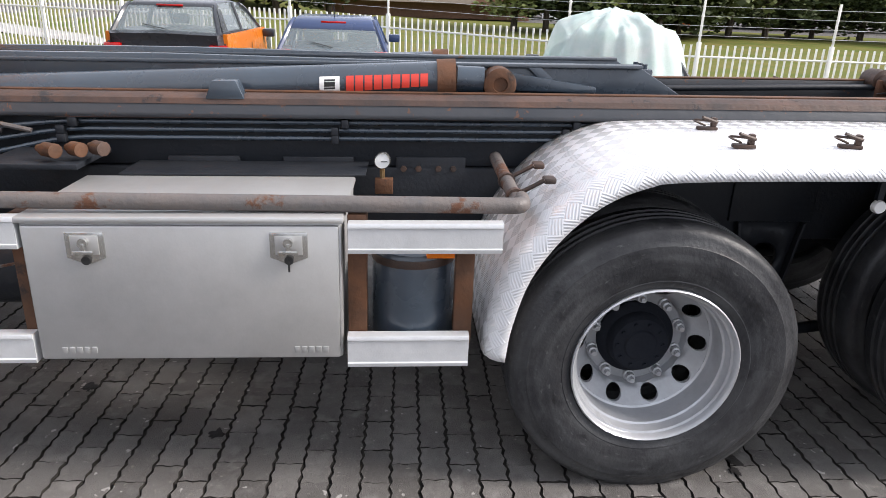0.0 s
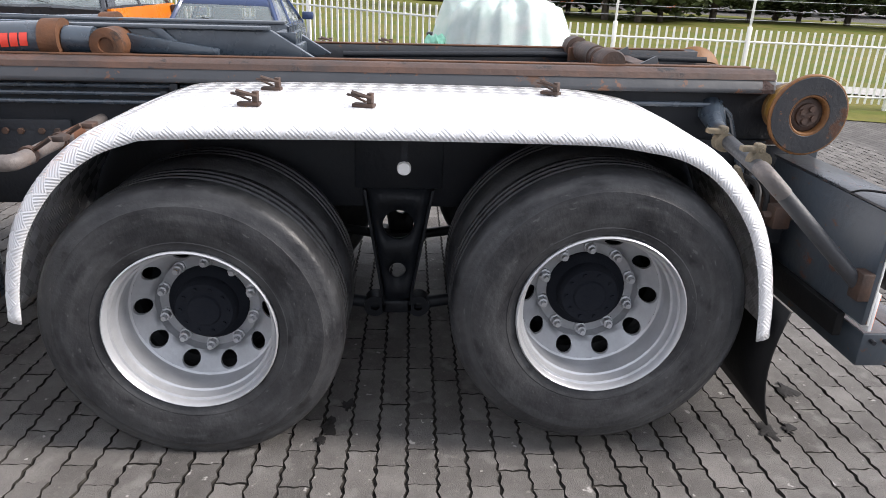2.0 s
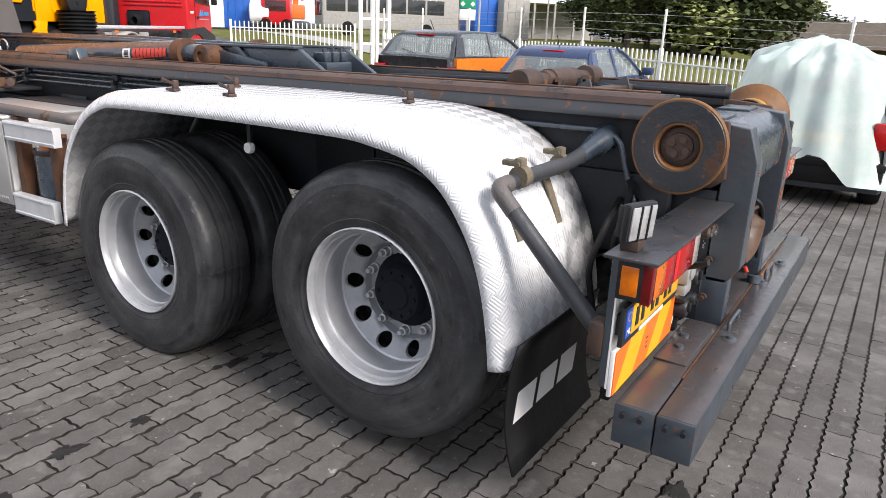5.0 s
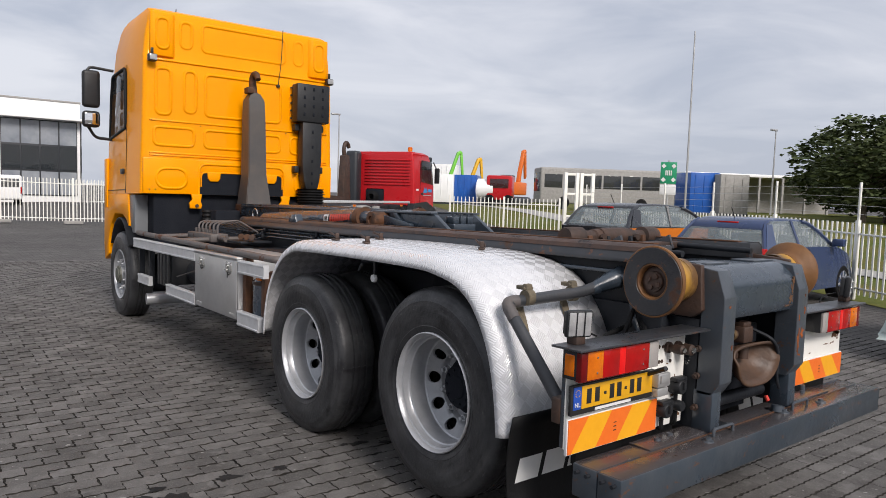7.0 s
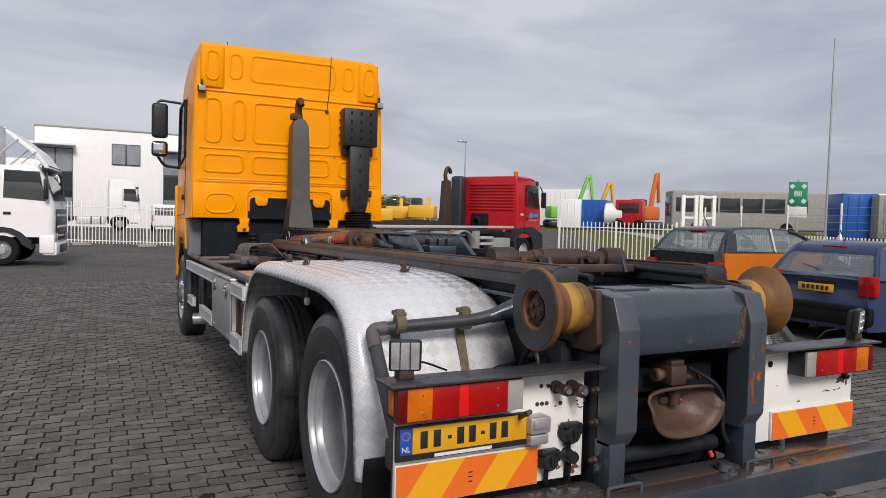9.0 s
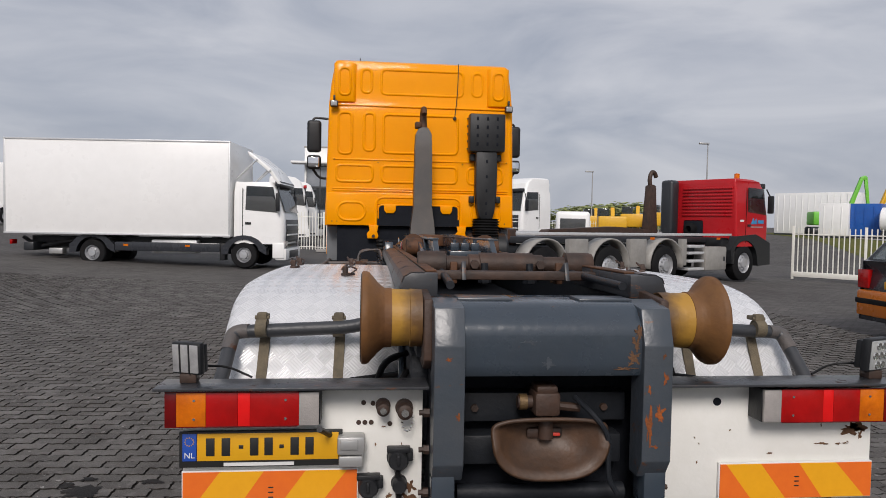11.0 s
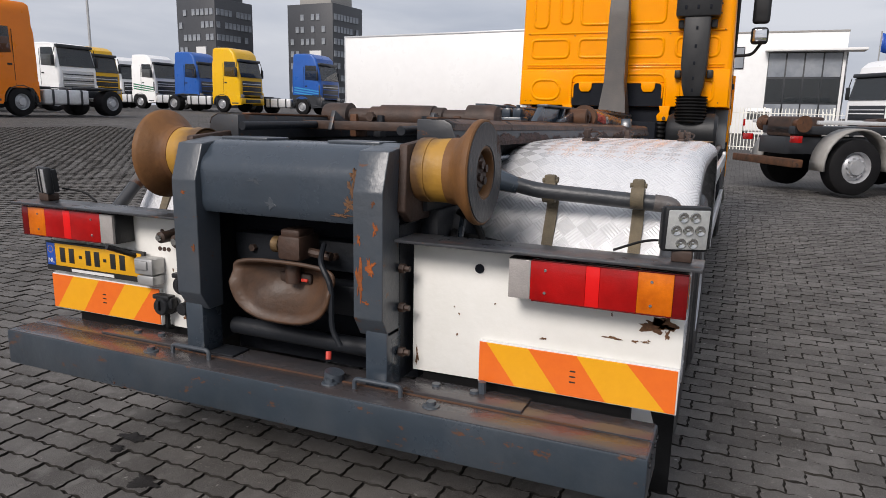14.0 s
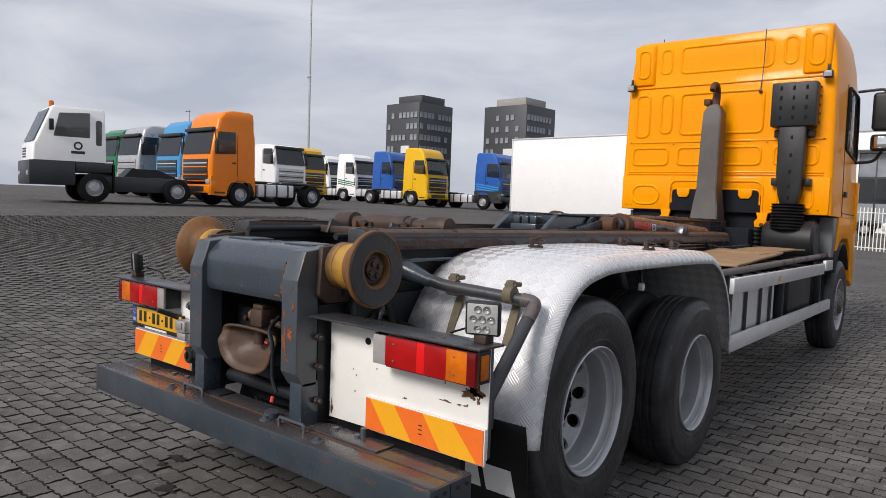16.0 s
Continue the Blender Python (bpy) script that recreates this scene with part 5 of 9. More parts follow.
    wl = part("work_lamp", bm, M["plastic"], truck, "square black work lamp with a clear face")
    for k in range(7):
        one("cooling_fin", M["plastic"], wl, box, -0.046 + k * 0.0145, -0.040 + k * 0.0145, 0.007, 0.026, -0.04, 0.045, 0.001, m=turn)
    one("lamp_face", M["lens_dark"] if s < 0 else M["lamp_grey"], wl, box, -0.045, 0.045, -0.023, -0.017, -0.041, 0.048, 0.003, m=turn)
    if s < 0:
        for x in (-0.016, 0.016):
            one("guard_bar", M["plastic"], wl, box, x - 0.0014, x + 0.0014, -0.028, -0.022, -0.043, 0.05, m=turn)
    else:
        for az, xs in ((-0.026, (-0.013, 0.013)), (0.003, (-0.026, 0.0, 0.026)), (0.032, (-0.013, 0.013))):
            for ax in xs:
                one("reflector_cup", M["chrome"], wl, lathe, [(-0.0265, 0.014), (-0.030, 0.0125), (-0.027, 0.004), (-0.029, 0.0)], turn @ Vector((ax, 0, az)), axis=turn.to_3x3() @ Vector((0, 1, 0)), seg=10)
    one("lamp_foot", M["rustdark"], wl, box, wx - 0.025, wx + 0.025, -0.04, 0.01, 0.955, 0.985, 0.004)
    one("lamp_cable", M["rubber"], wl, tube, bend([(wx - s * 0.03, 0.02, 1.0), (wx - s * 0.10, 0.06, 0.99), (wx - s * 0.18, 0.04, 0.957)], 0.05), 0.004, 6)
# panel hole on the right, a dark disc coloured as its shaded inside
one("panel_hole", M["void"], truck, lathe, [(-0.0035, 0.0), (-0.0035, 0.014), (0.004, 0.014)], (0.605, 0, 0.872), axis=(0, 1, 0), seg=16)

# hoses, valves and brackets behind the panels
for s in (-1, 1):
    for k, (x, y, z0, z1) in enumerate(((0.50, 0.16, 0.55, 0.92), (0.56, 0.20, 0.60, 0.98), (0.64, 0.14, 0.50, 0.86), (0.72, 0.22, 0.58, 0.90))):
        one("hose", M["rubber"], truck, tube, bend([(s * x, y, z0), (s * (x + 0.02), y + 0.03, (z0 + z1) / 2), (s * (x - 0.04), y, z1), (s * 0.44, y + 0.05, z1 + 0.02)], 0.05), 0.012, 8)
    for k, (x, y, z, w, h) in enumerate(((0.52, 0.10, 0.80, 0.05, 0.06), (0.60, 0.10, 0.70, 0.04, 0.05), (0.68, 0.12, 0.78, 0.035, 0.045), (0.56, 0.12, 0.58, 0.06, 0.05))):
        bm = bmesh.new()
        box(bm, s * x - w, s * x + w, y - 0.03, y + 0.04, z - h, z + h, 0.008)
        tube(bm, [(s * x, y - 0.05, z), (s * x, y + 0.07, z)], 0.018, 8)
        part("valve", bm, M["black"] if k % 2 else M["rustdark"], truck)
    one("stay_bracket", M["rustdark"], truck, box, s * 1.09, s * 1.15, 0.026, 0.07, 0.64, 0.74, 0.006)

# number plate with bars in place of its characters
plate = one("number_plate", M["ink"], truck, box, -1.150, -0.650, -0.030, -0.016, 0.684, 0.800, 0.003, label="yellow number plate with a blue band in a black holder")
one("plate_sheet", M["plate_yellow"], plate, box, -1.095, -0.662, -0.0335, -0.028, 0.706, 0.793, 0.001)
one("plate_band", M["plate_blue"], plate, box, -1.139, -1.0965, -0.0335, -0.028, 0.706, 0.793, 0.001)
one("plate_pads", M["ink"], plate, box, -1.13, -0.70, -0.017, -0.001, 0.71, 0.77)
for k, (x, w) in enumerate(((-1.055, 0.026), (-1.008, 0.026), (-0.962, 0.014), (-0.922, 0.026), (-0.878, 0.026), (-0.838, 0.014), (-0.798, 0.026), (-0.752, 0.026))):
    tall = w > 0.02
    one("plate_bar", M["ink"], plate, box, x - w / 2, x + w / 2, -0.0355, -0.033, (0.722 if tall else 0.744), (0.779 if tall else 0.756), 0.001)
one("plate_web_bar", M["paint_white"], plate, box, -1.015, -0.80, -0.0325, -0.029, 0.6885, 0.699)
txt = bpy.data.curves.new("nl_letters", "FONT")
txt.body, txt.size, txt.align_x, txt.extrude = "NL", 0.026, "CENTER", 0.0006
nl = new("nl_letters", txt)
nl.matrix_world = pose(-1.118, -0.0342, 0.716, 90, 0, 0)
nl.parent = plate
nl.data.materials.append(M["paint_white"])
for k in range(12):
    a = 2 * math.pi * k / 12
    one("plate_star", M["plate_yellow"], plate, box, -1.118 + 0.013 * math.cos(a) - 0.0015, -1.118 + 0.013 * math.cos(a) + 0.0015, -0.0348, -0.033, 0.768 + 0.013 * math.sin(a) - 0.0015, 0.768 + 0.013 * math.sin(a) + 0.0015, smooth=0)

# sockets and couplings on the left panel
def socket(x, z, r, lid=True):
    bm = bmesh.new()
    lathe(bm, [(0.0, r * 1.08), (-0.012, r * 1.08), (-0.014, r), (-0.05, r * 0.95), (-0.056, r * 0.8), (-0.056, 0)], (x, 0, z), axis=(0, 1, 0), seg=20)
    if lid:
        box(bm, x - r * 1.1, x + r * 1.1, -0.05, -0.015, z + r * 0.75, z + r * 1.25, 0.004)
        box(bm, x + r * 0.8, x + r * 1.35, -0.045, -0.015, z - r * 0.1, z + r * 1.0, 0.004)
        box(bm, x - r * 0.18, x + r * 0.12, -0.066, -0.05, z - r * 0.3, z + r * 0.7, 0.003)
    so = part("socket", bm, M["plastic"], truck, "black trailer socket with a flap lid")
    one("socket_cable", M["rubber"], so, tube, bend([(x, -0.02, z - r), (x, -0.02, z - r - 0.05), (x + 0.005, 0.0, 0.525)], 0.03), 0.009, 8)


socket(-0.472, 0.700, 0.034)
socket(-0.566, 0.612, 0.034)
socket(-0.468, 0.615, 0.024, False)
bm = bmesh.new()
box(bm, -0.665, -0.580, -0.065, 0.0, 0.725, 0.785, 0.008)
box(bm, -0.660, -0.585, -0.06, 0.0, 0.685, 0.722, 0.006)
box(bm, -0.655, -0.60, -0.072, -0.06, 0.745, 0.777, 0.003)
part("socket_box", bm, M["steel"], truck, "grey metal socket box with a lid")
for x, z, r in ((-0.523, 0.872, 0.020), (-0.455, 0.864, 0.024)):
    bm = bmesh.new()
    lathe(bm, [(0, r * 1.2), (-0.012, r * 1.2), (-0.014, r * 0.8), (-0.035, r * 0.8), (-0.037, r), (-0.075, r), (-0.08, r * 0.7), (-0.08, 0)], (x, 0, z), axis=(0, 1, 0), seg=18)
    part("air_coupling", bm, M["rustdark"], truck, "dirty metal air hose coupling")
    one("coupling_tip", M["chrome"], truck, lathe, [(-0.079, r * 0.55), (-0.088, r * 0.5), (-0.088, 0)], (x, 0, z), axis=(0, 1, 0), seg=12)
for k in range(9):
    a = math.pi * k / 8
    one("chain_link", M["chrome"], truck, tube, [(-0.447 - 0.018 * math.cos(a) - 0.004, -0.05, 0.845 - 0.045 * math.sin(a)), (-0.447 - 0.018 * math.cos(a) + 0.004, -0.05, 0.845 - 0.045 * math.sin(a) - 0.003)], 0.0025, 6)
for x, z in ((-0.585, 0.88), (-0.555, 0.878), (-0.56, 0.815), (-0.58, 0.815), (-0.60, 0.815), (-0.50, 0.81)):
    one("panel_hole", M["rustdark"], truck, lathe, [(-0.003, 0.0), (-0.003, 0.008), (0.004, 0.008)], (x, 0, z), axis=(0, 1, 0), seg=10)
one("black_lever", M["plastic"], truck, tube, [(-0.69, -0.03, 0.785), (-0.715, -0.13, 0.83)], 0.010, 8)

# left side: tool box, bars, rail, air tank
bm = bmesh.new()
box(bm, -1.145, -0.66, 3.345, 4.31, 0.552, 1.012, 0.008)
tb = part("tool_box", bm, M["steel"], truck, "dull stainless tool box with two latches")
one("tool_box_door", M["steel"], tb, box, -1.158, -1.146, 3.352, 4.303, 0.556, 1.006, 0.008)
one("tool_box_lid", M["steel"], tb, box, -1.163, -0.65, 3.337, 4.318, 1.012, 1.034, 0.008, label="bent sheet lid edge")
for y in (4.115, 3.505):
    bm = bmesh.new()
    prism(bm, [(y - 0.058, 0.987), (y + 0.058, 0.987), (y + 0.058, 0.905), (y, 0.882), (y - 0.058, 0.905)], 0, -1.163, -1.156, 0.003)
    latch = part("latch", bm, M["chrome"], tb, "shiny recessed latch with T handle")
    one("latch_well", M["steel"], latch, box, -1.166, -1.162, y - 0.042, y + 0.042, 0.915, 0.977, 0.002)
    bm = bmesh.new()
    tube(bm, [(-1.166, y, 0.957), (-1.18, y, 0.957)], 0.015, 10)
    box(bm, -1.184, -1.176, y - 0.03, y + 0.03, 0.922, 0.934, 0.003)
    box(bm, -1.182, -1.174, y - 0.006, y + 0.006, 0.93, 0.957, 0.002)
    part("latch_handle", bm, M["chrome"], latch)
    one("key_lock", M["ink"], latch, lathe, [(-1.163, 0.015), (-1.170, 0.014), (-1.170, 0.008), (-1.168, 0.0)], (0, y, 0.898), seg=16)
one("key", M["ink"], tb, box, -1.174, -1.169, 3.502, 3.508, 0.862, 0.895)
for y0, n, z in ((4.235, 5, 0.578), (3.50, 5, 0.576)):
    for k in range(n):
        one("embossed_bar", M["steel"], tb, box, -1.1605, -1.157, y0 - k * 0.023 - 0.017, y0 - k * 0.023, z, z + 0.022, 0.001)
for y0, y1, z0, z1 in ((2.845, 3.325, 0.917, 1.014), (2.935, 3.33, 0.522, 0.632), (4.315, 6.25, 0.932, 1.032), (4.32, 5.02, 0.545, 0.645), (5.55, 6.0, 0.56, 0.655)):
    bm = bmesh.new()
    prism(bm, [(-1.12, z0), (-1.160, z0), (-1.163, z0 + 0.010), (-1.163, z0 + 0.014), (-1.159, z0 + 0.017), (-1.159, z1 - 0.017), (-1.163, z1 - 0.014), (-1.163, z1 - 0.008), (-1.160, z1), (-1.12, z1)], 1, y0, y1)
    part("side_guard_bar", bm, M["alu"], truck, "ribbed aluminium side guard bar", 25)
for y, z0, z1 in ((3.30, 0.56, 1.03), (2.955, 0.58, 0.95), (4.33, 0.58, 1.03)):
    one("guard_post", M["rust"], truck, box, -1.115, -1.055, y - 0.03, y + 0.03, z0, z1, 0.004, label="rusty side guard post")
one("side_rail", M["rusttube"], truck, tube, bend([(-1.10, 6.3, 1.085), (-1.10, 2.78, 1.055), (-1.02, 2.775, 1.056)], 0.03), 0.026, 14, label="rust-spotted round side rail")
one("amber_marker", M["amber_lens"], truck, box, -1.118, -1.10, 2.99, 3.08, 0.885, 0.912, 0.003)
bm = bmesh.new()
lathe(bm, [(0.53, 0), (0.53, 0.12), (0.545, 0.140), (0.86, 0.142), (0.885, 0.13), (0.91, 0.06), (0.915, 0)], (-0.97, 3.118, 0), axis=(0, 0, 1), seg=32)
tank = part("air_tank", bm, M["frame"], truck, "dark grey upright air tank")
one("tank_band", M["rustdark"], tank, lathe, [(0.845, 0.144), (0.86, 0.147), (0.872, 0.144)], (-0.97, 3.118, 0), axis=(0, 0, 1), seg=32)
one("tank_cap", M["rust"], tank, lathe, [(0.91, 0.02), (0.94, 0.02), (0.94, 0)], (-0.97, 3.118, 0), axis=(0, 0, 1), seg=8)
# gauge
bm = bmesh.new()
lathe(bm, [(-0.525, 0), (-0.525, 0.030), (-0.558, 0.032), (-0.563, 0.029)], (0, 3.242, 1.071), seg=24)
gauge = part("pressure_gauge", bm, M["chrome"], truck, "round steel pressure gauge with white dial")
one("dial", M["paint_white"], gauge, lathe, [(-0.560, 0.028), (-0.561, 0.0)], (0, 3.242, 1.071), seg=24)
one("needle", M["ink"], gauge, box, -0.564, -0.562, 3.222, 3.247, 1.068, 1.071)
one("gauge_stem", M["brass"], gauge, tube, [(-0.540, 3.242, 1.041), (-0.540, 3.242, 0.96)], 0.010, 8)
one("gauge_bracket", M["rust"], gauge, box, -0.555, -0.525, 3.20, 3.27, 0.94, 1.0, 0.003)
one("step_plate", M["black"], truck, box, -0.66, -0.44, 3.3, 4.2, 1.035, 1.042, 0.002)
# fittings ahead of the tool box
for k, y in enumerate((4.45, 4.52, 4.60)):
    one("hose_coupling", M["rust"] if k else M["rustdark"], truck, lathe, [(0, 0), (0, 0.014), (0.03, 0.018), (0.032, 0.026), (0.085, 0.026), (0.087, 0.016), (0.084, 0.0)], (-0.63 - 0.02 * k, y - 0.15, 1.135), axis=(-0.55, -0.8, 0.0), seg=14, label="rusty hose coupling")
one("coupling_rail", M["black"], truck, box, -0.75, -0.45, 4.30, 4.6, 1.075, 1.095, 0.003)
for k in range(6):
    y = 5.35 - 0.09 * k
    one("bent_pipe", M["rusttube"], truck, tube, bend([(-0.47, y - 0.35, 1.16), (-0.50, y, 1.21 + 0.01 * k), (-0.62, y + 0.02, 1.25), (-0.72, y - 0.02, 1.22), (-0.72, y - 0.03, 1.13)], 0.05), 0.010, 8, label="bent grey hydraulic pipe")
bm = bmesh.new()
box(bm, -0.80, -0.62, 4.85, 5.45, 1.05, 1.13, 0.01)
for k in range(6):
    tube(bm, [(-0.72, 4.9 + 0.1 * k, 1.12), (-0.72, 4.9 + 0.1 * k, 1.17)], 0.018, 8)
tube(bm, [(-0.71, 4.7, 1.09), (-0.71, 4.85, 1.09)], 0.03, 10)
part("control_valve", bm, M["rusttube"], truck, "grimy control valve with stub pipes")
for y in (4.9, 5.6):
    one("cross_tube", M["rusttube"], truck, tube, [(-1.09, y, 1.07), (-0.45, y, 1.08)], 0.024, 10)
bm = bmesh.new()
box(bm, -1.09, -0.75, 5.05, 5.42, 0.62, 0.97, 0.01)
for k in range(4):
    box(bm, -1.115, -1.09, 5.07 + 0.09 * k, 5.13 + 0.09 * k, 0.60, 0.95, 0.006)
part("battery_box", bm, M["plastic"], truck, "black ribbed battery box")
one("air_bottle", M["black"], truck, tube, [(-0.85, 4.4, 0.75), (-0.85, 5.0, 0.75)], 0.12, 18)
one("exhaust_pipe", M["rim"], truck, tube, [(-1.13, 5.75, 0.40), (-0.55, 5.68, 0.40)], 0.062, 18, label="dull silver exhaust tail pipe")
one("thin_rod", M["rusttube"], truck, tube, [(-1.08, 4.95, 0.72), (-1.08, 4.35, 0.86)], 0.005, 6)
for y in (5.7, 6.15):
    one("guard_post", M["black"], truck, box, -1.115, -1.06, y - 0.025, y + 0.025, 0.56, 1.03, 0.004)

# right side: tank, bars, boards lying on top
bm = bmesh.new()
box(bm, 0.66, 1.10, 2.98, 4.25, 0.58, 1.02, 0.07, 4)
ft = part("fuel_tank", bm, M["alu"], truck, "aluminium fuel tank with black straps")
for y in (3.35, 3.75, 4.05):
    one("tank_strap", M["rubber"], ft, box, 0.655, 1.106, y - 0.025, y + 0.025, 0.574, 1.026, 0.07, 4)
for y0, y1, z0, z1 in ((2.86, 5.75, 0.925, 1.03), (5.82, 6.3, 0.95, 1.055), (2.88, 6.3, 0.535, 0.64)):
    one("side_guard_bar", M["alu"], truck, box, 1.125, 1.158, y0, y1, z0, z1, 0.005, label="aluminium side guard bar")
for y in (2.93, 4.4, 5.78):
    one("guard_post", M["black"], truck, box, 1.06, 1.124, y - 0.03, y + 0.03, 0.55, 1.04, 0.004)
one("side_rail", M["rusttube"], truck, tube, bend([(1.08, 6.3, 1.10), (1.08, 2.78, 1.06), (1.0, 2.775, 1.06)], 0.03), 0.026, 14)
one("battery_box", M["plastic"], truck, box, 0.70, 1.09, 4.7, 5.5, 0.60, 0.98, 0.02)
one("side_locker", M["black"], truck, box, 0.66, 1.05, 5.55, 6.1, 0.55, 1.0, 0.02)
for y in (4.4, 5.3):
    one("cross_tube", M["rusttube"], truck, tube, [(0.45, y, 1.08), (1.08, y, 1.08)], 0.024, 10)
one("yellow_tag", M["plate_yellow"], truck, box, 1.158, 1.161, 4.05, 4.12, 0.955, 0.995)

# ---- cab ----
def cab_section(z):
    """Half width of the cab at a height."""
    return 1.148 - 0.035 * max(0, min(1, (z - 1.5) / 1.4)) - 0.07 * max(0, (z - 2.95) / 0.5) ** 1.5


def loft(bm, levels, close_top=True, close_bottom=True):
    """Rings (lists of points), joined in order."""
    rings = [[bm.verts.new(p) for p in ring] for ring in levels]
    n = len(rings[0])
    for a, b in zip(rings, rings[1:]):
        for k in range(n):
            bm.faces.new((a[k], a[(k + 1) % n], b[(k + 1) % n], b[k]))
    if close_bottom:
        bm.faces.new(rings[0])
    if close_top:
        bm.faces.new(rings[-1][::-1])


def ring_xy(z, half, y0, y1, r=0.07, rf=0.22):
    out = []
    for cx, cy, rr, a0 in ((half - r, y0 + r, r, -90), (half - rf, y1 - rf, rf, 0), (-half + rf, y1 - rf, rf, 90), (-half + r, y0 + r, r, 180)):
        for i in range(6):
            a = radians(a0 + 90 * i / 5)
            out.append((cx + rr * math.cos(a), cy + rr * math.sin(a), z))
    return out


bm = bmesh.new()
loft(bm, [ring_xy(z, cab_section(z), y0, y1) for z, y0, y1 in ((1.515, 5.90, 8.20), (1.9, 5.90, 8.22), (2.3, 5.90, 8.16), (2.7, 5.90, 8.02), (2.93, 5.905, 7.94), (2.98, 5.93, 7.93), (3.20, 5.93, 7.92), (3.40, 5.935, 7.84), (3.46, 5.96, 7.70), (3.49, 6.05, 7.45))])
cab = part("cab", bm, M["orange"], truck, "orange-yellow sleeper cab with pressed rear wall", 32)
for s in (-1, 1):
    # lower body: door foot, wheel arch, corner
    bm = bmesh.new()
    prism(bm, [(6.62, 1.515), (6.55, 1.15), (6.62, 1.15), (6.75, 1.22), (7.0, 1.28), (7.5, 1.28), (7.75, 1.16), (7.88, 0.98), (7.92, 0.78), (8.18, 0.70), (8.24, 0.9), (8.21, 1.515)], 0, s * 1.0, s * 1.152, 0.015)
    part("cab_side_skirt", bm, M["orange"], cab)
    bm = bmesh.new()
    prism(bm, [(6.30, 1.505), (6.60, 1.505), (6.62, 1.22), (6.45, 1.08), (6.30, 1.08)], 0, s * 0.93, s * 1.135, 0.012)
    part("wing_corner", bm, M["wing_grey"], cab, "grey plastic wing corner")
    bm = bmesh.new()
    pts = [(6.62 - 0.0 + 0.0, 0.95)] + [(7.26 + 0.66 * math.cos(radians(a)), 0.60 + 0.64 * math.sin(radians(a))) for a in range(150, 29, -15)]
    line = [(s * 1.06, a, b) for a, b in pts]
    for (x, a, b), (_, c, d) in zip(line, line[1:]):
        q = [bm.verts.new(p) for p in ((s * 0.80, a, b), (s * 1.14, a, b), (s * 1.14, c, d), (s * 0.80, c, d))]
        bm.faces.new(q)
    bmesh.ops.remove_doubles(bm, verts=bm.verts, dist=0.001)
    arch = part("wheel_arch", bm, M["plastic"], cab, "black plastic wheel arch")
    arch.modifiers.new("thickness", "SOLIDIFY").thickness = 0.012
    # door window and seams
    bm = bmesh.new()
    prism(bm, [(6.88, 2.28), (7.86, 2.20), (7.80, 2.62), (7.70, 2.88), (6.95, 2.90)], 0, s * 1.118, s * 1.134, 0.004)
    part("door_window", bm, M["glass"], cab)
    bm = bmesh.new()
    outline = [(6.85, 2.26), (7.90, 2.18), (7.82, 2.64), (7.72, 2.91), (6.92, 2.93)]
    tube(bm, bend([(s * 1.128, a, b) for a, b in outline + outline[:2]], 0.06), 0.018, 8, caps=False)
    part("window_seal", bm, M["rubber"], cab)
    for pts in ([(6.78, 1.52), (6.80, 2.3), (6.88, 2.96)], [(6.78, 1.56), (8.1, 1.56)]):
        one("door_seam", M["rubber"], cab, tube, [(s * (cab_section(b) + 0.0005), a, b) for a, b in pts], 0.005, 6)
    one("door_handle", M["plastic"], cab, box, s * 1.14, s * 1.165, 6.88, 7.05, 1.74, 1.80, 0.008)
    one("side_grille", M["orange"], cab, box, s * 1.13, s * 1.165, 7.95, 8.12, 1.35, 1.95, 0.012)
    # mirrors on an arm
    bm = bmesh.new()
    tube(bm, bend([(s * 1.12, 7.72, 2.98), (s * 1.40, 7.72, 3.0), (s * 1.42, 7.70, 2.86)], 0.06), 0.016, 8)
    part("mirror_arm", bm, M["plastic"], cab)
    bm = bmesh.new()
    tube(bm, bend([(s * 1.12, 7.78, 2.17), (s * 1.32, 7.75, 2.18), (s * 1.40, 7.70, 2.30)], 0.06), 0.018, 8)
    arm = part("mirror_arm", bm, M["plastic"], cab)
    for z0, z1 in ((2.52, 2.95), (2.29, 2.48)):
        one("mirror", M["plastic"], arm, box, s * 1.285, s * 1.475, 7.58, 7.70, z0, z1, 0.04, 3, label="black door mirror")
    one("mirror_glass", M["mirror"], arm, box, s * 1.305, s * 1.455, 7.572, 7.579, 2.32, 2.45, 0.003)
    # lamps on the rear corners
    lx = s * 1.045
    bm = bmesh.new()
    box(bm, lx - 0.045, lx + 0.045, 5.80, 5.87, 2.90, 2.975, 0.012)
    box(bm, lx - 0.012, lx + 0.012, 5.83, 5.86, 2.97, 3.04, 0.003)
    cl = part("cab_lamp", bm, M["plastic"], cab, "small square floodlight")
    one("lamp_face", M["lens_dark"], cl, box, lx - 0.036, lx + 0.036, 5.793, 5.801, 2.91, 2.967, 0.002)


def pressed(x0, x1, z0, z1, y, r=0.06, name="pressed_panel"):
    """A raised pressing with a rounded rim on the cab's rear wall."""
    cx, cz = (x0 + x1) / 2, (z0 + z1) / 2
    bm = bmesh.new()
    rings = []
    w, h = x1 - x0, z1 - z0
    for inset, dy in ((-0.014, 0.006), (-0.003, -0.010), (0.006, -0.015), (0.016, -0.014), (0.026, 0.004)):
        q = rounded_rect(cx, cz, w - 2 * inset, h - 2 * inset, max(0.015, min(r, w / 2.05, h / 2.05) - inset))
        rings.append([(a, y + dy, b) for a, b in q])
    loft(bm, rings, True, False)
    return part(name, bm, M["orange"], cab, smooth=60)


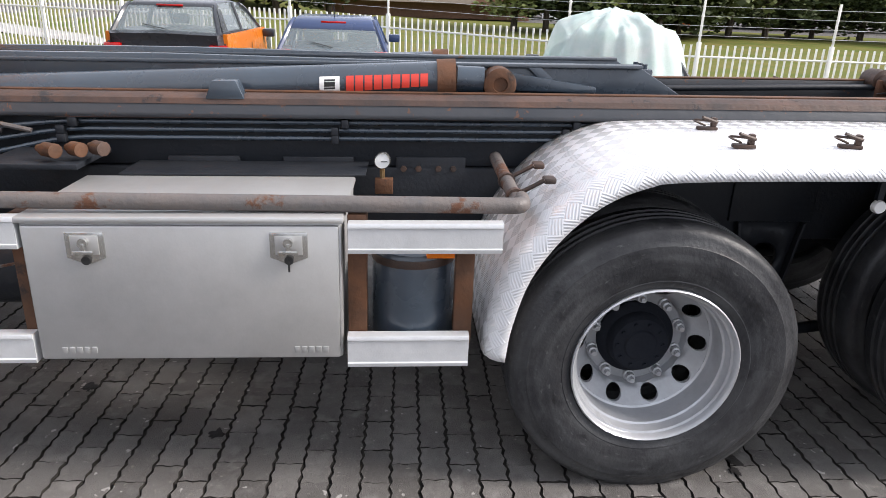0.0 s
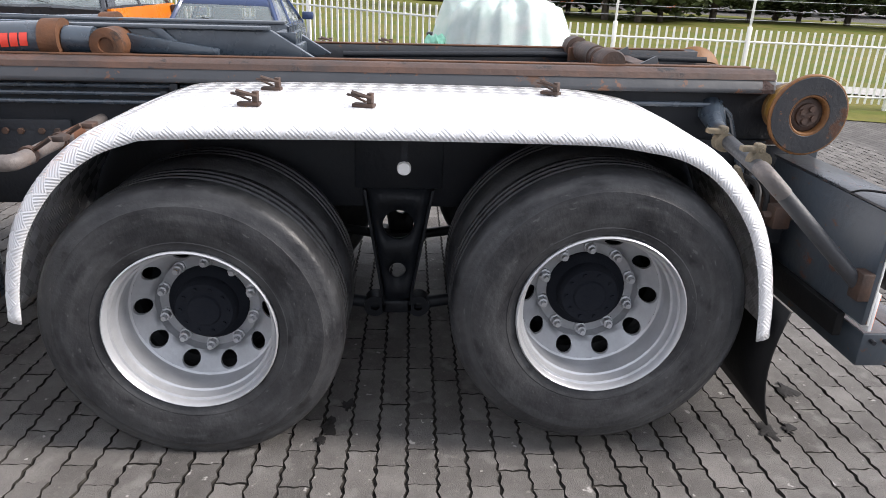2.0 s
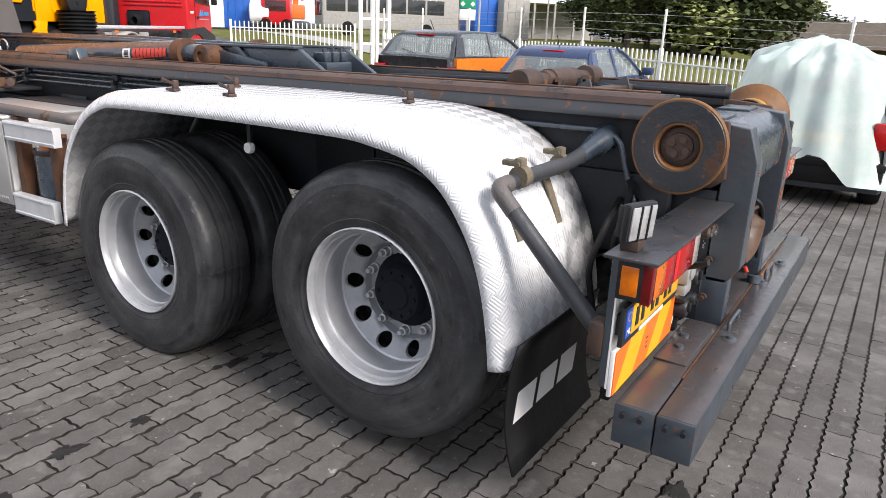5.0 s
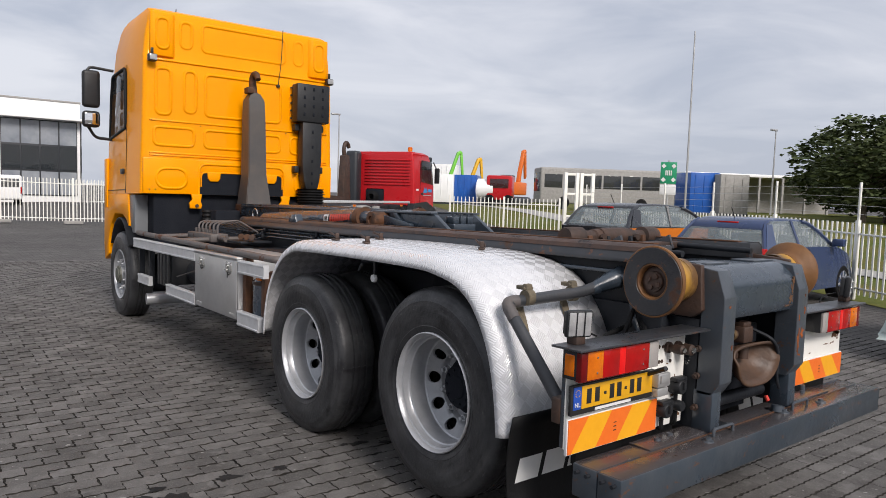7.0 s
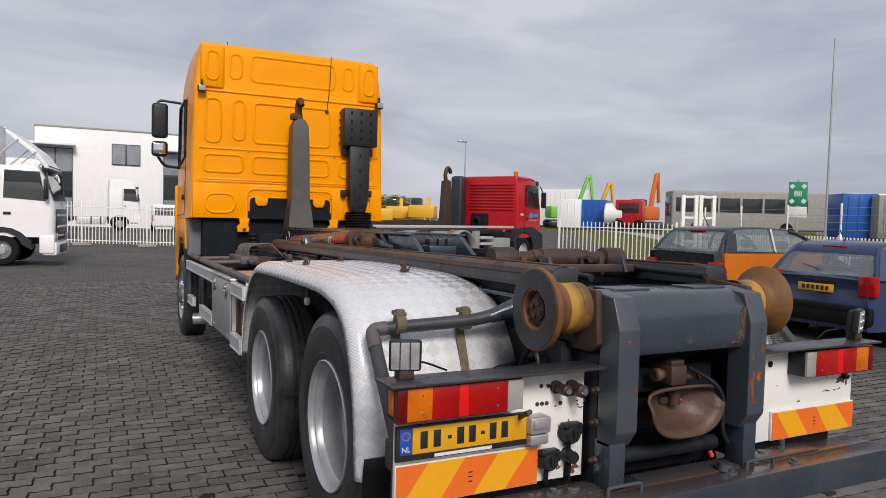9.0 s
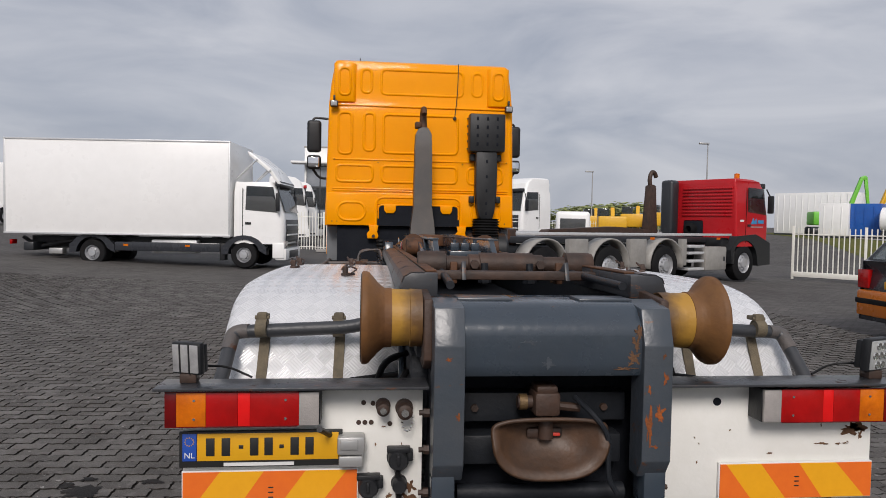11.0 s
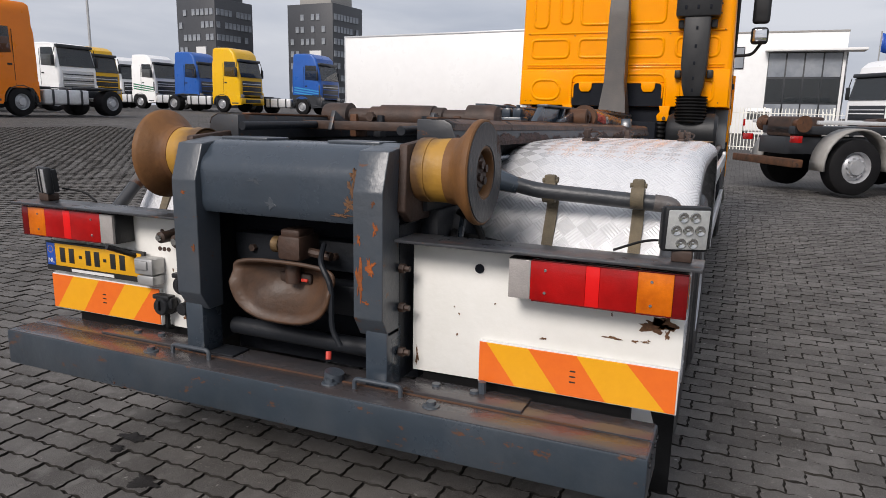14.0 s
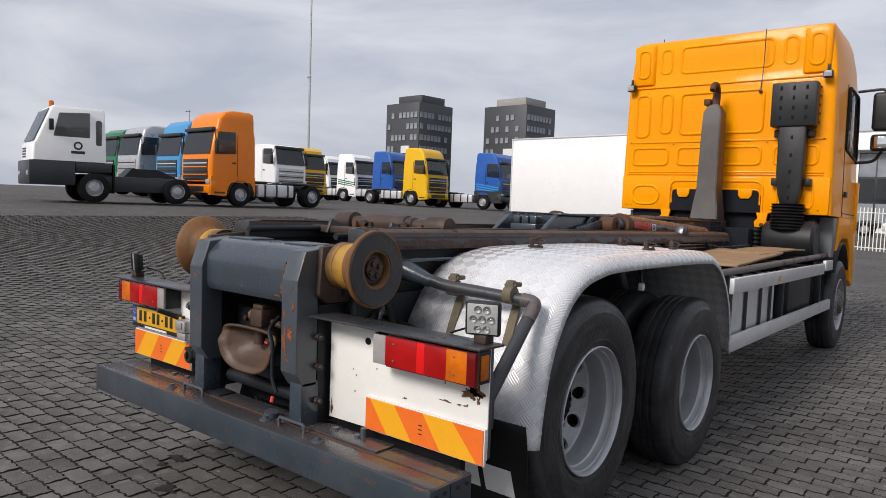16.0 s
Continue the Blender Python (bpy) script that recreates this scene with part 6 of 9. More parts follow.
YB = 5.90
for x0, x1, z0, z1 in ((-1.00, -0.83, 2.36, 2.86), (-0.70, -0.56, 2.40, 2.86), (-0.47, 0.44, 2.38, 2.85), (0.56, 0.68, 2.40, 2.86), (0.84, 0.98, 2.36, 2.86),
                       (-1.02, -0.58, 2.03, 2.24), (-0.48, 0.44, 2.03, 2.24), (0.56, 1.00, 2.03, 2.24)):
    pressed(x0, x1, z0, z1, YB)
for s in (-1, 1):
    bm = bmesh.new()
    prism(bm, [(s * 0.785, 5.94), (s * 0.815, 5.895), (s * 0.84, 5.885), (s * 1.02, 5.885), (s * 1.05, 5.90), (s * 1.055, 5.95)], 2, 2.975, 3.435, 0.012)
    part("corner_fold", bm, M["orange"], cab, smooth=50)
for x0, x1, z0, z1, y in ((-0.995, -0.855, 3.05, 3.38, 5.885), (-0.735, -0.60, 3.09, 3.38, 5.93), (-0.50, 0.50, 3.08, 3.385, 5.93), (0.60, 0.735, 3.09, 3.38, 5.93), (0.855, 0.995, 3.05, 3.38, 5.885)):
    pressed(x0, x1, z0, z1, y)
# two upright folds and cross folds
for z in (2.94, 2.30, 1.955, 1.93):
    one("cross_fold", M["orange"], cab, box, -1.06, 1.06, 5.888, 5.91, z - 0.010, z + 0.010, 0.008)
# lower wall with arched recesses; a dark sheet paints the wide opening's shade
for x0, x1 in ((-1.125, -0.52), (0.47, 1.125)):
    one("lower_wall", M["orange"], cab, box, x0, x1, 5.885, 5.95, 1.515, 1.90, 0.012)
one("opening_lintel", M["orange"], cab, box, -0.53, 0.48, 5.886, 5.95, 1.765, 1.905, 0.012)
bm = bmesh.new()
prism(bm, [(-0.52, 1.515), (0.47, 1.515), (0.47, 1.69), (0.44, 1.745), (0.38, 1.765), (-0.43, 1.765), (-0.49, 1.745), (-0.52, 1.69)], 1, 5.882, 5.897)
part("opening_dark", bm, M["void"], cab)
for x in (-0.37, 0.31):
    bm = bmesh.new()
    prism(bm, [(x - 0.075, 1.765), (x + 0.075, 1.765), (x + 0.07, 1.70), (x + 0.045, 1.665), (x - 0.045, 1.665), (x - 0.07, 1.70)], 1, 5.862, 5.884, 0.006)
    part("opening_ear", bm, M["orange"], cab, smooth=50)
one("opening_rim", M["orange"], cab, tube, bend([(-0.535, 5.885, 1.52), (-0.535, 5.885, 1.855), (0.485, 5.885, 1.855), (0.485, 5.885, 1.52)], 0.10, 6), 0.013, 8)
one("lintel_flange", M["orange"], cab, tube, bend([(-0.51, 5.883, 1.60), (-0.51, 5.883, 1.765), (0.46, 5.883, 1.765), (0.46, 5.883, 1.60)], 0.06, 5), 0.009, 8)
pressed(-1.0, -0.66, 1.57, 1.80, 5.885, 0.11)
pressed(0.62, 0.98, 1.57, 1.80, 5.885, 0.06)
for x in (-0.565, 0.50):
    bm = bmesh.new()
    prism(bm, [(x - 0.06, 1.52), (x + 0.06, 1.52), (x + 0.045, 1.44), (x + 0.06, 1.40), (x + 0.05, 1.36), (x - 0.07, 1.36), (x - 0.08, 1.42), (x - 0.045, 1.46)], 1, 5.86, 5.90, 0.006)
    part("cab_mount_bracket", bm, M["orange"], cab)
    one("mount_bolt", M["rustdark"], cab, lathe, [(5.86, 0.02), (5.845, 0.02), (5.845, 0)], (x, 0, 1.39), axis=(0, 1, 0), seg=8)
# plain dark box fills in for the shaded space under the cab
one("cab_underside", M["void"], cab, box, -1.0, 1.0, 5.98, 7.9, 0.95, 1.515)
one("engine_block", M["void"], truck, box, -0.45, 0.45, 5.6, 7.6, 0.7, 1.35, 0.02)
for s in (-1, 1):
    one("cab_spring", M["rubber"], cab, lathe, [(1.02 + 0.022 * k, 0.05 if k % 2 else 0.062) for k in range(16)], (s * 0.47, 5.80, 0), axis=(0, 0, 1), seg=16)
for x, z in ((-1.03, 2.92), (-0.52, 2.27), (0.5, 2.27), (-1.04, 2.30), (1.04, 2.30), (-1.06, 1.56), (-1.0, 1.56), (1.03, 1.56)):
    one("wall_rivet", M["rustdark"], cab, lathe, [(5.886, 0.007), (5.88, 0.006), (5.88, 0)], (x, 0, z), axis=(0, 1, 0), seg=8)
one("whip_aerial", M["ink"], cab, tube, bend([(0.395, 5.885, 2.83), (0.42, 5.86, 3.10), (0.425, 5.84, 3.46)], 0.1), 0.005, 6)
one("aerial_base", M["ink"], cab, lathe, [(5.90, 0.022), (5.87, 0.018), (5.865, 0)], (0.395, 0, 2.82), axis=(0, 1, 0), seg=12)
one("roof_aerial", M["ink"], cab, tube, [(-0.75, 6.1, 3.40), (-0.75, 6.05, 3.52)], 0.005, 6)

# snorkel
bm = bmesh.new()
box(bm, 0.555, 0.985, 5.70, 5.86, 2.41, 2.86, 0.02)
prism(bm, [(0.64, 2.42), (0.90, 2.42), (0.90, 1.95), (0.88, 1.72), (0.85, 1.60), (0.70, 1.60), (0.665, 1.72), (0.64, 1.95)], 1, 5.72, 5.86, 0.02)
snorkel = part("air_snorkel", bm, M["plastic"], truck, "tall black plastic air intake snorkel")
for k in range(5):
    one("snorkel_fin", M["plastic"], snorkel, box, 0.545, 0.995, 5.855, 5.875, 2.45 + 0.09 * k, 2.47 + 0.09 * k, 0.004)
# slots are not cut: dark tabs paint the shade inside them
for x in (0.65, 0.77, 0.89):
    for z in (2.50, 2.60, 2.70, 2.80):
        one("snorkel_slot", M["void"], snorkel, box, x - 0.012, x + 0.012, 5.694, 5.702, z - 0.02, z + 0.02, 0.003)
for z in (2.30, 2.12, 1.95, 1.80, 1.68):
    one("snorkel_slot", M["void"], snorkel, box, 0.762, 0.784, 5.714, 5.722, z - 0.018, z + 0.018, 0.003)
for x, z in ((0.61, 2.35), (0.93, 2.35), (0.61, 1.85), (0.93, 1.85)):
    one("snorkel_clip", M["plastic"], snorkel, box, x - 0.03, x + 0.03, 5.80, 5.89, z - 0.04, z + 0.04, 0.01)
one("snorkel_bellows", M["rubber"], snorkel, lathe, [(1.36 + 0.016 * k, 0.145 if k % 2 else 0.165) for k in range(17)], (0.775, 5.76, 0), axis=(0, 0, 1), seg=28, label="ribbed black rubber bellows")
one("air_filter", M["plastic"], truck, lathe, [(0.55, 0.0), (0.55, 0.17), (0.60, 0.20), (1.02, 0.20), (1.05, 0.17), (1.05, 0)], (0, 5.85, 1.25), seg=28)

# hook arm
bm = bmesh.new()
rows = []
for z, w, d, y in ((1.34, 0.15, 0.15, 5.62), (1.52, 0.135, 0.13, 5.63), (1.75, 0.105, 0.115, 5.64), (2.40, 0.098, 0.10, 5.655), (2.58, 0.092, 0.09, 5.66), (2.66, 0.05, 0.06, 5.66)):
    rows.append([(-w, y - d, z), (w, y - d, z), (w, y + d, z), (-w, y + d, z)])
loft(bm, rows)
bmesh.ops.bevel(bm, geom=list(bm.edges), offset=0.008, segments=2, affect="EDGES")
hook = part("hook_arm", bm, M["hook_steel"], truck, "tall grey-brown steel hook arm")
bm = bmesh.new()
pts = smooth_line([(0, 5.66, 2.60), (0, 5.68, 2.70), (0, 5.70, 2.80), (0, 5.66, 2.865), (0, 5.59, 2.86), (0, 5.545, 2.80)], 4)
tube(bm, pts, 0.04, 12, radii=[0.048 - 0.018 * i / (len(pts) - 1) for i in range(len(pts))])
box(bm, -0.10, -0.03, 5.58, 5.70, 2.65, 2.72, 0.012)
part("hook", bm, M["rust"], hook, "rusty steel hook")
one("hook_arm_foot", M["rust"], hook, box, -0.17, 0.17, 4.9, 5.75, 1.30, 1.42, 0.012)
one("lift_ring", M["chrome"], truck, tube, [(-0.30 + 0.0, 4.95 + 0.05 * math.cos(a * 0.524), 1.33 + 0.05 * math.sin(a * 0.524)) for a in range(13)], 0.007, 8)

# ---- how the lorry stands ----
LENGTHS = ((-1.0, -0.995), (0.0, 0.012), (4.4, 4.475), (5.3, 5.58), (5.9, 6.20), (7.26, 7.18), (8.3, 7.97))


def settle(p):
    """The body sits nose-down on its springs, a little to the right of the centre line, and is broadest at the rear panels."""
    x, y, z = p
    rear = max(0.0, min(1.0, (0.6 - y) / 0.45))
    for (a, a2), (b, b2) in zip(LENGTHS, LENGTHS[1:]):
        if y <= b:
            break
    y2 = a2 + (b2 - a2) * (y - a) / (b - a)
    return Vector((x * (1.016 + 0.022 * rear) + 0.013 * (1 - rear), y2, z * 1.02 + 0.067 - 0.018 * y))


wheels = [o for o in truck.children if o.name.split(".")[0] == "wheel"]
rolling = {o for w in wheels for o in [w, *w.children_recursive]}
for o in truck.children_recursive:
    if o.type == "MESH" and o not in rolling:
        for v in o.data.vertices:
            v.co = settle(v.co)
nl.matrix_world = pose(*settle((-1.118, -0.0342, 0.716)), 90, 0, 0)

# boards left lying on the side frame
for k, (x0, x1, y0, y1, z, tw) in enumerate(((0.50, 1.06, 3.15, 4.75, 1.11, 2), (0.55, 1.0, 4.2, 5.5, 1.13, -4))):
    bm = bmesh.new()
    cx, cy = (x0 + x1) / 2, (y0 + y1) / 2
    box(bm, x0 - cx, x1 - cx, y0 - cy, y1 - cy, -0.008, 0.008, 0.003)
    bmesh.ops.subdivide_edges(bm, edges=list(bm.edges), cuts=3, use_grid_fill=True)
    for v in bm.verts:
        v.co.z += 0.03 * noise.noise(Vector((v.co.x * 1.6 + k * 5, v.co.y * 1.2, 0.5))) + 0.02
    b = part("plywood_sheet", bm, M["wood"], None, "weathered brown plywood sheet lying on the lorry's side frame", category="board", group="loose boards")
    b.matrix_world = pose(*settle((cx, cy, z)), 0, 0, tw)

# ---- the yard ----
def lay_sheet(name, xs, ys, dz, material, label):
    bm = bmesh.new()
    vs = [[bm.verts.new((x, y, ground_z(x, y) + dz)) for y in ys] for x in xs]
    for a, b in zip(vs, vs[1:]):
        for k in range(len(ys) - 1):
            bm.faces.new((a[k], b[k], b[k + 1], a[k + 1]))
    return part(name, bm, material, None, label, kind="structure", category="ground")


def steps(reach, core=40.0, fine=1.25):
    """Evenly spaced over the yard, then wider and wider out to the horizon."""
    out = [fine * k for k in range(int(core / fine) + 1)]
    gap = fine
    while out[-1] < reach:
        gap *= 1.35
        out.append(out[-1] + gap)
    return [-v for v in out[:0:-1]] + out


lay_sheet("ground", steps(900), steps(900), -0.030, M["asphalt"], "broad yard of small grey pavers with stains")


def on_ground(x, y, dz=0.0):
    return (x, y, ground_z(x, y) + dz)


# strip of grass outside the fence
bm = bmesh.new()
cols = []
for i in range(40):
    y = -40 + 3.2 * i
    x = 7.9 + 0.30 * (y + 3.5) if y < 2.5 else 9.7 + 0.49 * (y - 2.5)
    cols.append([bm.verts.new((x + w, y, ground_z(x + w, y) + d)) for w, d in ((0.35, -0.018), (0.6, 0.0), (2, 0.0), (4, 0.0), (7, 0.0), (11, 0.0), (16, 0.0), (28, 0.03), (55, 0.05))])
for a, b in zip(cols, cols[1:]):
    for k in range(8):
        bm.faces.new((a[k], a[k + 1], b[k + 1], b[k]))
part("grass_verge", bm, M["grass"], None, "mown green verge outside the fence", kind="structure", category="grass")
bm = bmesh.new()
cols = []
for i in range(40):
    y = -40 + 3.2 * i
    x = 12.2 + 0.30 * (y + 3.5) if y < 2.5 else 14.0 + 0.49 * (y - 2.5)
    cols.append([bm.verts.new((x + w, y, ground_z(x + w, y) + 0.03)) for w in (0.0, 1.6)])
for a, b in zip(cols, cols[1:]):
    bm.faces.new((a[0], a[1], b[1], b[0]))
part("cycle_path", bm, M["concrete"], None, "pale concrete path in the verge", kind="structure", category="path")


# ---- fences ----
def fence_run(pts, height, gap, wire_posts, name="fence", label="cream-white steel picket fence"):
    """A picket fence along a line of plan points: posts, rails and every picket."""
    f = thing(name, label, "fence", on_ground(*pts[0]))
    inv = f.matrix_world.inverted()
    bar = bpy.data.meshes.new("picket")
    bm = bmesh.new()
    box(bm, -0.016, 0.016, -0.012, 0.012, 0.10, height, 0.0)
    bm.to_mesh(bar)
    bm.free()
    bar.materials.append(M["fence"])
    n = 0
    loose = bmesh.new()
    for (x0, y0), (x1, y1) in zip(pts, pts[1:]):
        L = math.hypot(x1 - x0, y1 - y0)
        a = math.atan2(y1 - y0, x1 - x0)
        bays = max(1, round(L / 2.5))
        for k in range(bays + 1):
            t = k / bays
            x, y = x0 + (x1 - x0) * t, y0 + (y1 - y0) * t
            z = ground_z(x, y)
            if k < bays or (x1, y1) == pts[-1]:
                bm = bmesh.new()
                box(bm, -0.035, 0.035, -0.035, 0.035, 0, height + 0.05, 0.006)
                if wire_posts:
                    box(bm, -0.018, 0.018, -0.018, 0.018, height + 0.05, height + 0.75, 0.004)
                    for j in range(4):
                        box(bm, -0.03, 0.03, -0.008, 0.008, height + 0.15 + 0.16 * j, height + 0.17 + 0.16 * j)
                bmesh.ops.transform(bm, matrix=inv @ pose(x, y, z, 0, 0, math.degrees(a)), verts=bm.verts)
                part("post", bm, M["fence"], f, smooth=25)
            if k < bays:
                xe, ye = x0 + (x1 - x0) * (k + 1) / bays, y0 + (y1 - y0) * (k + 1) / bays
                ze = ground_z(xe, ye)
                for h in (0.22, height - 0.20):
                    bm = bmesh.new()
                    va, vb = inv @ Vector((x, y, z + h)), inv @ Vector((xe, ye, ze + h))
                    tube(bm, [va, vb], 0.02, 6)
                    part("rail", bm, M["fence"], f)
                if wire_posts:
                    bm = bmesh.new()
                    for j in range(4):
                        tube(bm, [inv @ Vector((x, y, z + height + 0.16 + 0.16 * j)), inv @ Vector((xe, ye, ze + height + 0.16 + 0.16 * j))], 0.0035, 4)
                    part("wire", bm, M["steel"], f)
                m = max(2, round(math.hypot(xe - x, ye - y) / gap))
                for j in range(1, m):
                    u = j / m
                    p = Vector((x + (xe - x) * u, y + (ye - y) * u, z + (ze - z) * u))
                    if n < 290:
                        o = new("picket", bar)
                        o.parent = f
                        o.matrix_basis = inv @ pose(*p, 0, 0, math.degrees(a))
                        n += 1
                    else:
                        box(loose, -0.016, 0.016, -0.012, 0.012, 0.10, height, 0.0, m=inv @ pose(*p, 0, 0, math.degrees(a)))
    if len(loose.verts):
        part("far_pickets", loose, M["fence"], f, smooth=0, kind="stuff")
    else:
        loose.free()
    return f


fence_run([(8.3, -12.0), (9.0, -4.2), (9.4, 0.4)], 1.27, 0.125, True, label="cream-white picket fence topped with wire posts")
fence_run([(9.4, 0.4), (10.7, 3.6), (13.4, 9.6), (15.3, 14.0)], 1.42, 0.125, True, label="cream-white picket fence topped with wire posts behind the cars")
gate = fence_run([(15.4, 15.3), (12.75, 18.3)], 1.62, 0.14, False, "sliding_gate", "white steel sliding gate with upright bars and a deep bottom beam")
bm = bmesh.new()
a, b = Vector(on_ground(15.4, 15.3)), Vector(on_ground(12.75, 18.3))
mid, ang = (a + b) / 2, math.degrees(math.atan2(b.y - a.y, b.x - a.x))
box(bm, -(b - a).length / 2, (b - a).length / 2, -.05, .05, .08, .24, .01, m=gate.matrix_world.inverted() @ pose(*mid, 0, 0, ang))
part("bottom_beam", bm, M["fence"], gate)
fence_run([(-5.2, 30.2), (4.6, 29.0)], 1.8, 0.13, False, label="white steel picket fence panels on concrete feet")
for x, y in ((-2.75, 29.9), (-0.3, 29.6), (2.15, 29.3)):
    bm = bmesh.new()
    box(bm, -0.35, 0.35, -0.12, 0.12, 0, 0.14, 0.03)
    ft = part("concrete_block", bm, M["concrete"], None, "grey concrete block at the foot of the fence", category="concrete block", group="concrete blocks")
    ft.matrix_world = pose(*on_ground(x, y))
fence_run([(7.0, 58.0), (30.0, 62.0)], 1.8, 0.25, False, label="far white picket fence beyond the yard")
# gate posts
for k, (x, y) in enumerate(((15.75, 15.1), (16.25, 14.8))):
    g = thing("gate_post", "white double steel gate post with crossbars", "gate post", on_ground(x, y), -25, "gate posts")
    for dx in (-0.22, 0.22):
        one("upright", M["fence"], g, box, dx - 0.06, dx + 0.06, -0.06, 0.06, 0, 2.6, 0.01)
    for z in (1.0, 1.8, 2.5):
        one("crossbar", M["fence"], g, box, -0.17, 0.17, -0.04, 0.04, z, z + 0.08, 0.006)


# ---- parked cars ----
def car(name, label, at, turn, paint, length, width, height, style, lower=None):
    """A small hatchback, nose towards local +y; style shifts the roofline."""
    c = thing(name, label, "car", at, turn, "parked cars")
    hw, L = width / 2, length
    prof = {  # y from the tail, z: shoulder line and roof line
        "hatch": dict(belt=[(0, .55), (.05, .80), (.12, .93), (L * .45, .95), (L * .70, .93), (L * .78, .90), (L * .95, .72), (L, .50)], roof=[(0.10, .94), (.42, height - .06), (.85, height), (L * .42, height), (L * .55, height - .07), (L * .74, .93)]),
        "round": dict(belt=[(0, .60), (.06, .95), (.12, 1.12), (L * .45, 1.11), (L * .70, 1.06), (L * .78, 1.0), (L * .95, .78), (L, .50)], roof=[(0.08, 1.10), (.38, height - .08), (.85, height), (L * .45, height - .01), (L * .58, height - .10), (L * .76, 1.04)]),
    }[style]
    def section(y, z0, z1, top_w, low_w):
        return [(-low_w, y, z0), (-low_w * 1.0, y, z0 + (z1 - z0) * .45), (-top_w, y, z1), (0, y, z1 + .015), (top_w, y, z1), (low_w, y, z0 + (z1 - z0) * .45), (low_w, y, z0), (0, y, z0)]
    bm = bmesh.new()
    rings = []
    for y, z in [(p.y, p.z) for p in smooth_line([(0, a, b) for a, b in prof["belt"]], 3)]:
        taper = 1 - .10 * max(0, 1 - y / .35) ** 2 - .14 * max(0, 1 - (L - y) / .6) ** 2
        rings.append(section(y - L / 2, .22, z, hw * .94 * taper, hw * taper))
    loft(bm, rings)
    part("body", bm, paint, c, smooth=50)
    bm = bmesh.new()
    rings = []
    for p in smooth_line([(0, a, b) for a, b in prof["roof"]], 3):
        q = max(0.0, (p.z - .93) / (height - .93))
        w = hw * (.93 - .24 * q)
        rings.append([(-hw * .93, p.y - L / 2, .90), (-w, p.y - L / 2, p.z - .03), (-w * .9, p.y - L / 2, p.z), (w * .9, p.y - L / 2, p.z), (w, p.y - L / 2, p.z - .03), (hw * .93, p.y - L / 2, .90)])
    loft(bm, rings, False, False)
    bmesh.ops.delete(bm, geom=[f for f in bm.faces if all(abs(v.co.z - .90) < .001 for v in f.verts)], context="FACES")
    part("glasshouse", bm, M["car_glass"], c, smooth=45)
    bm = bmesh.new()
    up = [[(x, y, z + .006) for x, y, z in ring[1:5]] for ring in rings if ring[2][2] > height - .17]
    vs = [[bm.verts.new(p) for p in ring] for ring in up]
    for p, q in zip(vs, vs[1:]):
        for k in range(3):
            bm.faces.new((p[k], p[k + 1], q[k + 1], q[k]))
    roof = part("roof", bm, paint, c, smooth=45)
    roof.modifiers.new("thickness", "SOLIDIFY").thickness = .05
    for sx in (-1, 1):
        for run in ([rings[0], rings[1], rings[2], rings[3], rings[4]], rings[-6:]):
            one("pillar", paint, c, tube, [(sx * abs(ring[1][0]), ring[1][1], max(.88, ring[1][2])) for ring in run], .035, 6)
        mid = rings[len(rings) // 2]
        one("pillar", paint, c, tube, [(sx * hw * .925, mid[1][1], .88), (sx * abs(mid[1][0]), mid[1][1], mid[1][2])], .035, 6)
        rear = [ring for ring in rings if ring[2][2] > height - .12][0]
        bm = bmesh.new()
        xb, xt, y0, yt = sx * (hw * .938), sx * (abs(rear[1][0]) + .008), rings[0][1][1], rear[1][1]
        lo, hi = [(xb, y0 - .01), (xb, y0 + .34)], [(xt, yt - .03), (xt, yt + .16)]
        bm.faces.new([bm.verts.new(p) for p in ((lo[0][0], lo[0][1], .895), (lo[1][0], lo[1][1], .895), (hi[1][0], hi[1][1], rear[1][2]), (hi[0][0], hi[0][1], rear[1][2]))])
        cp = part("rear_pillar", bm, paint, c, smooth=0)
        cp.modifiers.new("thickness", "SOLIDIFY").thickness = .03
    for sx in (-.36, .36):
        one("seat", M["charcoal"], c, box, sx - .25, sx + .25, L * .02, L * .02 + .14, .55, 1.12, .05)
        one("headrest", M["charcoal"], c, box, sx - .13, sx + .13, L * .02, L * .02 + .10, 1.14, 1.30, .04)
    one("rear_bench", M["charcoal"], c, box, -hw * .75, hw * .75, -L * .26, -L * .22, .55, 1.02, .05)
    one("interior_floor", M["charcoal"], c, box, -hw * .8, hw * .8, -L * .42, L * .25, .80, .86)
    r = prof["roof"]
    # rear window, side windows, lamps
    (ya, za), (yb, zb) = r[0], r[1]
    ya, yb = ya - L / 2, yb - L / 2
    P = lambda t, sx, wd: (sx * wd, ya + (yb - ya) * t - .014, za + (zb - za) * t + .006)  # noqa: E731
    for sx in (-1, 1):
        one("tail_lamp", M["red_lens"], c, box, sx * hw * .70, sx * hw * .97, -L / 2 - .012, -L / 2 + .12, .68, .96, .02)
        one("side_mirror", paint, c, box, sx * hw * .98, sx * (hw + .17), -L / 2 + L * .66, -L / 2 + L * .70, .95, 1.08, .02)
        one("door_seam", M["rubber"], c, box, sx * hw * 1.001 - .002, sx * hw * 1.001 + .002, -L / 2 + L * .41, -L / 2 + L * .415, .35, .92)
        if lower:
            one("door_panel", lower, c, prism, [(sx * hw * .97, .30), (sx * hw * 1.012, .34), (sx * hw * 1.012, .62), (sx * hw * .965, 1.10), (sx * hw * .90, 1.10)], 1, -L / 2 + L * .03, -L / 2 + L * .73)
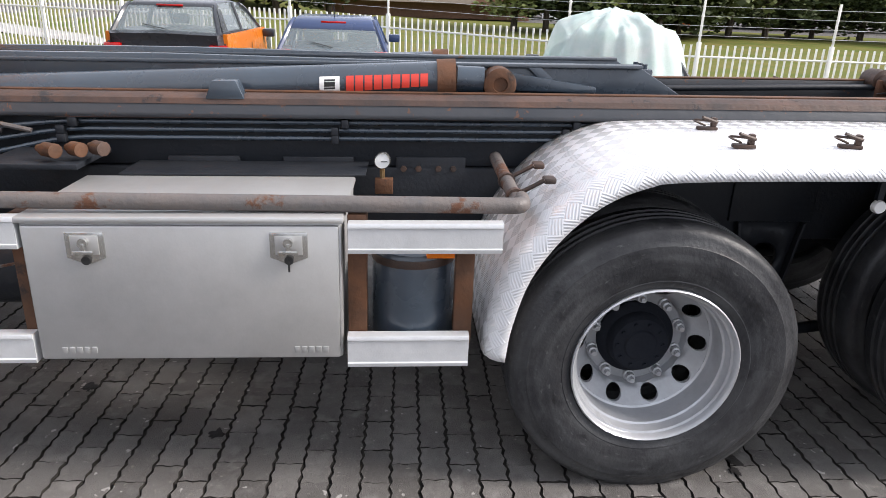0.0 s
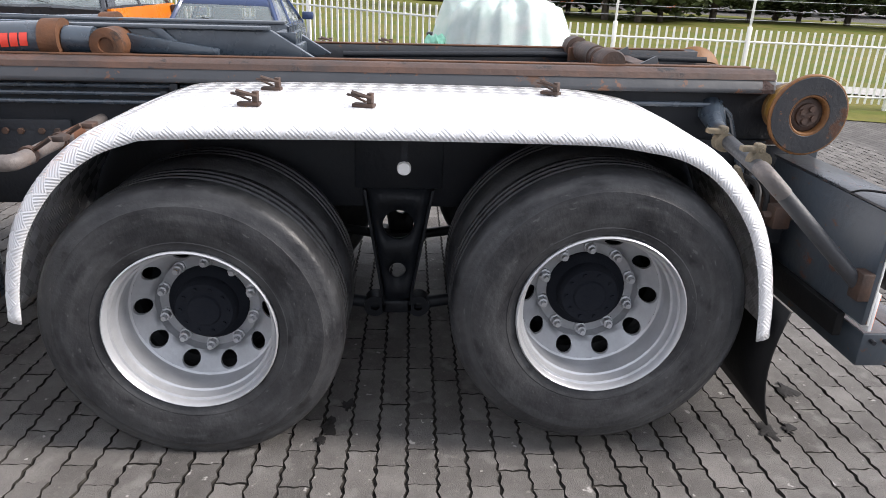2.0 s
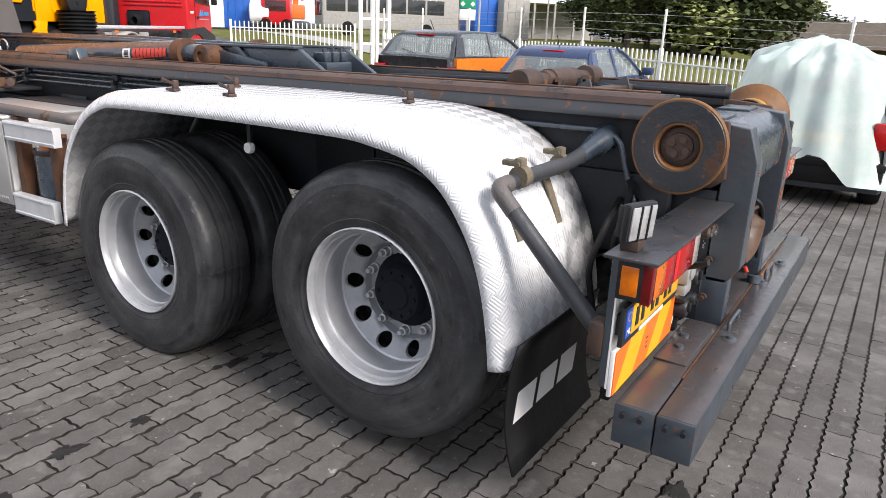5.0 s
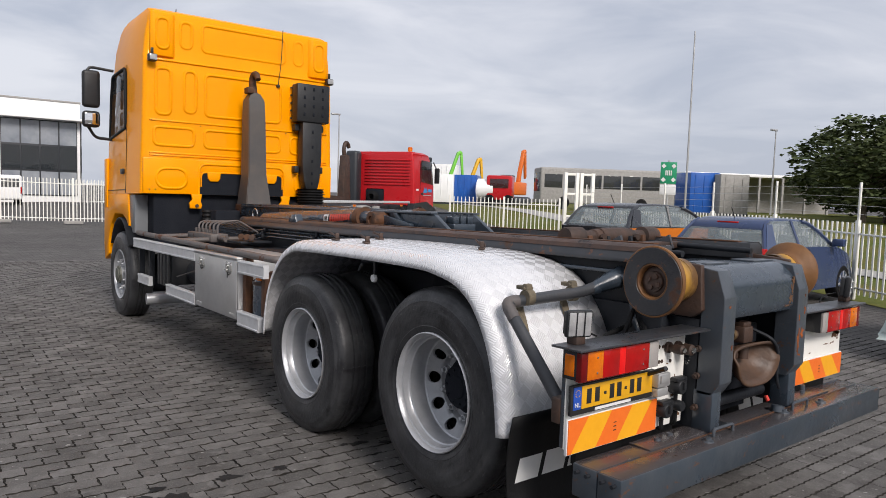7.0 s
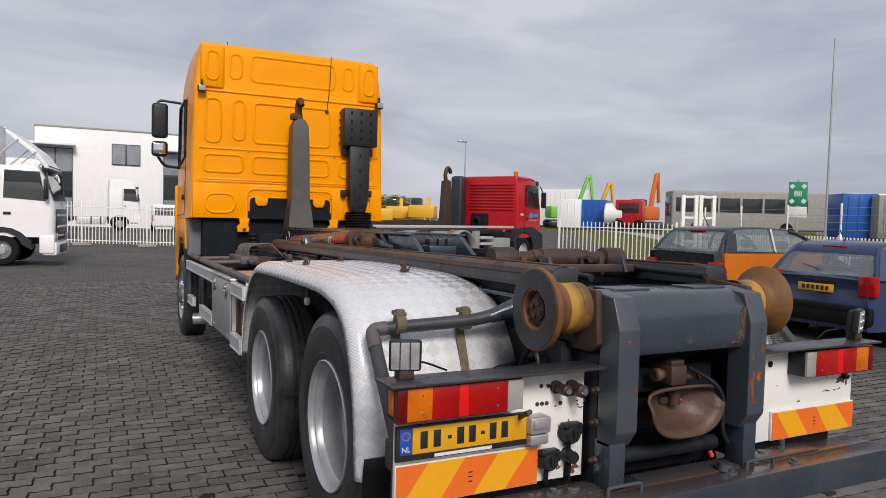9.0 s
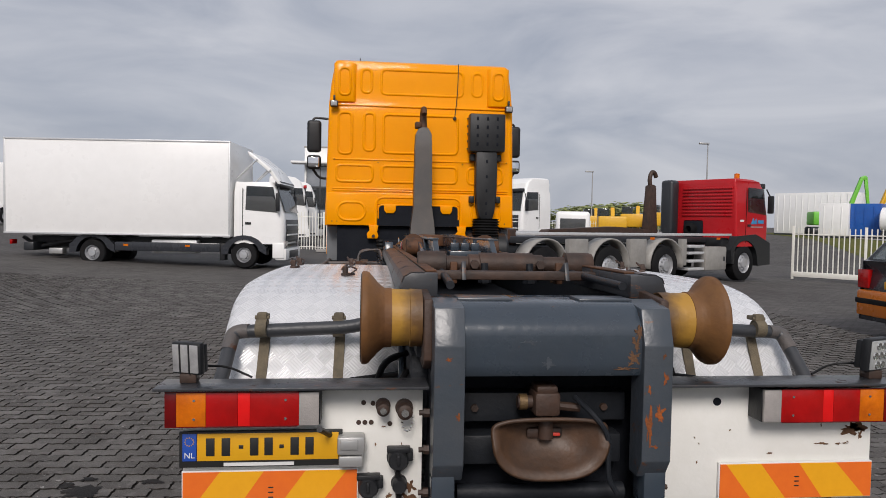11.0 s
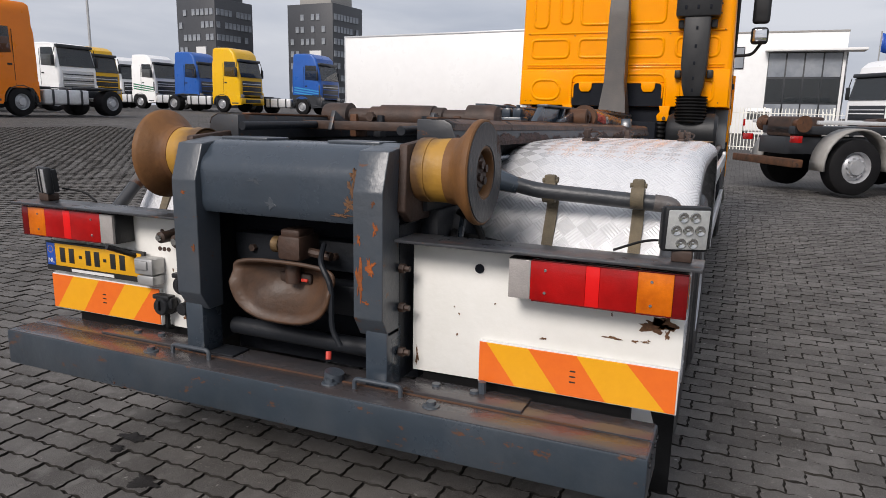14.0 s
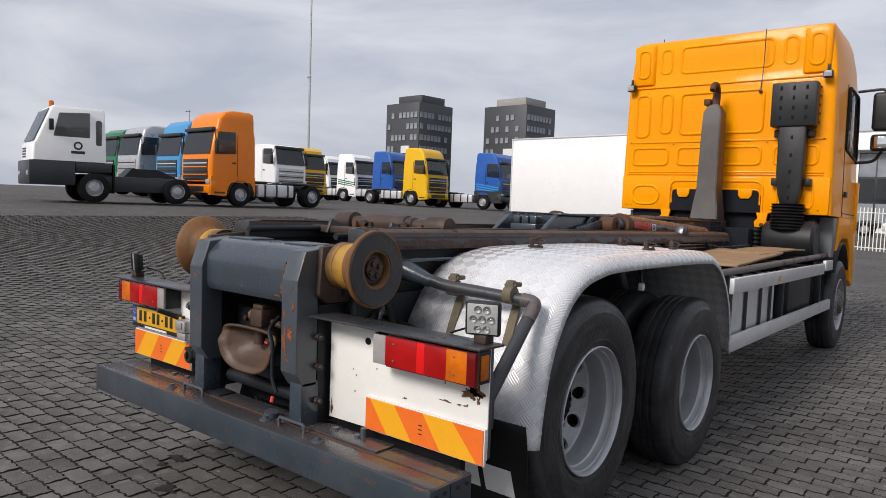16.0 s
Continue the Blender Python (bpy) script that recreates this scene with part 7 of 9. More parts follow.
        for y in (-L / 2 + L * .19, -L / 2 + L * .81):
            bm = bmesh.new()
            lathe(bm, [(sx * (hw - .20), 0), (sx * (hw - .20), .27), (sx * (hw - .19), .30), (sx * (hw - .03), .30), (sx * (hw + .002), .28), (sx * (hw + .004), .20)], (0, y, .30), seg=28)
            w = part("wheel", bm, M["far_tyre"], c)
            bm = bmesh.new()
            lathe(bm, [(sx * (hw + .006), .20), (sx * (hw - .01), .185), (sx * (hw - .03), .17)], (0, y, .30), seg=24)
            for k in range(7):
                a = 2 * math.pi * k / 7
                box(bm, -.012, .012, -.02, .02, .03, .19, .004, m=Matrix.Translation((sx * (hw - .006), y, .30)) @ Euler((a, 0, 0)).to_matrix().to_4x4())
            lathe(bm, [(sx * (hw - .02), .05), (sx * (hw + .004), .045), (sx * (hw + .004), 0)], (0, y, .30), seg=12)
            part("rim", bm, M["rim"], w)
    one("rear_bumper", M["rubber"] if lower is None else lower, c, box, -hw * .93, hw * .93, -L / 2 - .05, -L / 2 + .18, .28, .55 if lower is None else .66, .04)
    one("bumper_strip", M["rubber"], c, box, -hw * .94, hw * .94, -L / 2 - .056, -L / 2 - .03, .46, .54, .01)
    one("number_plate", M["plate_yellow"], c, box, -.26, .26, -L / 2 - .018, -L / 2 - .002, .70, .81, .003)
    for k in range(6):
        one("plate_bar", M["ink"], c, box, -.20 + .07 * k, -.155 + .07 * k, -L / 2 - .021, -L / 2 - .017, .725, .785)
    one("third_brake_lamp", M["red_lens"], c, box, -.18, .18, -L / 2 + r[1][0] - .03, -L / 2 + r[1][0], height - .08, height - .055, .004)
    one("roof_aerial", M["ink"], c, tube, [(0, -L / 2 + .62, height), (0, -L / 2 + .50, height + .17)], .007, 6)
    one("wiper", M["ink"], c, tube, [(0, P(.12, 1, 0)[1] - .012, P(.12, 1, 0)[2]), (-.32, P(.3, 1, 0)[1] - .012, P(.3, 1, 0)[2])], .006, 6)
    return c


car("blue_hatchback", "dark blue three-door hatchback parked nose to the fence", on_ground(8.9, 4.35), -88, M["car_blue"], 3.75, 1.68, 1.40, "hatch")
car("two_tone_hatchback", "dark grey and copper-orange rounded hatchback parked on the yard", on_ground(8.55, 6.5), -90, M["car_grey"], 3.75, 1.68, 1.52, "round", M["car_orange"])
car("covered_car", "dark small car under pale green netting beside the fence", on_ground(7.15, 0.42), -84, M["charcoal"], 3.3, 1.5, 1.36, "hatch")
# netting draped over the dark car
bm = bmesh.new()
rows = []
nx, ny = 72, 60
for i in range(nx):
    row = []
    for j in range(ny):
        u, v = -1 + 2 * i / (nx - 1), -1 + 2 * j / (ny - 1)
        rho = (abs(u) ** 2.4 + abs(v) ** 2.4) ** (1 / 2.4)
        th = math.atan2(v, u)
        wave = noise.noise(Vector((math.cos(th) * 2.2, math.sin(th) * 2.2, 0.7)))
        big = noise.noise(Vector((math.cos(th) * 3.1, math.sin(th) * 3.1, rho * 1.2)))
        fine = noise.noise(Vector((math.cos(th) * 7.5, math.sin(th) * 7.5, rho * 1.7 + 4)))
        fold = (0.13 * big + 0.07 * fine) * min(1, rho + 0.1) + 0.05 * noise.noise(Vector((u * 5, v * 5, 2.1))) + 0.02 * noise.noise(Vector((u * 13, v * 13, 7)))
        z = 1.76 - 0.42 * rho ** 1.5 - 4.6 * max(0.0, rho - 0.74) ** 1.3 + fold + 0.05 * wave
        sp = 1 + 0.09 * big * rho
        row.append(bm.verts.new((u * 0.98 * sp, v * 1.24 * sp + 0.1, max(0.30, z))))
    rows.append(row)
for a, b in zip(rows, rows[1:]):
    for k in range(ny - 1):
        bm.faces.new((a[k], a[k + 1], b[k + 1], b[k]))
net = part("net_cover", bm, M["net"], None, "pale green see-through netting draped over a car", 70, category="net cover")
net.matrix_world = pose(*on_ground(6.4, 0.4), 0, 0, -84)
for cx, cy, cz, r in ((-0.90, -0.30, 0.98, 0.17), (-0.93, 0.05, 0.92, 0.20), (-0.90, 0.32, 0.95, 0.14)):
    bm = bmesh.new()
    bmesh.ops.create_icosphere(bm, subdivisions=4, radius=1.0)
    for v in bm.verts:
        k = 1 + 0.35 * noise.noise(v.co * 1.8 + Vector((cx, cy, 0))) + 0.16 * noise.noise(v.co * 5)
        v.co = Vector((v.co.x * 0.10, v.co.y * r * 1.3, v.co.z * r)) * k + Vector((cx, cy, cz))
    part("net_fold", bm, M["net_green"], net, "bunched greener netting", 70)


# ---- lorries of the yard ----
def road_wheel(parent, x, y, r=0.5, w=0.3, sgn=1, rim=None):
    bm = bmesh.new()
    lathe(bm, [(x - sgn * w, 0), (x - sgn * w, r * .9), (x - sgn * (w - .03), r), (x - sgn * .03, r), (x, r * .93), (x + sgn * .003, r * .57)], (0, y, r), seg=28)
    t = part("wheel", bm, M["far_tyre"], parent)
    bm = bmesh.new()
    lathe(bm, [(x + sgn * .004, r * .57), (x - sgn * .02, r * .54), (x - sgn * .10, r * .50), (x - sgn * .03, r * .36), (x - sgn * .02, r * .30), (x + sgn * .03, r * .26), (x + sgn * .035, 0)], (0, y, r), seg=24)
    for k in range(10):
        a = 2 * math.pi * k / 10
        lathe(bm, [(x - sgn * .03, .02), (x + sgn * .005, .018), (x + sgn * .005, 0)], (0, y + r * .34 * math.cos(a), r + r * .34 * math.sin(a)), seg=6)
    part("rim", bm, rim or M["rim"], t)


def cab_body(parent, paint, y0, y1, z0, z1, hw, roof, slope=0.28, grille=None, visor=None, sleeper=True, bumper=None, lower=None):
    """A forward-control cab from y0 (back) to y1 (front), with windows, grille, lamps and steps."""
    lower = lower or paint
    bm = bmesh.new()
    lv = [(z0, y0, y1 - .02, hw), (z0 + .5, y0, y1, hw), (z0 + (z1 - z0) * .48, y0, y1 - .02, hw), (z1 - .25, y0, y1 - slope * .75, hw - .04), (z1, y0 + .02, y1 - slope - .05, hw - .10)]
    if roof > 0:
        lv += [(z1 + roof * .5, y0 + .03, y1 - slope - .13, hw - .09), (z1 + roof * .88, y0 + .05, y1 - slope - .42, hw - .12), (z1 + roof, y0 + .15, y1 - slope - .72, hw - .20)]
    loft(bm, [ring_xy(z, w, a, b, .06, .16) for z, a, b, w in lv])
    cabx = part("cab", bm, paint, parent, smooth=35)
    zw0, zw1 = z0 + (z1 - z0) * .52, z1 - .12
    def sl(z):
        return y1 - .02 if z < zw0 else y1 - .02 - (slope * .72) * (z - zw0) / max(.1, zw1 - zw0)
    bm = bmesh.new()
    q = [(-hw + .14, sl(zw0) + .012, zw0), (hw - .14, sl(zw0) + .012, zw0), (hw - .20, sl(zw1) - .005, zw1), (-hw + .20, sl(zw1) - .005, zw1)]
    bm.faces.new([bm.verts.new(p) for p in q])
    o = part("windscreen", bm, M["glass"], cabx, smooth=0)
    o.modifiers.new("thickness", "SOLIDIFY").thickness = 0.02
    o.modifiers["thickness"].offset = 0
    one("visor", visor or M["charcoal"], cabx, box, -hw + .12, hw - .12, sl(zw1) - .05, sl(zw1) + .12, zw1, zw1 + .16, .03)
    for s in (-1, 1):
        bm = bmesh.new()
        prism(bm, [(y1 - 1.15, zw0 + .05), (y1 - .20, zw0 - .02), (y1 - .34, zw1 - .02), (y1 - 1.12, zw1)], 0, s * (hw - .03), s * (hw + .008), .004)
        part("door_window", bm, M["glass"], cabx)
        one("door_seam", M["rubber"], cabx, box, s * hw - .003, s * hw + .006, y1 - 1.24, y1 - 1.22, z0 + .1, z1 - .2)
        one("door_handle", M["plastic"], cabx, box, s * hw, s * (hw + .02), y1 - 1.15, y1 - .98, zw0 - .38, zw0 - .31, .004)
        one("mirror", M["plastic"], cabx, box, s * (hw + .05), s * (hw + .22), y1 - .22, y1 - .12, zw0 + .02, zw0 + .55, .03)
        one("mirror_arm", M["plastic"], cabx, tube, [(s * (hw - .02), y1 - .16, zw1 - .02), (s * (hw + .12), y1 - .17, zw0 + .5)], .02, 6)
        one("headlamp", M["clear_lens"], cabx, box, s * (hw - .38), s * (hw - .06), y1 - .03, y1 + .03, z0 - .10, z0 + .10, .02)
        one("wing", lower, cabx, box, s * (hw - .20), s * (hw + .012), y1 - .35, y1 + .0, z0 - .42, z0 + .05, .03)
        one("step", M["plastic"], cabx, box, s * (hw - .3), s * (hw + .0), y1 - 1.9, y1 - 1.75, z0 - .5, z0, .01)
    g = one("grille", grille or M["charcoal"], cabx, box, -hw + .26, hw - .26, y1 - .01, y1 + .02, z0 + .06, zw0 - .22, .01)
    nb = max(3, int((zw0 - .25 - z0) / .17))
    for k in range(nb):
        z = z0 + .10 + k * (zw0 - .36 - z0) / nb
        one("grille_bar", M["alu"] if grille is None and k == nb - 1 else (paint if k % 2 else M["charcoal"]), g, box, -hw + .28, hw - .28, y1 + .018, y1 + .04, z, z + .05, .008)
    one("bumper", bumper or lower, cabx, box, -hw + .02, hw - .02, y1 - .30, y1 + .06, z0 - .48, z0 - .12, .06)
    one("lower_grille", M["charcoal"], cabx, box, -hw + .45, hw - .45, y1 + .04, y1 + .07, z0 - .42, z0 - .2, .01)
    return cabx


def tractor(name, label, at, turn, paint, roof=.75, lower=None, grille=None, visor=None, tanks=True, wheelbase=3.8, bumper=None, stripe=None):
    t = thing(name, label, "truck", at, turn, "parked lorries")
    cab_body(t, paint, .35, 2.45, 1.0, 3.2, 1.22, roof, grille=grille, visor=visor, lower=lower, bumper=bumper)
    one("chassis", M["charcoal"], t, box, -.45, .45, -3.6, 2.0, .70, .98, .01)
    for s in (-1, 1):
        road_wheel(t, s * 1.22, 1.05, .5, .32, s)
        road_wheel(t, s * 1.24, 1.05 - wheelbase, .5, .55, s)
        bm = bmesh.new()
        for a0, a1 in zip(range(0, 180, 20), range(20, 181, 20)):
            q = []
            for a in (a0, a1):
                for x in (.9, 1.23):
                    q.append(bm.verts.new((s * x, 1.05 + .60 * math.cos(radians(a)), .50 + .60 * math.sin(radians(a)))))
            bm.faces.new((q[0], q[1], q[3], q[2]))
        bmesh.ops.remove_doubles(bm, verts=bm.verts, dist=0.001)
        w = part("wheel_arch", bm, M["charcoal"], t)
        w.modifiers.new("thickness", "SOLIDIFY").thickness = .03
        pts = [(2.43, 1.24), (2.47, .46), (1.76, .42)] + [(1.05 + .66 * math.cos(radians(a)), .50 + .66 * math.sin(radians(a))) for a in range(0, 181, 15)] + [(.36, .50), (.35, 1.24)]
        one("lower_side", lower or paint, t, prism, pts, 0, s * 1.02, s * 1.226)
        one("door_step", M["charcoal"], t, box, s * 1.15, s * 1.232, 1.80, 2.30, .52, .60, .01)
        one("side_skirt", lower or M["charcoal"], t, box, s * .95, s * 1.2, .35, .50, .45, 1.0, .02)
        if tanks:
            one("fuel_tank", M["alu"], t, box, s * .70, s * 1.18, -1.75, .15, .42, .98, .08, 3)
            for y in (-1.4, -.8, -.2):
                one("tank_strap", M["charcoal"], t, box, s * .69, s * 1.19, y - .03, y + .03, .41, .99, .08, 3)
        one("rear_mudguard", M["charcoal"], t, box, s * .70, s * 1.22, 1.05 - wheelbase - .55, 1.05 - wheelbase + .55, 1.03, 1.08, .02)
    if stripe:
        for s in (-1, 1):
            one("door_cladding", M["charcoal"], t, box, s * 1.20, s * 1.218, .45, 2.38, .95, 1.85, .004)
            for k in range(3):
                one("side_stripe", stripe, t, prism, [(.5, 1.35 + .16 * k), (2.3, 1.15 + .14 * k), (2.3, 1.22 + .14 * k), (.5, 1.44 + .16 * k)], 0, s * 1.219, s * 1.226)
    one("fifth_wheel", M["charcoal"], t, box, -.45, .45, -3.1, -2.2, 1.0, 1.12, .04)
    return t


def at_polar(eye, yaw, d):
    """A place on the ground seen from a standpoint (x, y and its own compass turn)."""
    a = radians(yaw + eye[2])
    return on_ground(eye[0] - math.sin(a) * d, eye[1] + math.cos(a) * d)


E16 = (2.53, -1.92, 0.45)
# row of tractors across the yard: yaw and distance from the rear right corner, then heading
LORRIES = (
    ("orange_tractor", "orange high-roof tractor unit with black grille, parked on the yard", -23.69, 16.6, 178, "cab_orange", .78, {}),
    ("light_blue_tractor", "light blue tractor unit facing the yard", -29.25, 18.46, 178, "cab_sky", .72, {"bumper": "cab_sky"}),
    ("silver_tractor", "silver tractor unit facing the yard", -32.94, 18.31, 178, "cab_silver", .5, {"bumper": "cab_silver", "grille": "steel"}),
    ("green_tractor", "green tractor unit facing the yard", -36.47, 18.89, 178, "cab_green", .5, {}),
    ("white_tractor", "white day-cab tractor unit with grey grille", -33.36, 24.83, -88, "clean_white", .15, {"grille": "steel"}),
    ("yellow_tractor", "yellow tractor unit between white ones", -37.35, 30.03, -88, "cab_yellow", .5, {}),
    ("yellow_tractor", "yellow high-roof tractor unit parked in a row", -29.91, 34.64, -88, "cab_yellow", .72, {}),
    ("blue_black_tractor", "blue-black tractor unit with light blue stripes", -25.87, 37.46, -88, "cab_blue", .62, {"lower": "charcoal", "stripe": "cab_sky"}),
    ("deep_blue_tractor", "deep blue tractor unit behind the row", -35.61, 37.38, -88, "cab_blue", .7, {}),
    ("white_green_tractor", "white tractor unit with black and green trim", -39.41, 37.21, -88, "clean_white", .55, {"bumper": "clean_white", "stripe": "cab_green"}),
    ("white_tractor", "white high-roof tractor unit behind the row", -44.23, 38.71, -88, "clean_white", .6, {}),
    ("white_tractor", "white tractor unit at the end of the row", -23.0, 42.5, -97, "clean_white", .5, {}),
    ("white_tractor", "white high-roof tractor unit by the white building", -1.9, 55.0, -88, "clean_white", .55, {"bumper": "clean_white"}),
    ("white_tractor", "white tractor unit beyond the picket fence", 8.1, 33.2, -236, "clean_white", .6, {"bumper": "clean_white"}),
    ("white_blue_tractor", "white tractor unit with a light blue stripe beyond the fence", 10.2, 42.0, -236, "clean_white", .5, {"bumper": "clean_white"}),
    ("white_red_tractor", "white and red tractor unit behind the box truck", -6.5, 36.3, -84, "clean_white", .5, {"visor": "cab_red"}),
    ("white_tractor", "white tractor unit behind the box truck", -6.3, 40.2, -84, "clean_white", .45, {}),
)
for name, label, x, y, turn, paint, roof, extra in LORRIES:
    tractor(name, label, on_ground(x, y), turn, M[paint], roof, **{k: M[v] for k, v in extra.items()})

# white yard tug
tug = thing("yard_tug", "white yard tug with black lower body and amber beacon", "truck", on_ground(-24.98, 9.85), 168, "parked lorries")
bm = bmesh.new()
loft(bm, [ring_xy(z, w, a, b, .05, .10) for z, a, b, w in ((1.48, -.80, 1.62, 1.22), (2.05, -.80, 1.60, 1.22), (2.15, -.80, 1.52, 1.21), (3.36, -.77, 1.02, 1.14), (3.45, -.72, .94, 1.08))])
tug_cab = part("cab", bm, M["clean_white"], tug)
one("lower_body", M["charcoal"], tug, box, -1.25, 1.25, .24, 1.72, .60, 1.47, .05)
one("lower_body_back", M["charcoal"], tug, box, -1.22, 1.22, -1.0, .24, 1.10, 1.47, .04)
one("rear_flap", M["rubber"], tug, box, -1.25, 1.25, -1.10, -1.05, .35, 1.45, .02)
one("rear_deck", M["charcoal"], tug, box, -1.0, 1.0, -3.9, -.4, .42, 1.0, .03)
one("fifth_wheel", M["plastic"], tug, prism, [(-3.7, 1.0), (-2.9, 1.34), (-1.9, 1.34), (-1.6, 1.0)], 0, -.5, .5)
for s in (-1, 1):
    bm = bmesh.new()
    prism(bm, [(-.25, 2.35), (.95, 2.35), (.75, 3.20), (-.25, 3.27)], 0, s * 1.12, s * 1.205, .02)
    part("side_window", bm, M["glass"], tug_cab)
    bm = bmesh.new()
    prism(bm, rounded_rect(-.55, 2.55, .2, .95, .08), 0, s * 1.12, s * 1.215, .01)
    part("rear_side_window", bm, M["glass"], tug_cab)
    one("side_mark", M["charcoal"], tug_cab, lathe, [(s * 1.222, .09), (s * 1.226, .09), (s * 1.226, .15), (s * 1.222, .15)], (0, .15, 2.05), seg=20)
    one("side_mark", M["charcoal"], tug_cab, box, s * 1.215, s * 1.226, -.08, .38, 1.76, 1.86)
    one("bumper_lamp", M["clear_lens"], tug, box, s * .72, s * 1.05, 1.71, 1.735, .92, 1.08, .01)
    one("tug_mirror", M["plastic"], tug_cab, box, s * 1.22, s * 1.36, .95, 1.1, 2.55, 2.95, .03)
    road_wheel(tug, s * 1.22, -.40, .54, .38, s)
    road_wheel(tug, s * 1.18, -3.45, .50, .5, s)
one("windscreen", M["glass"], tug_cab, prism, [(1.545, 2.16), (1.565, 2.16), (1.065, 3.34), (1.045, 3.34)], 0, -1.05, 1.05)
for k in range(4):
    one("grille_slot", M["charcoal"], tug_cab, box, .15, .85, 1.60, 1.63, 1.58 + .10 * k, 1.63 + .10 * k)
one("beacon", M["amber_lens"], tug_cab, lathe, [(3.44, .09), (3.72, .09), (3.76, .05), (3.76, 0)], (.3, .75, 0), axis=(0, 0, 1), seg=14)

# white box truck: the front axle stands at its origin
bt = thing("box_truck", "white box truck with plain box body and dark grey wings", "truck", on_ground(-4.2, 19.6), -95.5, "parked lorries")
box_b = one("box_body", M["clean_white"], bt, box, -1.22, 1.22, -6.95, -.38, .92, 3.70, .02)
for x in (-1.225, 1.225):
    for z in (.92, 3.66):
        one("edge_trim", M["alu"], box_b, box, x - .015, x + .015, -6.96, -.37, z, z + .05, .004)
    for y in (-6.93, -.40):
        one("corner_trim", M["alu"], box_b, box, x - .014, x + .014, y - .025, y + .025, .92, 3.70, .004)
bt_cab = cab_body(bt, M["clean_white"], -.32, 1.18, .72, 2.55, 1.08, 0.0, slope=.34, bumper=M["clean_white"], lower=M["clean_white"])
for s in (-1, 1):
    road_wheel(bt, s * 1.10, 0, .385, .26, s)
    road_wheel(bt, s * 1.10, -4.45, .385, .5, s)
    for name, y0, z0, col in (("front_wing", 0.0, .385, "car_grey"), ("rear_wing", -4.45, .385, "car_grey")):
        pts = [(y0 + .66, .40), (y0 + .66, .62)] + [(y0 + .66 * math.cos(radians(a)), z0 + .56 * math.sin(radians(a)) + .03) for a in range(30, 151, 20)] + [(y0 - .66, .62), (y0 - .66, .40)]
        pts += [(y0 + .47 * math.cos(radians(a)), z0 + .47 * math.sin(radians(a))) for a in range(178, 1, -20)]
        one(name, M[col], bt, prism, pts, 0, s * .80, s * 1.125)
    one("side_guard", M["car_grey"], bt, box, s * 1.06, s * 1.13, -3.78, -.70, .46, .72, .02)
    for y in (-3.45, -1.65):
        one("amber_marker", M["amber_lens"], bt, box, s * 1.13, s * 1.14, y - .07, y + .07, .60, .66)
    one("battery_box", M["alu"], bt, box, s * .72, s * 1.04, -2.75, -1.4, .40, .80, .04)
    one("rear_lamp", M["red_lens"], bt, box, s * .80, s * 1.05, -6.9, -6.82, .60, .74, .01)
    one("lift_foot", M["steel"], bt, box, s * .8, s * 1.05, -5.75, -5.35, .33, .50, .02)
    one("lift_ram", M["charcoal"], bt, tube, [(s * .6, -5.2, .75), (s * .6, -6.3, .52), (s * .6, -6.75, .80)], .06, 8)
    one("deflector_strut", M["alu"], bt, tube, [(s * 1.0, -.25, 2.62), (s * 1.0, .35, 3.22)], .025, 6)
    one("deflector_strut", M["alu"], bt, tube, [(s * 1.0, .42, 2.60), (s * 1.0, .75, 2.92)], .02, 6)
    one("interior_seat", M["charcoal"], bt_cab, box, s * .2, s * .85, .15, .35, 1.2, 2.05, .05)
one("chassis", M["charcoal"], bt, box, -.42, .42, -6.6, .9, .52, .84, .01)
one("lift_beam", M["charcoal"], bt, box, -1.05, 1.05, -6.5, -6.2, .42, .66, .03)
one("number_plate", M["clear_lens"], bt, box, -.9, -.45, -6.66, -6.64, .66, .78)
bm = bmesh.new()
prism(bm, [(.05, 3.46), (.15, 3.42), (.75, 2.95), (1.02, 2.56), (1.06, 2.50), (.95, 2.50), (.68, 2.86), (.10, 3.33)], 0, -.98, .98, .02)
part("roof_deflector", bm, M["clean_white"], bt, "raised white roof air deflector")

# red hooklift lorry in the gateway: the front axle stands at its origin
rt = thing("red_hooklift_truck", "red eight-wheel hooklift lorry with grey mudguards in the gateway", "truck", on_ground(9.7, 17.9), -61, "parked lorries")
rt_cab = cab_body(rt, M["cab_red"], -.42, 1.28, 1.0, 2.85, 1.2, .14, slope=.20, lower=M["charcoal"], bumper=M["charcoal"])
one("beacon", M["amber_lens"], rt, lathe, [(2.98, .08), (3.18, .08), (3.21, 0)], (.55, .55, 0), axis=(0, 0, 1), seg=12)
one("air_intake", M["charcoal"], rt, box, -1.16, -.72, -.86, -.46, 1.15, 2.98, .10, 3)
for k in range(9):
    one("wall_rib", M["cab_red"], rt_cab, box, -.62, 1.05, -.455, -.41, 1.88 + .10 * k, 1.93 + .10 * k, .012)
# raised dark plate, coloured like the shade inside a recess
one("wall_recess", M["void"], rt_cab, box, -.55, .10, -.455, -.41, 1.22, 1.75, .05)
for k in range(5):
    one("bellows_ring", M["rubber"], rt, lathe, [(-.66 + .06 * k, .10), (-.63 + .06 * k, .19), (-.60 + .06 * k, .10)], (-.25, 0, 1.48), axis=(0, 1, 0), seg=16)
one("gear_box", M["plastic"], rt, box, -1.0, 1.0, -.80, -.46, .9, 1.25, .05)
one("chassis", M["charcoal"], rt, box, -.45, .45, -8.9, .6, .72, 1.05, .01)
one("hook_frame", M["charcoal"], rt, box, -.55, .55, -8.8, -.9, 1.10, 1.26, .02)
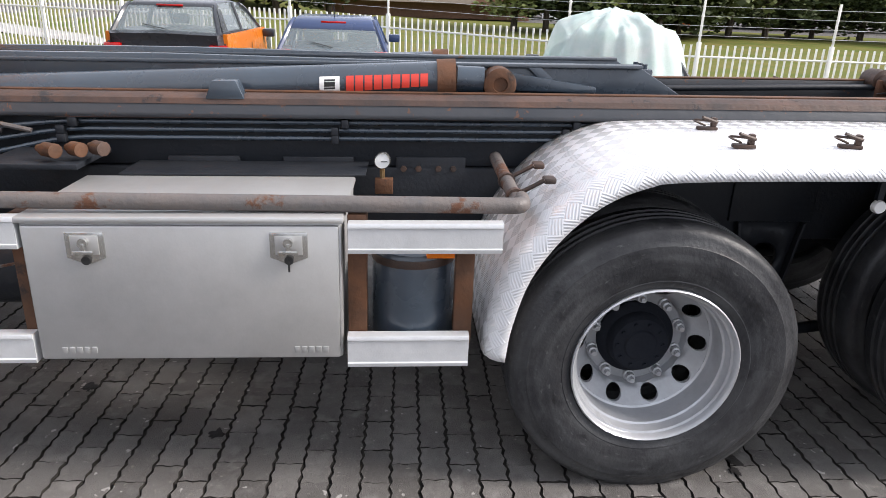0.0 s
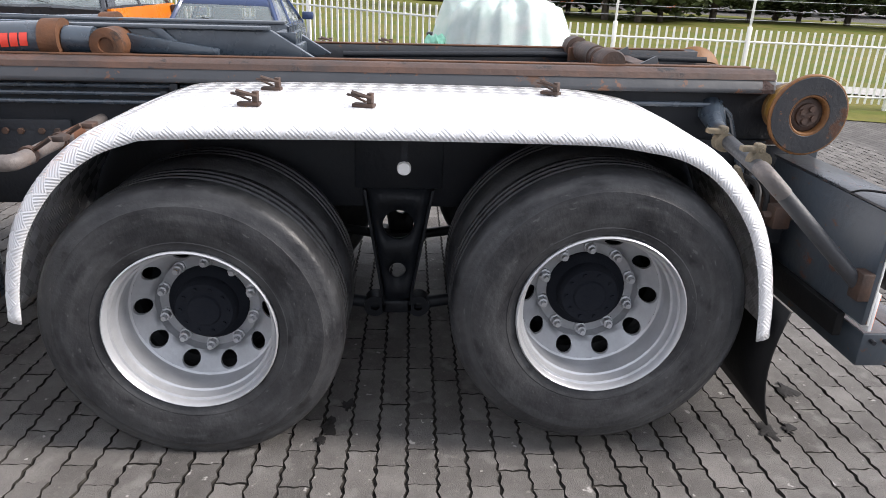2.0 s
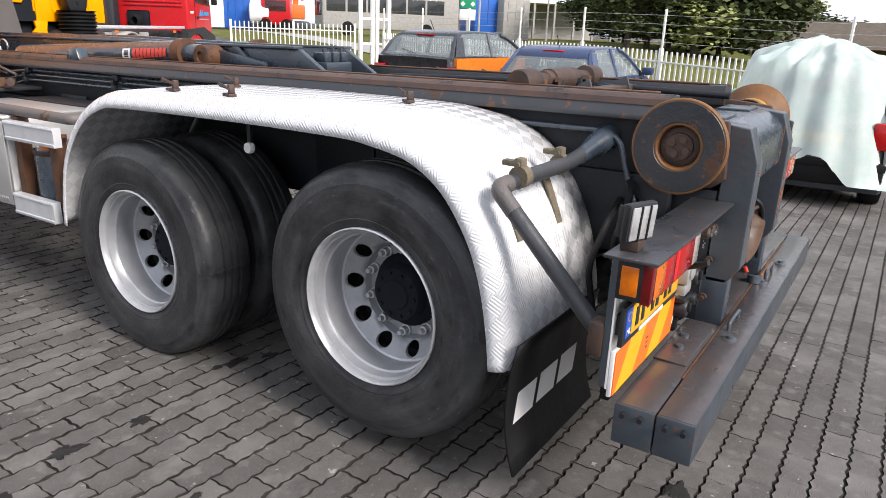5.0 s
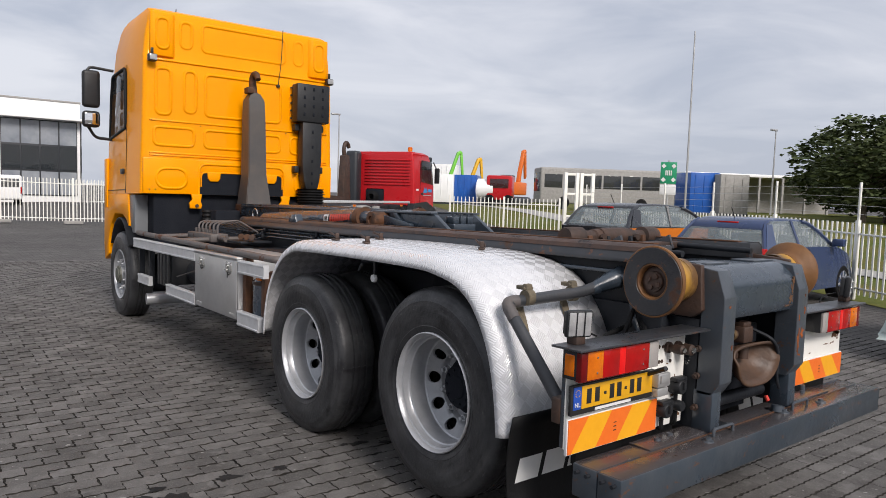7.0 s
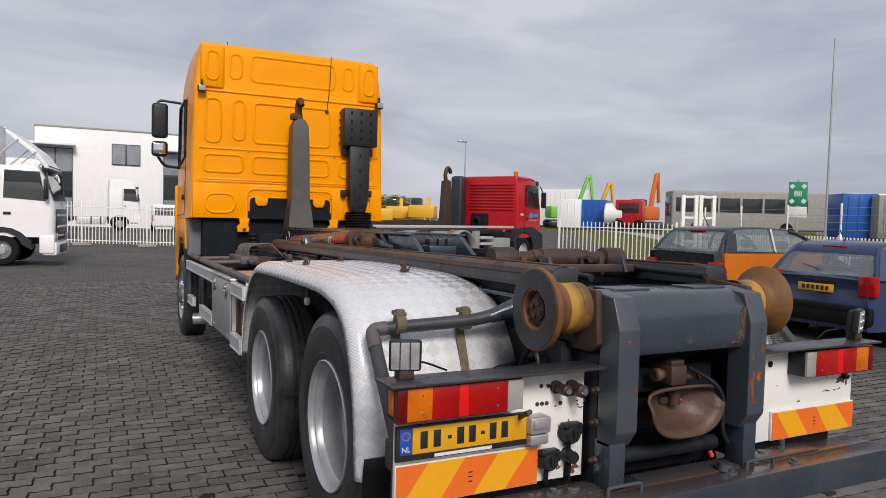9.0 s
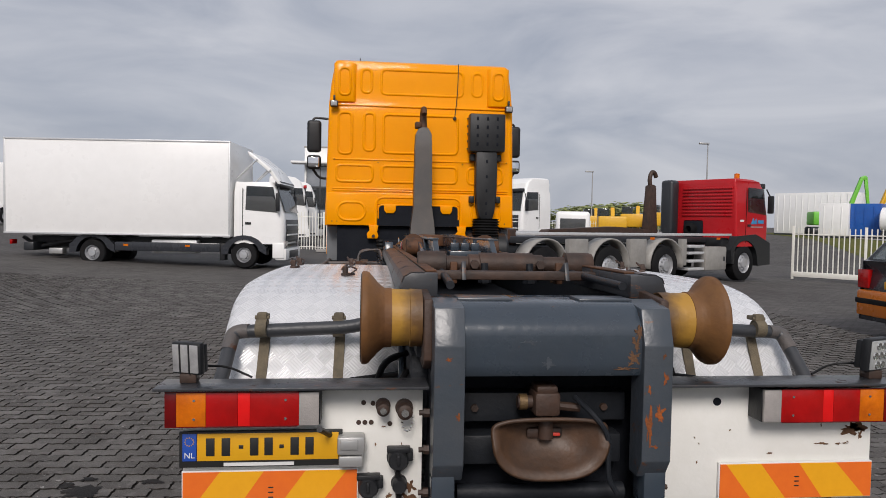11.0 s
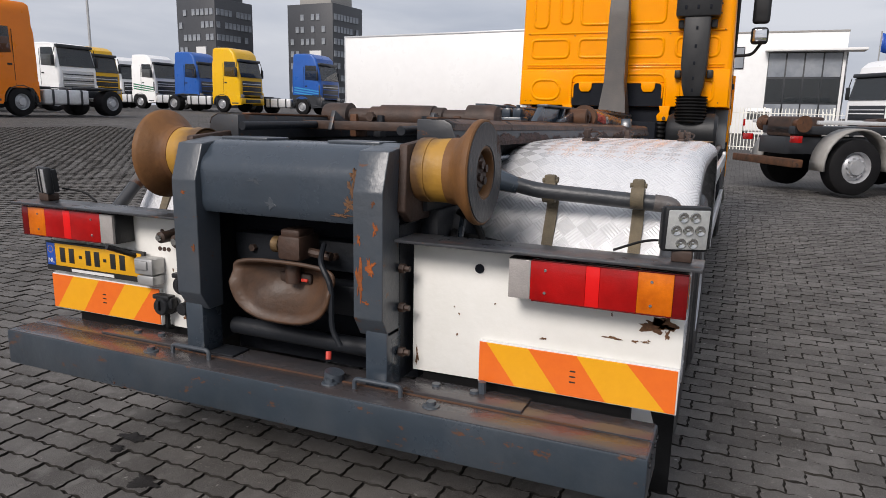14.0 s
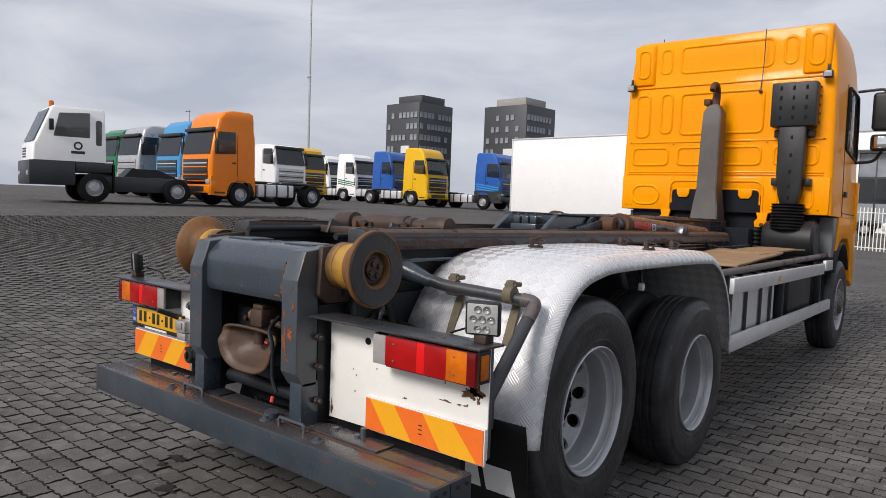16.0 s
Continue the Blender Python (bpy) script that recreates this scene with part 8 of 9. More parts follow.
AXLES = (0.0, -3.6, -5.75, -7.9)
for s in (-1, 1):
    for y in AXLES:
        road_wheel(rt, s * 1.2, y, .52, .33, s)
    pts = [(1.30, 1.10), (1.34, .45), (.70, .42)] + [(.66 * math.cos(radians(a)), .52 + .66 * math.sin(radians(a))) for a in range(0, 181, 15)] + [(-.70, .90), (-.42, 1.30), (.55, 1.36)]
    one("front_wing", M["plastic"], rt, prism, pts, 0, s * 1.0, s * 1.235)
    one("headlamp_surround", M["plastic"], rt, box, s * .7, s * 1.22, 1.20, 1.36, .45, .95, .06)
    for y in AXLES[1:]:
        bm = bmesh.new()
        rows = []
        for a in range(-8, 189, 14):
            rows.append([bm.verts.new((s * x, y + .70 * math.cos(radians(a)), .54 + .70 * math.sin(radians(a)))) for x in (.82, 1.24)])
        for p, q in zip(rows, rows[1:]):
            bm.faces.new((p[0], p[1], q[1], q[0]))
        w = part("mudguard", bm, M["fender"], rt, "pale grey arched mudguard")
        w.modifiers.new("thickness", "SOLIDIFY").thickness = .04
    for y0, y1 in ((-2.88, -2.68), (-4.98, -4.36), (-7.14, -6.50)):
        one("side_panel", M["fender"], rt, box, s * 1.02, s * 1.18, y0, y1, .50, 1.22, .02)
    locker = one("side_locker", M["fender"], rt, box, s * .8, s * 1.2, -1.85, -.86, .34, 1.0, .04)
    one("latch", M["charcoal"], locker, box, s * 1.2, s * 1.212, -1.02, -.95, .60, .72)
    for z in (.36, .58, .80, .98):
        one("step", M["alu"], rt, box, s * .8, s * 1.2, -2.62, -1.92, z, z + .07, .01)
    one("side_rail", M["alu"], rt, box, s * 1.05, s * 1.14, -8.7, -.55, 1.30, 1.37, .01)
    for y in (-4.1, -1.2):
        one("amber_marker", M["amber_lens"], rt, box, s * 1.14, s * 1.15, y - .08, y + .08, 1.20, 1.26)
    one("side_mark", M["paint_white"], rt_cab, box, s * 1.202, s * 1.206, -.26, -.06, 1.72, 1.78)
    one("side_mark", M["cab_sky"], rt_cab, prism, [(.30, 1.66), (.42, 1.84), (.50, 1.74), (.58, 1.84), (.62, 1.66)], 0, s * 1.2, s * 1.206)
    one("side_mark", M["cab_sky"], rt_cab, box, s * 1.2, s * 1.206, .66, .98, 1.68, 1.78)
    one("side_mark", M["cab_silver"], rt_cab, box, s * 1.2, s * 1.206, .30, .95, 1.56, 1.59)
    one("tail_lamp", M["red_lens"], rt, box, s * .7, s * 1.0, -8.97, -8.9, .95, 1.08, .01)
    one("rear_roller", M["rust"], rt, lathe, [(s * .45, .09), (s * .62, .10), (s * .68, .16), (s * .70, .16), (s * .70, 0)], (0, -8.7, 1.30), seg=20)
one("rear_bumper", M["rust"], rt, box, -1.1, 1.1, -9.1, -8.9, .5, .65, .02)
one("rear_gear", M["rustdark"], rt, box, -.42, .42, -8.8, -8.1, 1.05, 1.44, .05)
bm = bmesh.new()
prism(bm, [(-3.02, 1.26), (-2.55, 1.26), (-2.62, 2.0), (-2.67, 2.68), (-2.78, 2.72), (-2.90, 2.68), (-2.96, 2.0)], 0, -.10, .10, .01)
tube(bm, smooth_line([(0, -2.80, 2.66), (0, -2.84, 2.88), (0, -2.76, 3.06), (0, -2.64, 3.06), (0, -2.56, 2.94)], 4), .06, 10)
part("hook_arm", bm, M["rustdark"], rt, "tall dark hook arm")
one("folded_arm", M["rustdark"], rt, prism, [(-7.0, 1.26), (-2.9, 1.26), (-3.0, 1.46), (-4.4, 1.52), (-6.8, 1.42)], 0, -.16, .16)

# ---- buildings, masts and signs ----
hall = thing("white_hall", "white rendered two-storey office hall with dark glazed corners", "building", on_ground(0.0, 65.0))
one("wall", M["facade_white"], hall, box, -7.0, 8.85, 0, 16, -1, 8.4, .04)
one("roof_cap", M["concrete"], hall, box, -7.05, 8.9, -.04, 16, 8.4, 8.55, .02)
for x0, x1 in ((2.7, 10.2), (-8.2, -4.0)):
    one("canopy", M["facade_white"], hall, box, x0, x1, -1.1, 1.0, 6.85, 7.05, .02)
for x0, x1, z0, z1, nx, nz in ((3.0, 8.6, .5, 6.8, 4, 3), (-1.2, 1.1, 5.45, 7.3, 2, 1), (-6.8, -4.2, .5, 6.7, 2, 3), (8.87, 8.95, .5, 6.8, 1, 3)):
    w = one("window", M["charcoal"], hall, box, x0, x1, -.08, .2, z0, z1, .01)
    for i in range(nx):
        for j in range(nz):
            one("pane", M["window_far"] if j != 1 else M["glass"], w, box, x0 + (x1 - x0) * i / nx + .06, x0 + (x1 - x0) * (i + 1) / nx - .06, -.10, -.07, z0 + (z1 - z0) * j / nz + .08, z0 + (z1 - z0) * (j + 1) / nz - .08)
for k, (yaw0, yaw1, yawc, top) in enumerate(((43.4, 37.7, 40.6, 22.4), (34.95, 28.85, 31.8, 22.6))):
    d = 150.0
    cx, cy, cz = at_polar(E16, yawc, d)
    tw = thing("tower_block", "dark slate-clad tower block with rows of small windows", "building", (cx, cy, cz - 3), 41 + 0, "tower blocks")
    wl, wr = d * math.tan(radians(yaw0 - yawc)) / .71, d * math.tan(radians(yawc - yaw1)) / .71
    H = top - (cz - 3)
    rot = Matrix.Rotation(radians(45), 4, "Z")
    bm = bmesh.new()
    box(bm, 0, wr, 0, wl, 0, H, .05, m=rot)
    part("wall", bm, M["facade_dark"], tw)
    bm = bmesh.new()
    box(bm, wr * .25, wr * .95, wl * .2, wl * .9, H, H + 2.0, .05, m=rot)
    part("roof_plant", bm, M["concrete"] if k else M["facade_dark"], tw)
    rng = random.Random(5 + k)
    mesh = bpy.data.meshes.new("pane")
    bm = bmesh.new()
    box(bm, -.42, .42, -.12, .08, -.6, .6)
    bm.to_mesh(mesh)
    bm.free()
    mesh.materials.append(M["window_far"])
    for f in range(9):
        for j in range(9):
            if rng.random() < .18:
                continue
            o = new("window", mesh)
            o.parent = tw
            o.matrix_basis = rot @ pose(wr * (j + .7) / 9.6, -.04, 2.2 + f * (H - 3.4) / 8.6)
        for j in range(8):
            if rng.random() < .45:
                continue
            o = new("window", mesh)
            o.parent = tw
            o.matrix_basis = rot @ pose(-.04, wl * (j + .7) / 8.6, 2.2 + f * (H - 3.4) / 8.6, 0, 0, -90)
    for z in (H * .55, H * .18):
        bm = bmesh.new()
        box(bm, -.25, 0, wl * .25, wl * .5, z, z + 1.6, m=rot)
        part("wall_sign", bm, M["paint_white"], tw)


def mast(name, label, at, height, r, head):
    m = thing(name, label, "lamp post", at)
    one("pole", M["steel"], m, tube, [(0, 0, 0), (0, 0, height)], r, 10, radii=[r, r * .55])
    if head == "crown":
        for k in range(8):
            a = 2 * math.pi * k / 8
            one("floodlight", M["charcoal"], m, box, .55 * math.cos(a) - .2, .55 * math.cos(a) + .2, .55 * math.sin(a) - .2, .55 * math.sin(a) + .2, height - .3, height, .05)
        one("camera_box", M["steel"], m, box, -.25, .05, -.15, .15, height * .45, height * .45 + .25, .03)
    elif head == "arm":
        one("lamp_head", M["steel"], m, box, -.75, .1, -.1, .1, height - .05, height + .1, .04)
    return m


mast("floodlight_mast", "tall grey floodlight mast with a ring of lamps", at_polar(E16, 49.5, 72), 27, .13, "crown")
for yaw, d, h in ((58.6, 90, 10),):
    mast("street_lamp", "thin grey street lamp", at_polar(E16, yaw, d), h, .1, "arm")
E7, E11, E0 = (-3.16, -1.72, -1.4), (-0.59, -2.27, -0.5), (-3.20, 3.21, 0.2)
mast("street_lamp", "grey street lamp beyond the fence", at_polar(E7, -61.9, 60), 6.6, .08, "arm")
mast("street_lamp", "grey street lamp behind the machines", at_polar(E11, -17.6, 70), 6.6, .08, "arm")
mast("street_lamp", "grey street lamp behind the red lorry", at_polar(E11, -26.3, 60), 7.6, .08, "arm")
mast("flag_pole", "thin pale pole beside the assembly sign", at_polar(E7, -55.8, 30), 8.3, .05, "none")
for k, (x, y, key) in enumerate(((9.2, 52.0, "plate_blue"),)):
    fp = thing("flag", "flag on a tall pale pole beyond the fence", "flag", on_ground(x, y), 0, "flags")
    one("pole", M["steel"], fp, tube, [(0, 0, 0), (0, 0, 7.0)], .06, 8, radii=[.06, .04])
    bm = bmesh.new()
    cols = [[bm.verts.new((.06 + .16 * i, .10 * math.sin(i * 1.1 + k), 6.9 - .05 * i - h)) for h in (0, .6, 1.2)] for i in range(9)]
    for a, b in zip(cols, cols[1:]):
        for q in range(2):
            bm.faces.new((a[q], a[q + 1], b[q + 1], b[q]))
    cloth = part("cloth", bm, M[key], fp, smooth=60)
    cloth.modifiers.new("thickness", "SOLIDIFY").thickness = .01
sg = thing("assembly_sign", "green square assembly-point sign on a grey post", "sign", on_ground(16.4, 11.55))
one("post", M["steel"], sg, tube, [(0, 0, 0), (0, 0, 3.0)], .035, 8)
rot = Matrix.Rotation(radians(-55), 4, "Z")
sheet = one("sheet", M["sign_green"], sg, box, -.25, .25, -.05, -.035, 2.25, 2.95, .004, m=rot)
for x, z in ((-.155, 2.82), (.155, 2.82), (-.155, 2.38), (.155, 2.38)):
    bm = bmesh.new()
    prism(bm, [(x - .08, z), (x, z + .08), (x + .08, z), (x, z - .08)], 1, -.057, -.05)
    bmesh.ops.transform(bm, matrix=rot, verts=bm.verts)
    part("arrow", bm, M["paint_white"], sheet)
for k in range(4):
    bm = bmesh.new()
    box(bm, -.10 + .055 * k, -.065 + .055 * k, -.057, -.05, 2.52, 2.68, .004, m=rot)
    part("symbol", bm, M["paint_white"], sheet)
bm = bmesh.new()
box(bm, -.25, .25, -.05, -.035, 1.9, 2.22, .004, m=rot)
part("lower_sheet", bm, M["paint_white"], sg)
# containers, coach and machines across the road
def container(name, label, at, turn, L, H, material, W=2.5):
    c = thing(name, label, "container", at, turn, "things across the road")
    one("body", material, c, box, -L / 2, L / 2, -W / 2, W / 2, .15, H, .03)
    for k in range(int(L / .6)):
        one("rib", material, c, box, -L / 2 + .3 + .6 * k, -L / 2 + .36 + .6 * k, -W / 2 - .03, -W / 2, .3, H - .2)
    one("skid", M["charcoal"], c, box, -L / 2, L / 2, -W / 2, W / 2, 0, .15)
    return c


container("white_trailer", "long white trailer body across the road", at_polar(E11, -34.0, 78), -58, 7.5, 4.2, M["clean_white"])
container("blue_container", "blue box container across the road", at_polar(E7, -38.5, 62), -50, 2.0, 2.6, M["cab_blue"])
container("white_container", "small white container across the road", at_polar(E7, -36.6, 62), -50, 2.0, 2.6, M["facade_white"])
container("blue_shed", "blue and grey shed unit across the road", at_polar(E7, -56.6, 50), -34, 2.0, 2.8, M["cab_blue"])
container("grey_shed", "pale grey shed unit across the road", at_polar(E7, -58.6, 50), -30, 2.0, 2.7, M["concrete"])
coach = thing("grey_coach", "dark-windowed grey coach parked across the road", "coach", on_ground(39.2, 32.7), -33)
one("body", M["concrete"], coach, box, -5.2, 5.2, -1.2, 1.2, .4, 3.1, .15, 3)
for k in range(6):
    one("window", M["glass"], coach, box, -4.9 + 1.5 * k, -3.55 + 1.5 * k, -1.215, -1.19, 1.6, 2.6, .02)
one("windscreen", M["glass"], coach, box, -5.22, -5.18, -1.0, 1.0, 1.3, 2.7, .02)
for x in (-3.4, 2.6):
    one("wheel", M["far_tyre"], coach, lathe, [(-1.22, 0), (-1.22, .45), (-.9, .5), (-.9, 0)], (x, 0, .5), axis=(0, 1, 0), seg=20)


def excavator(at, turn, paint, up):
    e = thing("excavator", "parked excavator with raised boom across the road", "excavator", at, turn, "machines across the road")
    one("house", paint, e, box, -1.2, 1.2, -1.8, 1.2, 1.0, 2.2, .15)
    one("operator_cab", M["glass"], e, box, -1.2, -.2, .1, 1.4, 1.1, 2.9, .1)
    for s in (-1, 1):
        one("track", M["charcoal"], e, box, s * .8, s * 1.35, -2.0, 2.0, 0, .85, .3, 3)
    bm = bmesh.new()
    prism(bm, [(0.9, 1.4), (1.35, 1.3), (1.7, up * .62), (2.3, up), (2.6, up + .1), (2.5, up + .45), (2.1, up + .3), (1.36, up * .64)], 0, 0, .35, .04)
    part("boom", bm, paint, e)
    bm = bmesh.new()
    prism(bm, [(2.35, up + .45), (2.65, up + .3), (2.9, up - 2.2), (2.7, up - 2.4)], 0, .05, .3, .03)
    part("dipper", bm, paint, e)
    return e


for yaw, d, paint, up, turn in ((-35.9, 72, M["exc_green"], 5.0, -20), (-37.7, 72, M["exc_yellow"], 4.4, -10), (-42.0, 66, M["exc_orange"], 5.0, 20)):
    excavator(at_polar(E7, yaw, d), turn - 90, paint, up)
for yaw, d in ((-19.2, 62), (-21.0, 66), (-18.0, 70), (-23.0, 64)):
    excavator(at_polar(E11, yaw, d), 60 + yaw * 4, M["exc_yellow"], 2.6)
tankc = thing("white_tank", "white round tank beside the containers", "tank", at_polar(E7, -40.0, 60), -50)
one("shell", M["clean_white"], tankc, lathe, [(-.8, 0), (-.8, .7), (-.7, .9), (.7, .9), (.8, .7), (.8, 0)], (0, 0, 1.4), seg=24)
one("cradle", M["charcoal"], tankc, box, -.7, .7, -.6, .6, 0, .56, .02)
rc = thing("red_cab_unit", "red cab of a machine beside the tank", "truck", at_polar(E7, -41.2, 60), -50)
one("body", M["cab_red"], rc, box, -1.1, 1.1, -1, 1, .5, 2.6, .15)
one("window", M["glass"], rc, box, -.8, .8, -1.02, -.98, 1.5, 2.3, .02)
for x in (-.8, .8):
    one("wheel", M["far_tyre"], rc, lathe, [(-1.05, 0), (-1.05, .45), (-.7, .5), (-.7, 0)], (x, 0, .5), axis=(0, 1, 0), seg=16)
# open steel shed far right
shed = thing("steel_rack_shed", "low open steel shed with pale roof far across the road", "building", at_polar(E7, -61.0, 75), -29)
one("roof", M["clean_white"], shed, box, -9, 9, -2, 2, 3.4, 3.7, .05)
for k in range(8):
    one("column", M["concrete"], shed, box, -8.7 + 2.45 * k, -8.5 + 2.45 * k, -2, -1.8, 0, 3.4)
one("back_wall", M["concrete"], shed, box, -9, 9, 1.8, 2, 0, 3.4)

lv = thing("white_low_van", "white low panel van parked behind the tractor unit", "van", on_ground(11.3, 37.5), -17)
one("body", M["clean_white"], lv, box, -.95, .95, -2.4, 2.2, .35, 2.3, .2, 3)
one("rear_window", M["glass"], lv, box, -.7, .7, -2.42, -2.38, 1.3, 1.9, .03)
for s in (-1, 1):
    one("side_window", M["glass"], lv, box, s * .94, s * .96, .6, 1.6, 1.35, 1.95, .02)
    for y in (-1.5, 1.4):
        one("wheel", M["far_tyre"], lv, lathe, [(s * .7, 0), (s * .7, .33), (s * .95, .33), (s * .96, 0)], (0, y, .33), seg=16)
for yaw, d, key, L in ((-99.6, 80, "clean_white", 3.0), (-101.6, 80, "exc_orange", 3.4), (-104.5, 84, "clean_white", 3.6), (-109.4, 78, "exc_orange", 3.2), (-111.5, 80, "clean_white", 3.0), (-114.5, 84, "concrete", 4.0)):
    container("far_trailer", "small trailer body parked far beyond the verge", at_polar((-3.17, .74, 0.0), yaw, d), yaw + 90, L, 2.5, M[key])
# white van by the hall
van = thing("white_van", "white van standing in front of the hall", "van", on_ground(2.5, 57.5), -2)
one("body", M["clean_white"], van, box, -.95, .95, -2.4, 2.2, .35, 2.1, .18, 3)
one("rear_window", M["glass"], van, box, -.75, .75, -2.42, -2.38, 1.25, 1.85, .03)
for s in (-1, 1):
    one("tail_lamp", M["red_lens"], van, box, s * .78, s * .92, -2.42, -2.36, .8, 1.3, .02)
    for y in (-1.5, 1.4):
        one("wheel", M["far_tyre"], van, lathe, [(s * .7, 0), (s * .7, .33), (s * .95, .33), (s * .96, 0)], (0, y, .33), seg=16)

# thatched farmhouse far beyond the verge
fh = thing("farmhouse", "low farmhouse with dark thatched roof among trees", "house", on_ground(66, 4.0), 5)
one("wall", M["rooftile"], fh, box, -4, 4, -7, 7, 0, 1.6)
one("roof", M["thatch"], fh, prism, [(-5, 1.3), (0, 3.4), (5, 1.3)], 1, -7.6, 7.6)
one("annex_roof", M["rooftile"], fh, prism, [(-12, 1.2), (-8.8, 3.1), (-5.6, 1.2)], 0, -5, 5)
one("annex_wall", M["rooftile"], fh, box, -4, 4, -11.5, -6, 0, 1.4)


# ---- trees ----
def tree_mesh(seed, height, spread, leaf, mat_leaf, clumps=120):
    rng = random.Random(seed)
    bm = bmesh.new()
    top = Vector((rng.uniform(-.3, .3), rng.uniform(-.3, .3), height * .75))
    tube(bm, [(0, 0, 0), (0.05, 0, height * .25), tuple(top * .6), tuple(top)], .2, 8, radii=[height * .028, height * .022, height * .014, height * .005])
    ends = []
    for k in range(14):
        z = height * rng.uniform(.22, .7)
        a = rng.uniform(0, 6.283)
        r = spread * rng.uniform(.45, .85) * (1.15 - z / height)
        e = Vector((r * math.cos(a), r * math.sin(a), z + height * rng.uniform(.08, .22)))
        tube(bm, [(top.x * z / height, top.y * z / height, z), tuple(e * .5 + Vector((0, 0, z * .5))), tuple(e)], .05, 5, radii=[height * .012, height * .008, height * .003])
        ends.append(e)
    trunk = bm
    crown = bmesh.new()
    centres = []
    for k in range(clumps):
        z = rng.uniform(.18, 1.0)
        w = spread * math.sqrt(max(.02, math.sin(math.pi * min(1, (z - .10) / .92)))) * rng.uniform(.35, 1.0)
        a = rng.uniform(0, 6.283)
        centres.append((Vector((w * math.cos(a), w * math.sin(a), z * height)), rng.uniform(.5, 1.0) * spread * .30))
    for c, r in centres:
        for j in range(36):
            d = Vector((rng.gauss(0, 1), rng.gauss(0, 1), rng.gauss(0, .8)))
            p = c + d.normalized() * r * rng.random() ** .4
            n = Vector((rng.gauss(0, 1), rng.gauss(0, 1), rng.gauss(.6, 1))).normalized()
            t = n.cross(Vector((0, 0, 1)) if abs(n.z) < .9 else Vector((1, 0, 0))).normalized()
            b = n.cross(t)
            s = leaf * rng.uniform(.6, 1.3)
            q = [crown.verts.new(p + t * s), crown.verts.new(p + b * s * .6), crown.verts.new(p - t * s), crown.verts.new(p - b * s * .6)]
            crown.faces.new(q)
    return trunk, crown, mat_leaf


def tree(label, at, seed, height, spread, leaf=.16, mat_leaf=None, clumps=120):
    t = thing("tree", label, "tree", at, 0, "trees")
    trunk, crown, ml = tree_mesh(seed, height, spread, leaf, mat_leaf or M["leaf"], clumps)
    part("trunk", trunk, M["bark"], t)
    part("crown", crown, ml, t, smooth=0)
    return t


protos = [tree("broad leafy green tree", at_polar(E7, -67.9, 66), 3, 6.9, 4.6, .25, M["leaf_dark"], 250), tree("tall green roadside tree", at_polar(E0, -80, 48), 11, 8.5, 3.4, .2, M["leaf"]),
          tree("dark green roadside tree", at_polar(E0, -84, 52), 23, 8.0, 3.6, .2, M["leaf_dark"])]
protos[0].scale, protos[1].scale = (1.15, 1.15, .79), (1, 1, .75)
rng = random.Random(8)
for i, yaw in enumerate((-76.5, -77.5, -79, -81.5, -98.5, -101, -104, -107, -109.5, -112, -114.5, -117, -120, -123, -126, -130, -75.2, -118.5, -111, -105.5)):
    d = rng.uniform(44, 60)
    p = at_polar(E0, yaw, d)
    c = copy_thing(protos[2 if yaw > -80 else i % 3], pose(p[0], p[1], p[2], 0, 0, rng.uniform(0, 360)))
    c.scale = (1, 1, rng.uniform(.75, 1.15) * (.72 if yaw > -80 else 1))
for i, yaw in enumerate(range(-125, -72, 3)):
    p = at_polar(E0, yaw + rng.uniform(-1, 1), rng.uniform(78, 100))
    c = copy_thing(protos[(i * 2) % 3], pose(p[0], p[1], p[2] - .5, 0, 0, rng.uniform(0, 360)))
    c.scale = (1.3, 1.3, rng.uniform(.55, .75) if -97 < yaw < -84 else rng.uniform(.9, 1.3))
for yaw, d, s in ((-20.5, 110, .62), (-18.5, 115, .6), (-16.8, 112, .55)):
    p = at_polar(E11, yaw, d)
    copy_thing(protos[1], pose(p[0], p[1], p[2] - 1.5, 0, 0, d)).scale = (2.0, 2.0, s)
for yaw, d, s in ((63.5, 95, .75), (55.6, 100, 1.0), (54.6, 104, .95)):
    p = at_polar(E16, yaw, d)
    copy_thing(protos[2], pose(p[0], p[1], p[2], 0, 0, d)).scale = (.8, .8, s)

# ---- paving: interlocking concrete pavers ----
PL, PW = 0.200, 0.1105
PAV = dict(x0=-17.0, x1=6.6, row0=-71, row1=95)   # row 0 is centred on y = 3.635
lay_sheet("paver_bed", [PAV["x0"] + 0.1 + k * 0.83 for k in range(29)], [-4.22 + k * 0.91 for k in range(21)], -0.0095, M["joint"], "dark sandy joints between the pavers")


def paver_outline(rng):
    """A stone whose long sides run in a fine zigzag that keys into the neighbours of the next row."""
    a, b, e = PL / 2 - 0.0022, PW / 2 - 0.0024, 0.0052
    xs = [-a + 2 * a * k / 6 for k in range(7)]
    low = [(x, -b + (e if k % 2 else -e) * (0.4 if k in (0, 6) else 1)) for k, x in enumerate(xs)]
    top = [(x, b + (-e if k % 2 else e) * (0.4 if k in (0, 6) else 1)) for k, x in enumerate(xs)][::-1]
    end = [(a + 0.0032, -b * 0.5), (a - 0.0032, 0.0), (a + 0.0032, b * 0.5)]
    back = [(-a + 0.0032, b * 0.5), (-a - 0.0032, 0.0), (-a + 0.0032, -b * 0.5)]
    return [(x + rng.gauss(0, .0012), y + rng.gauss(0, .0010)) for x, y in low + end + top + back]


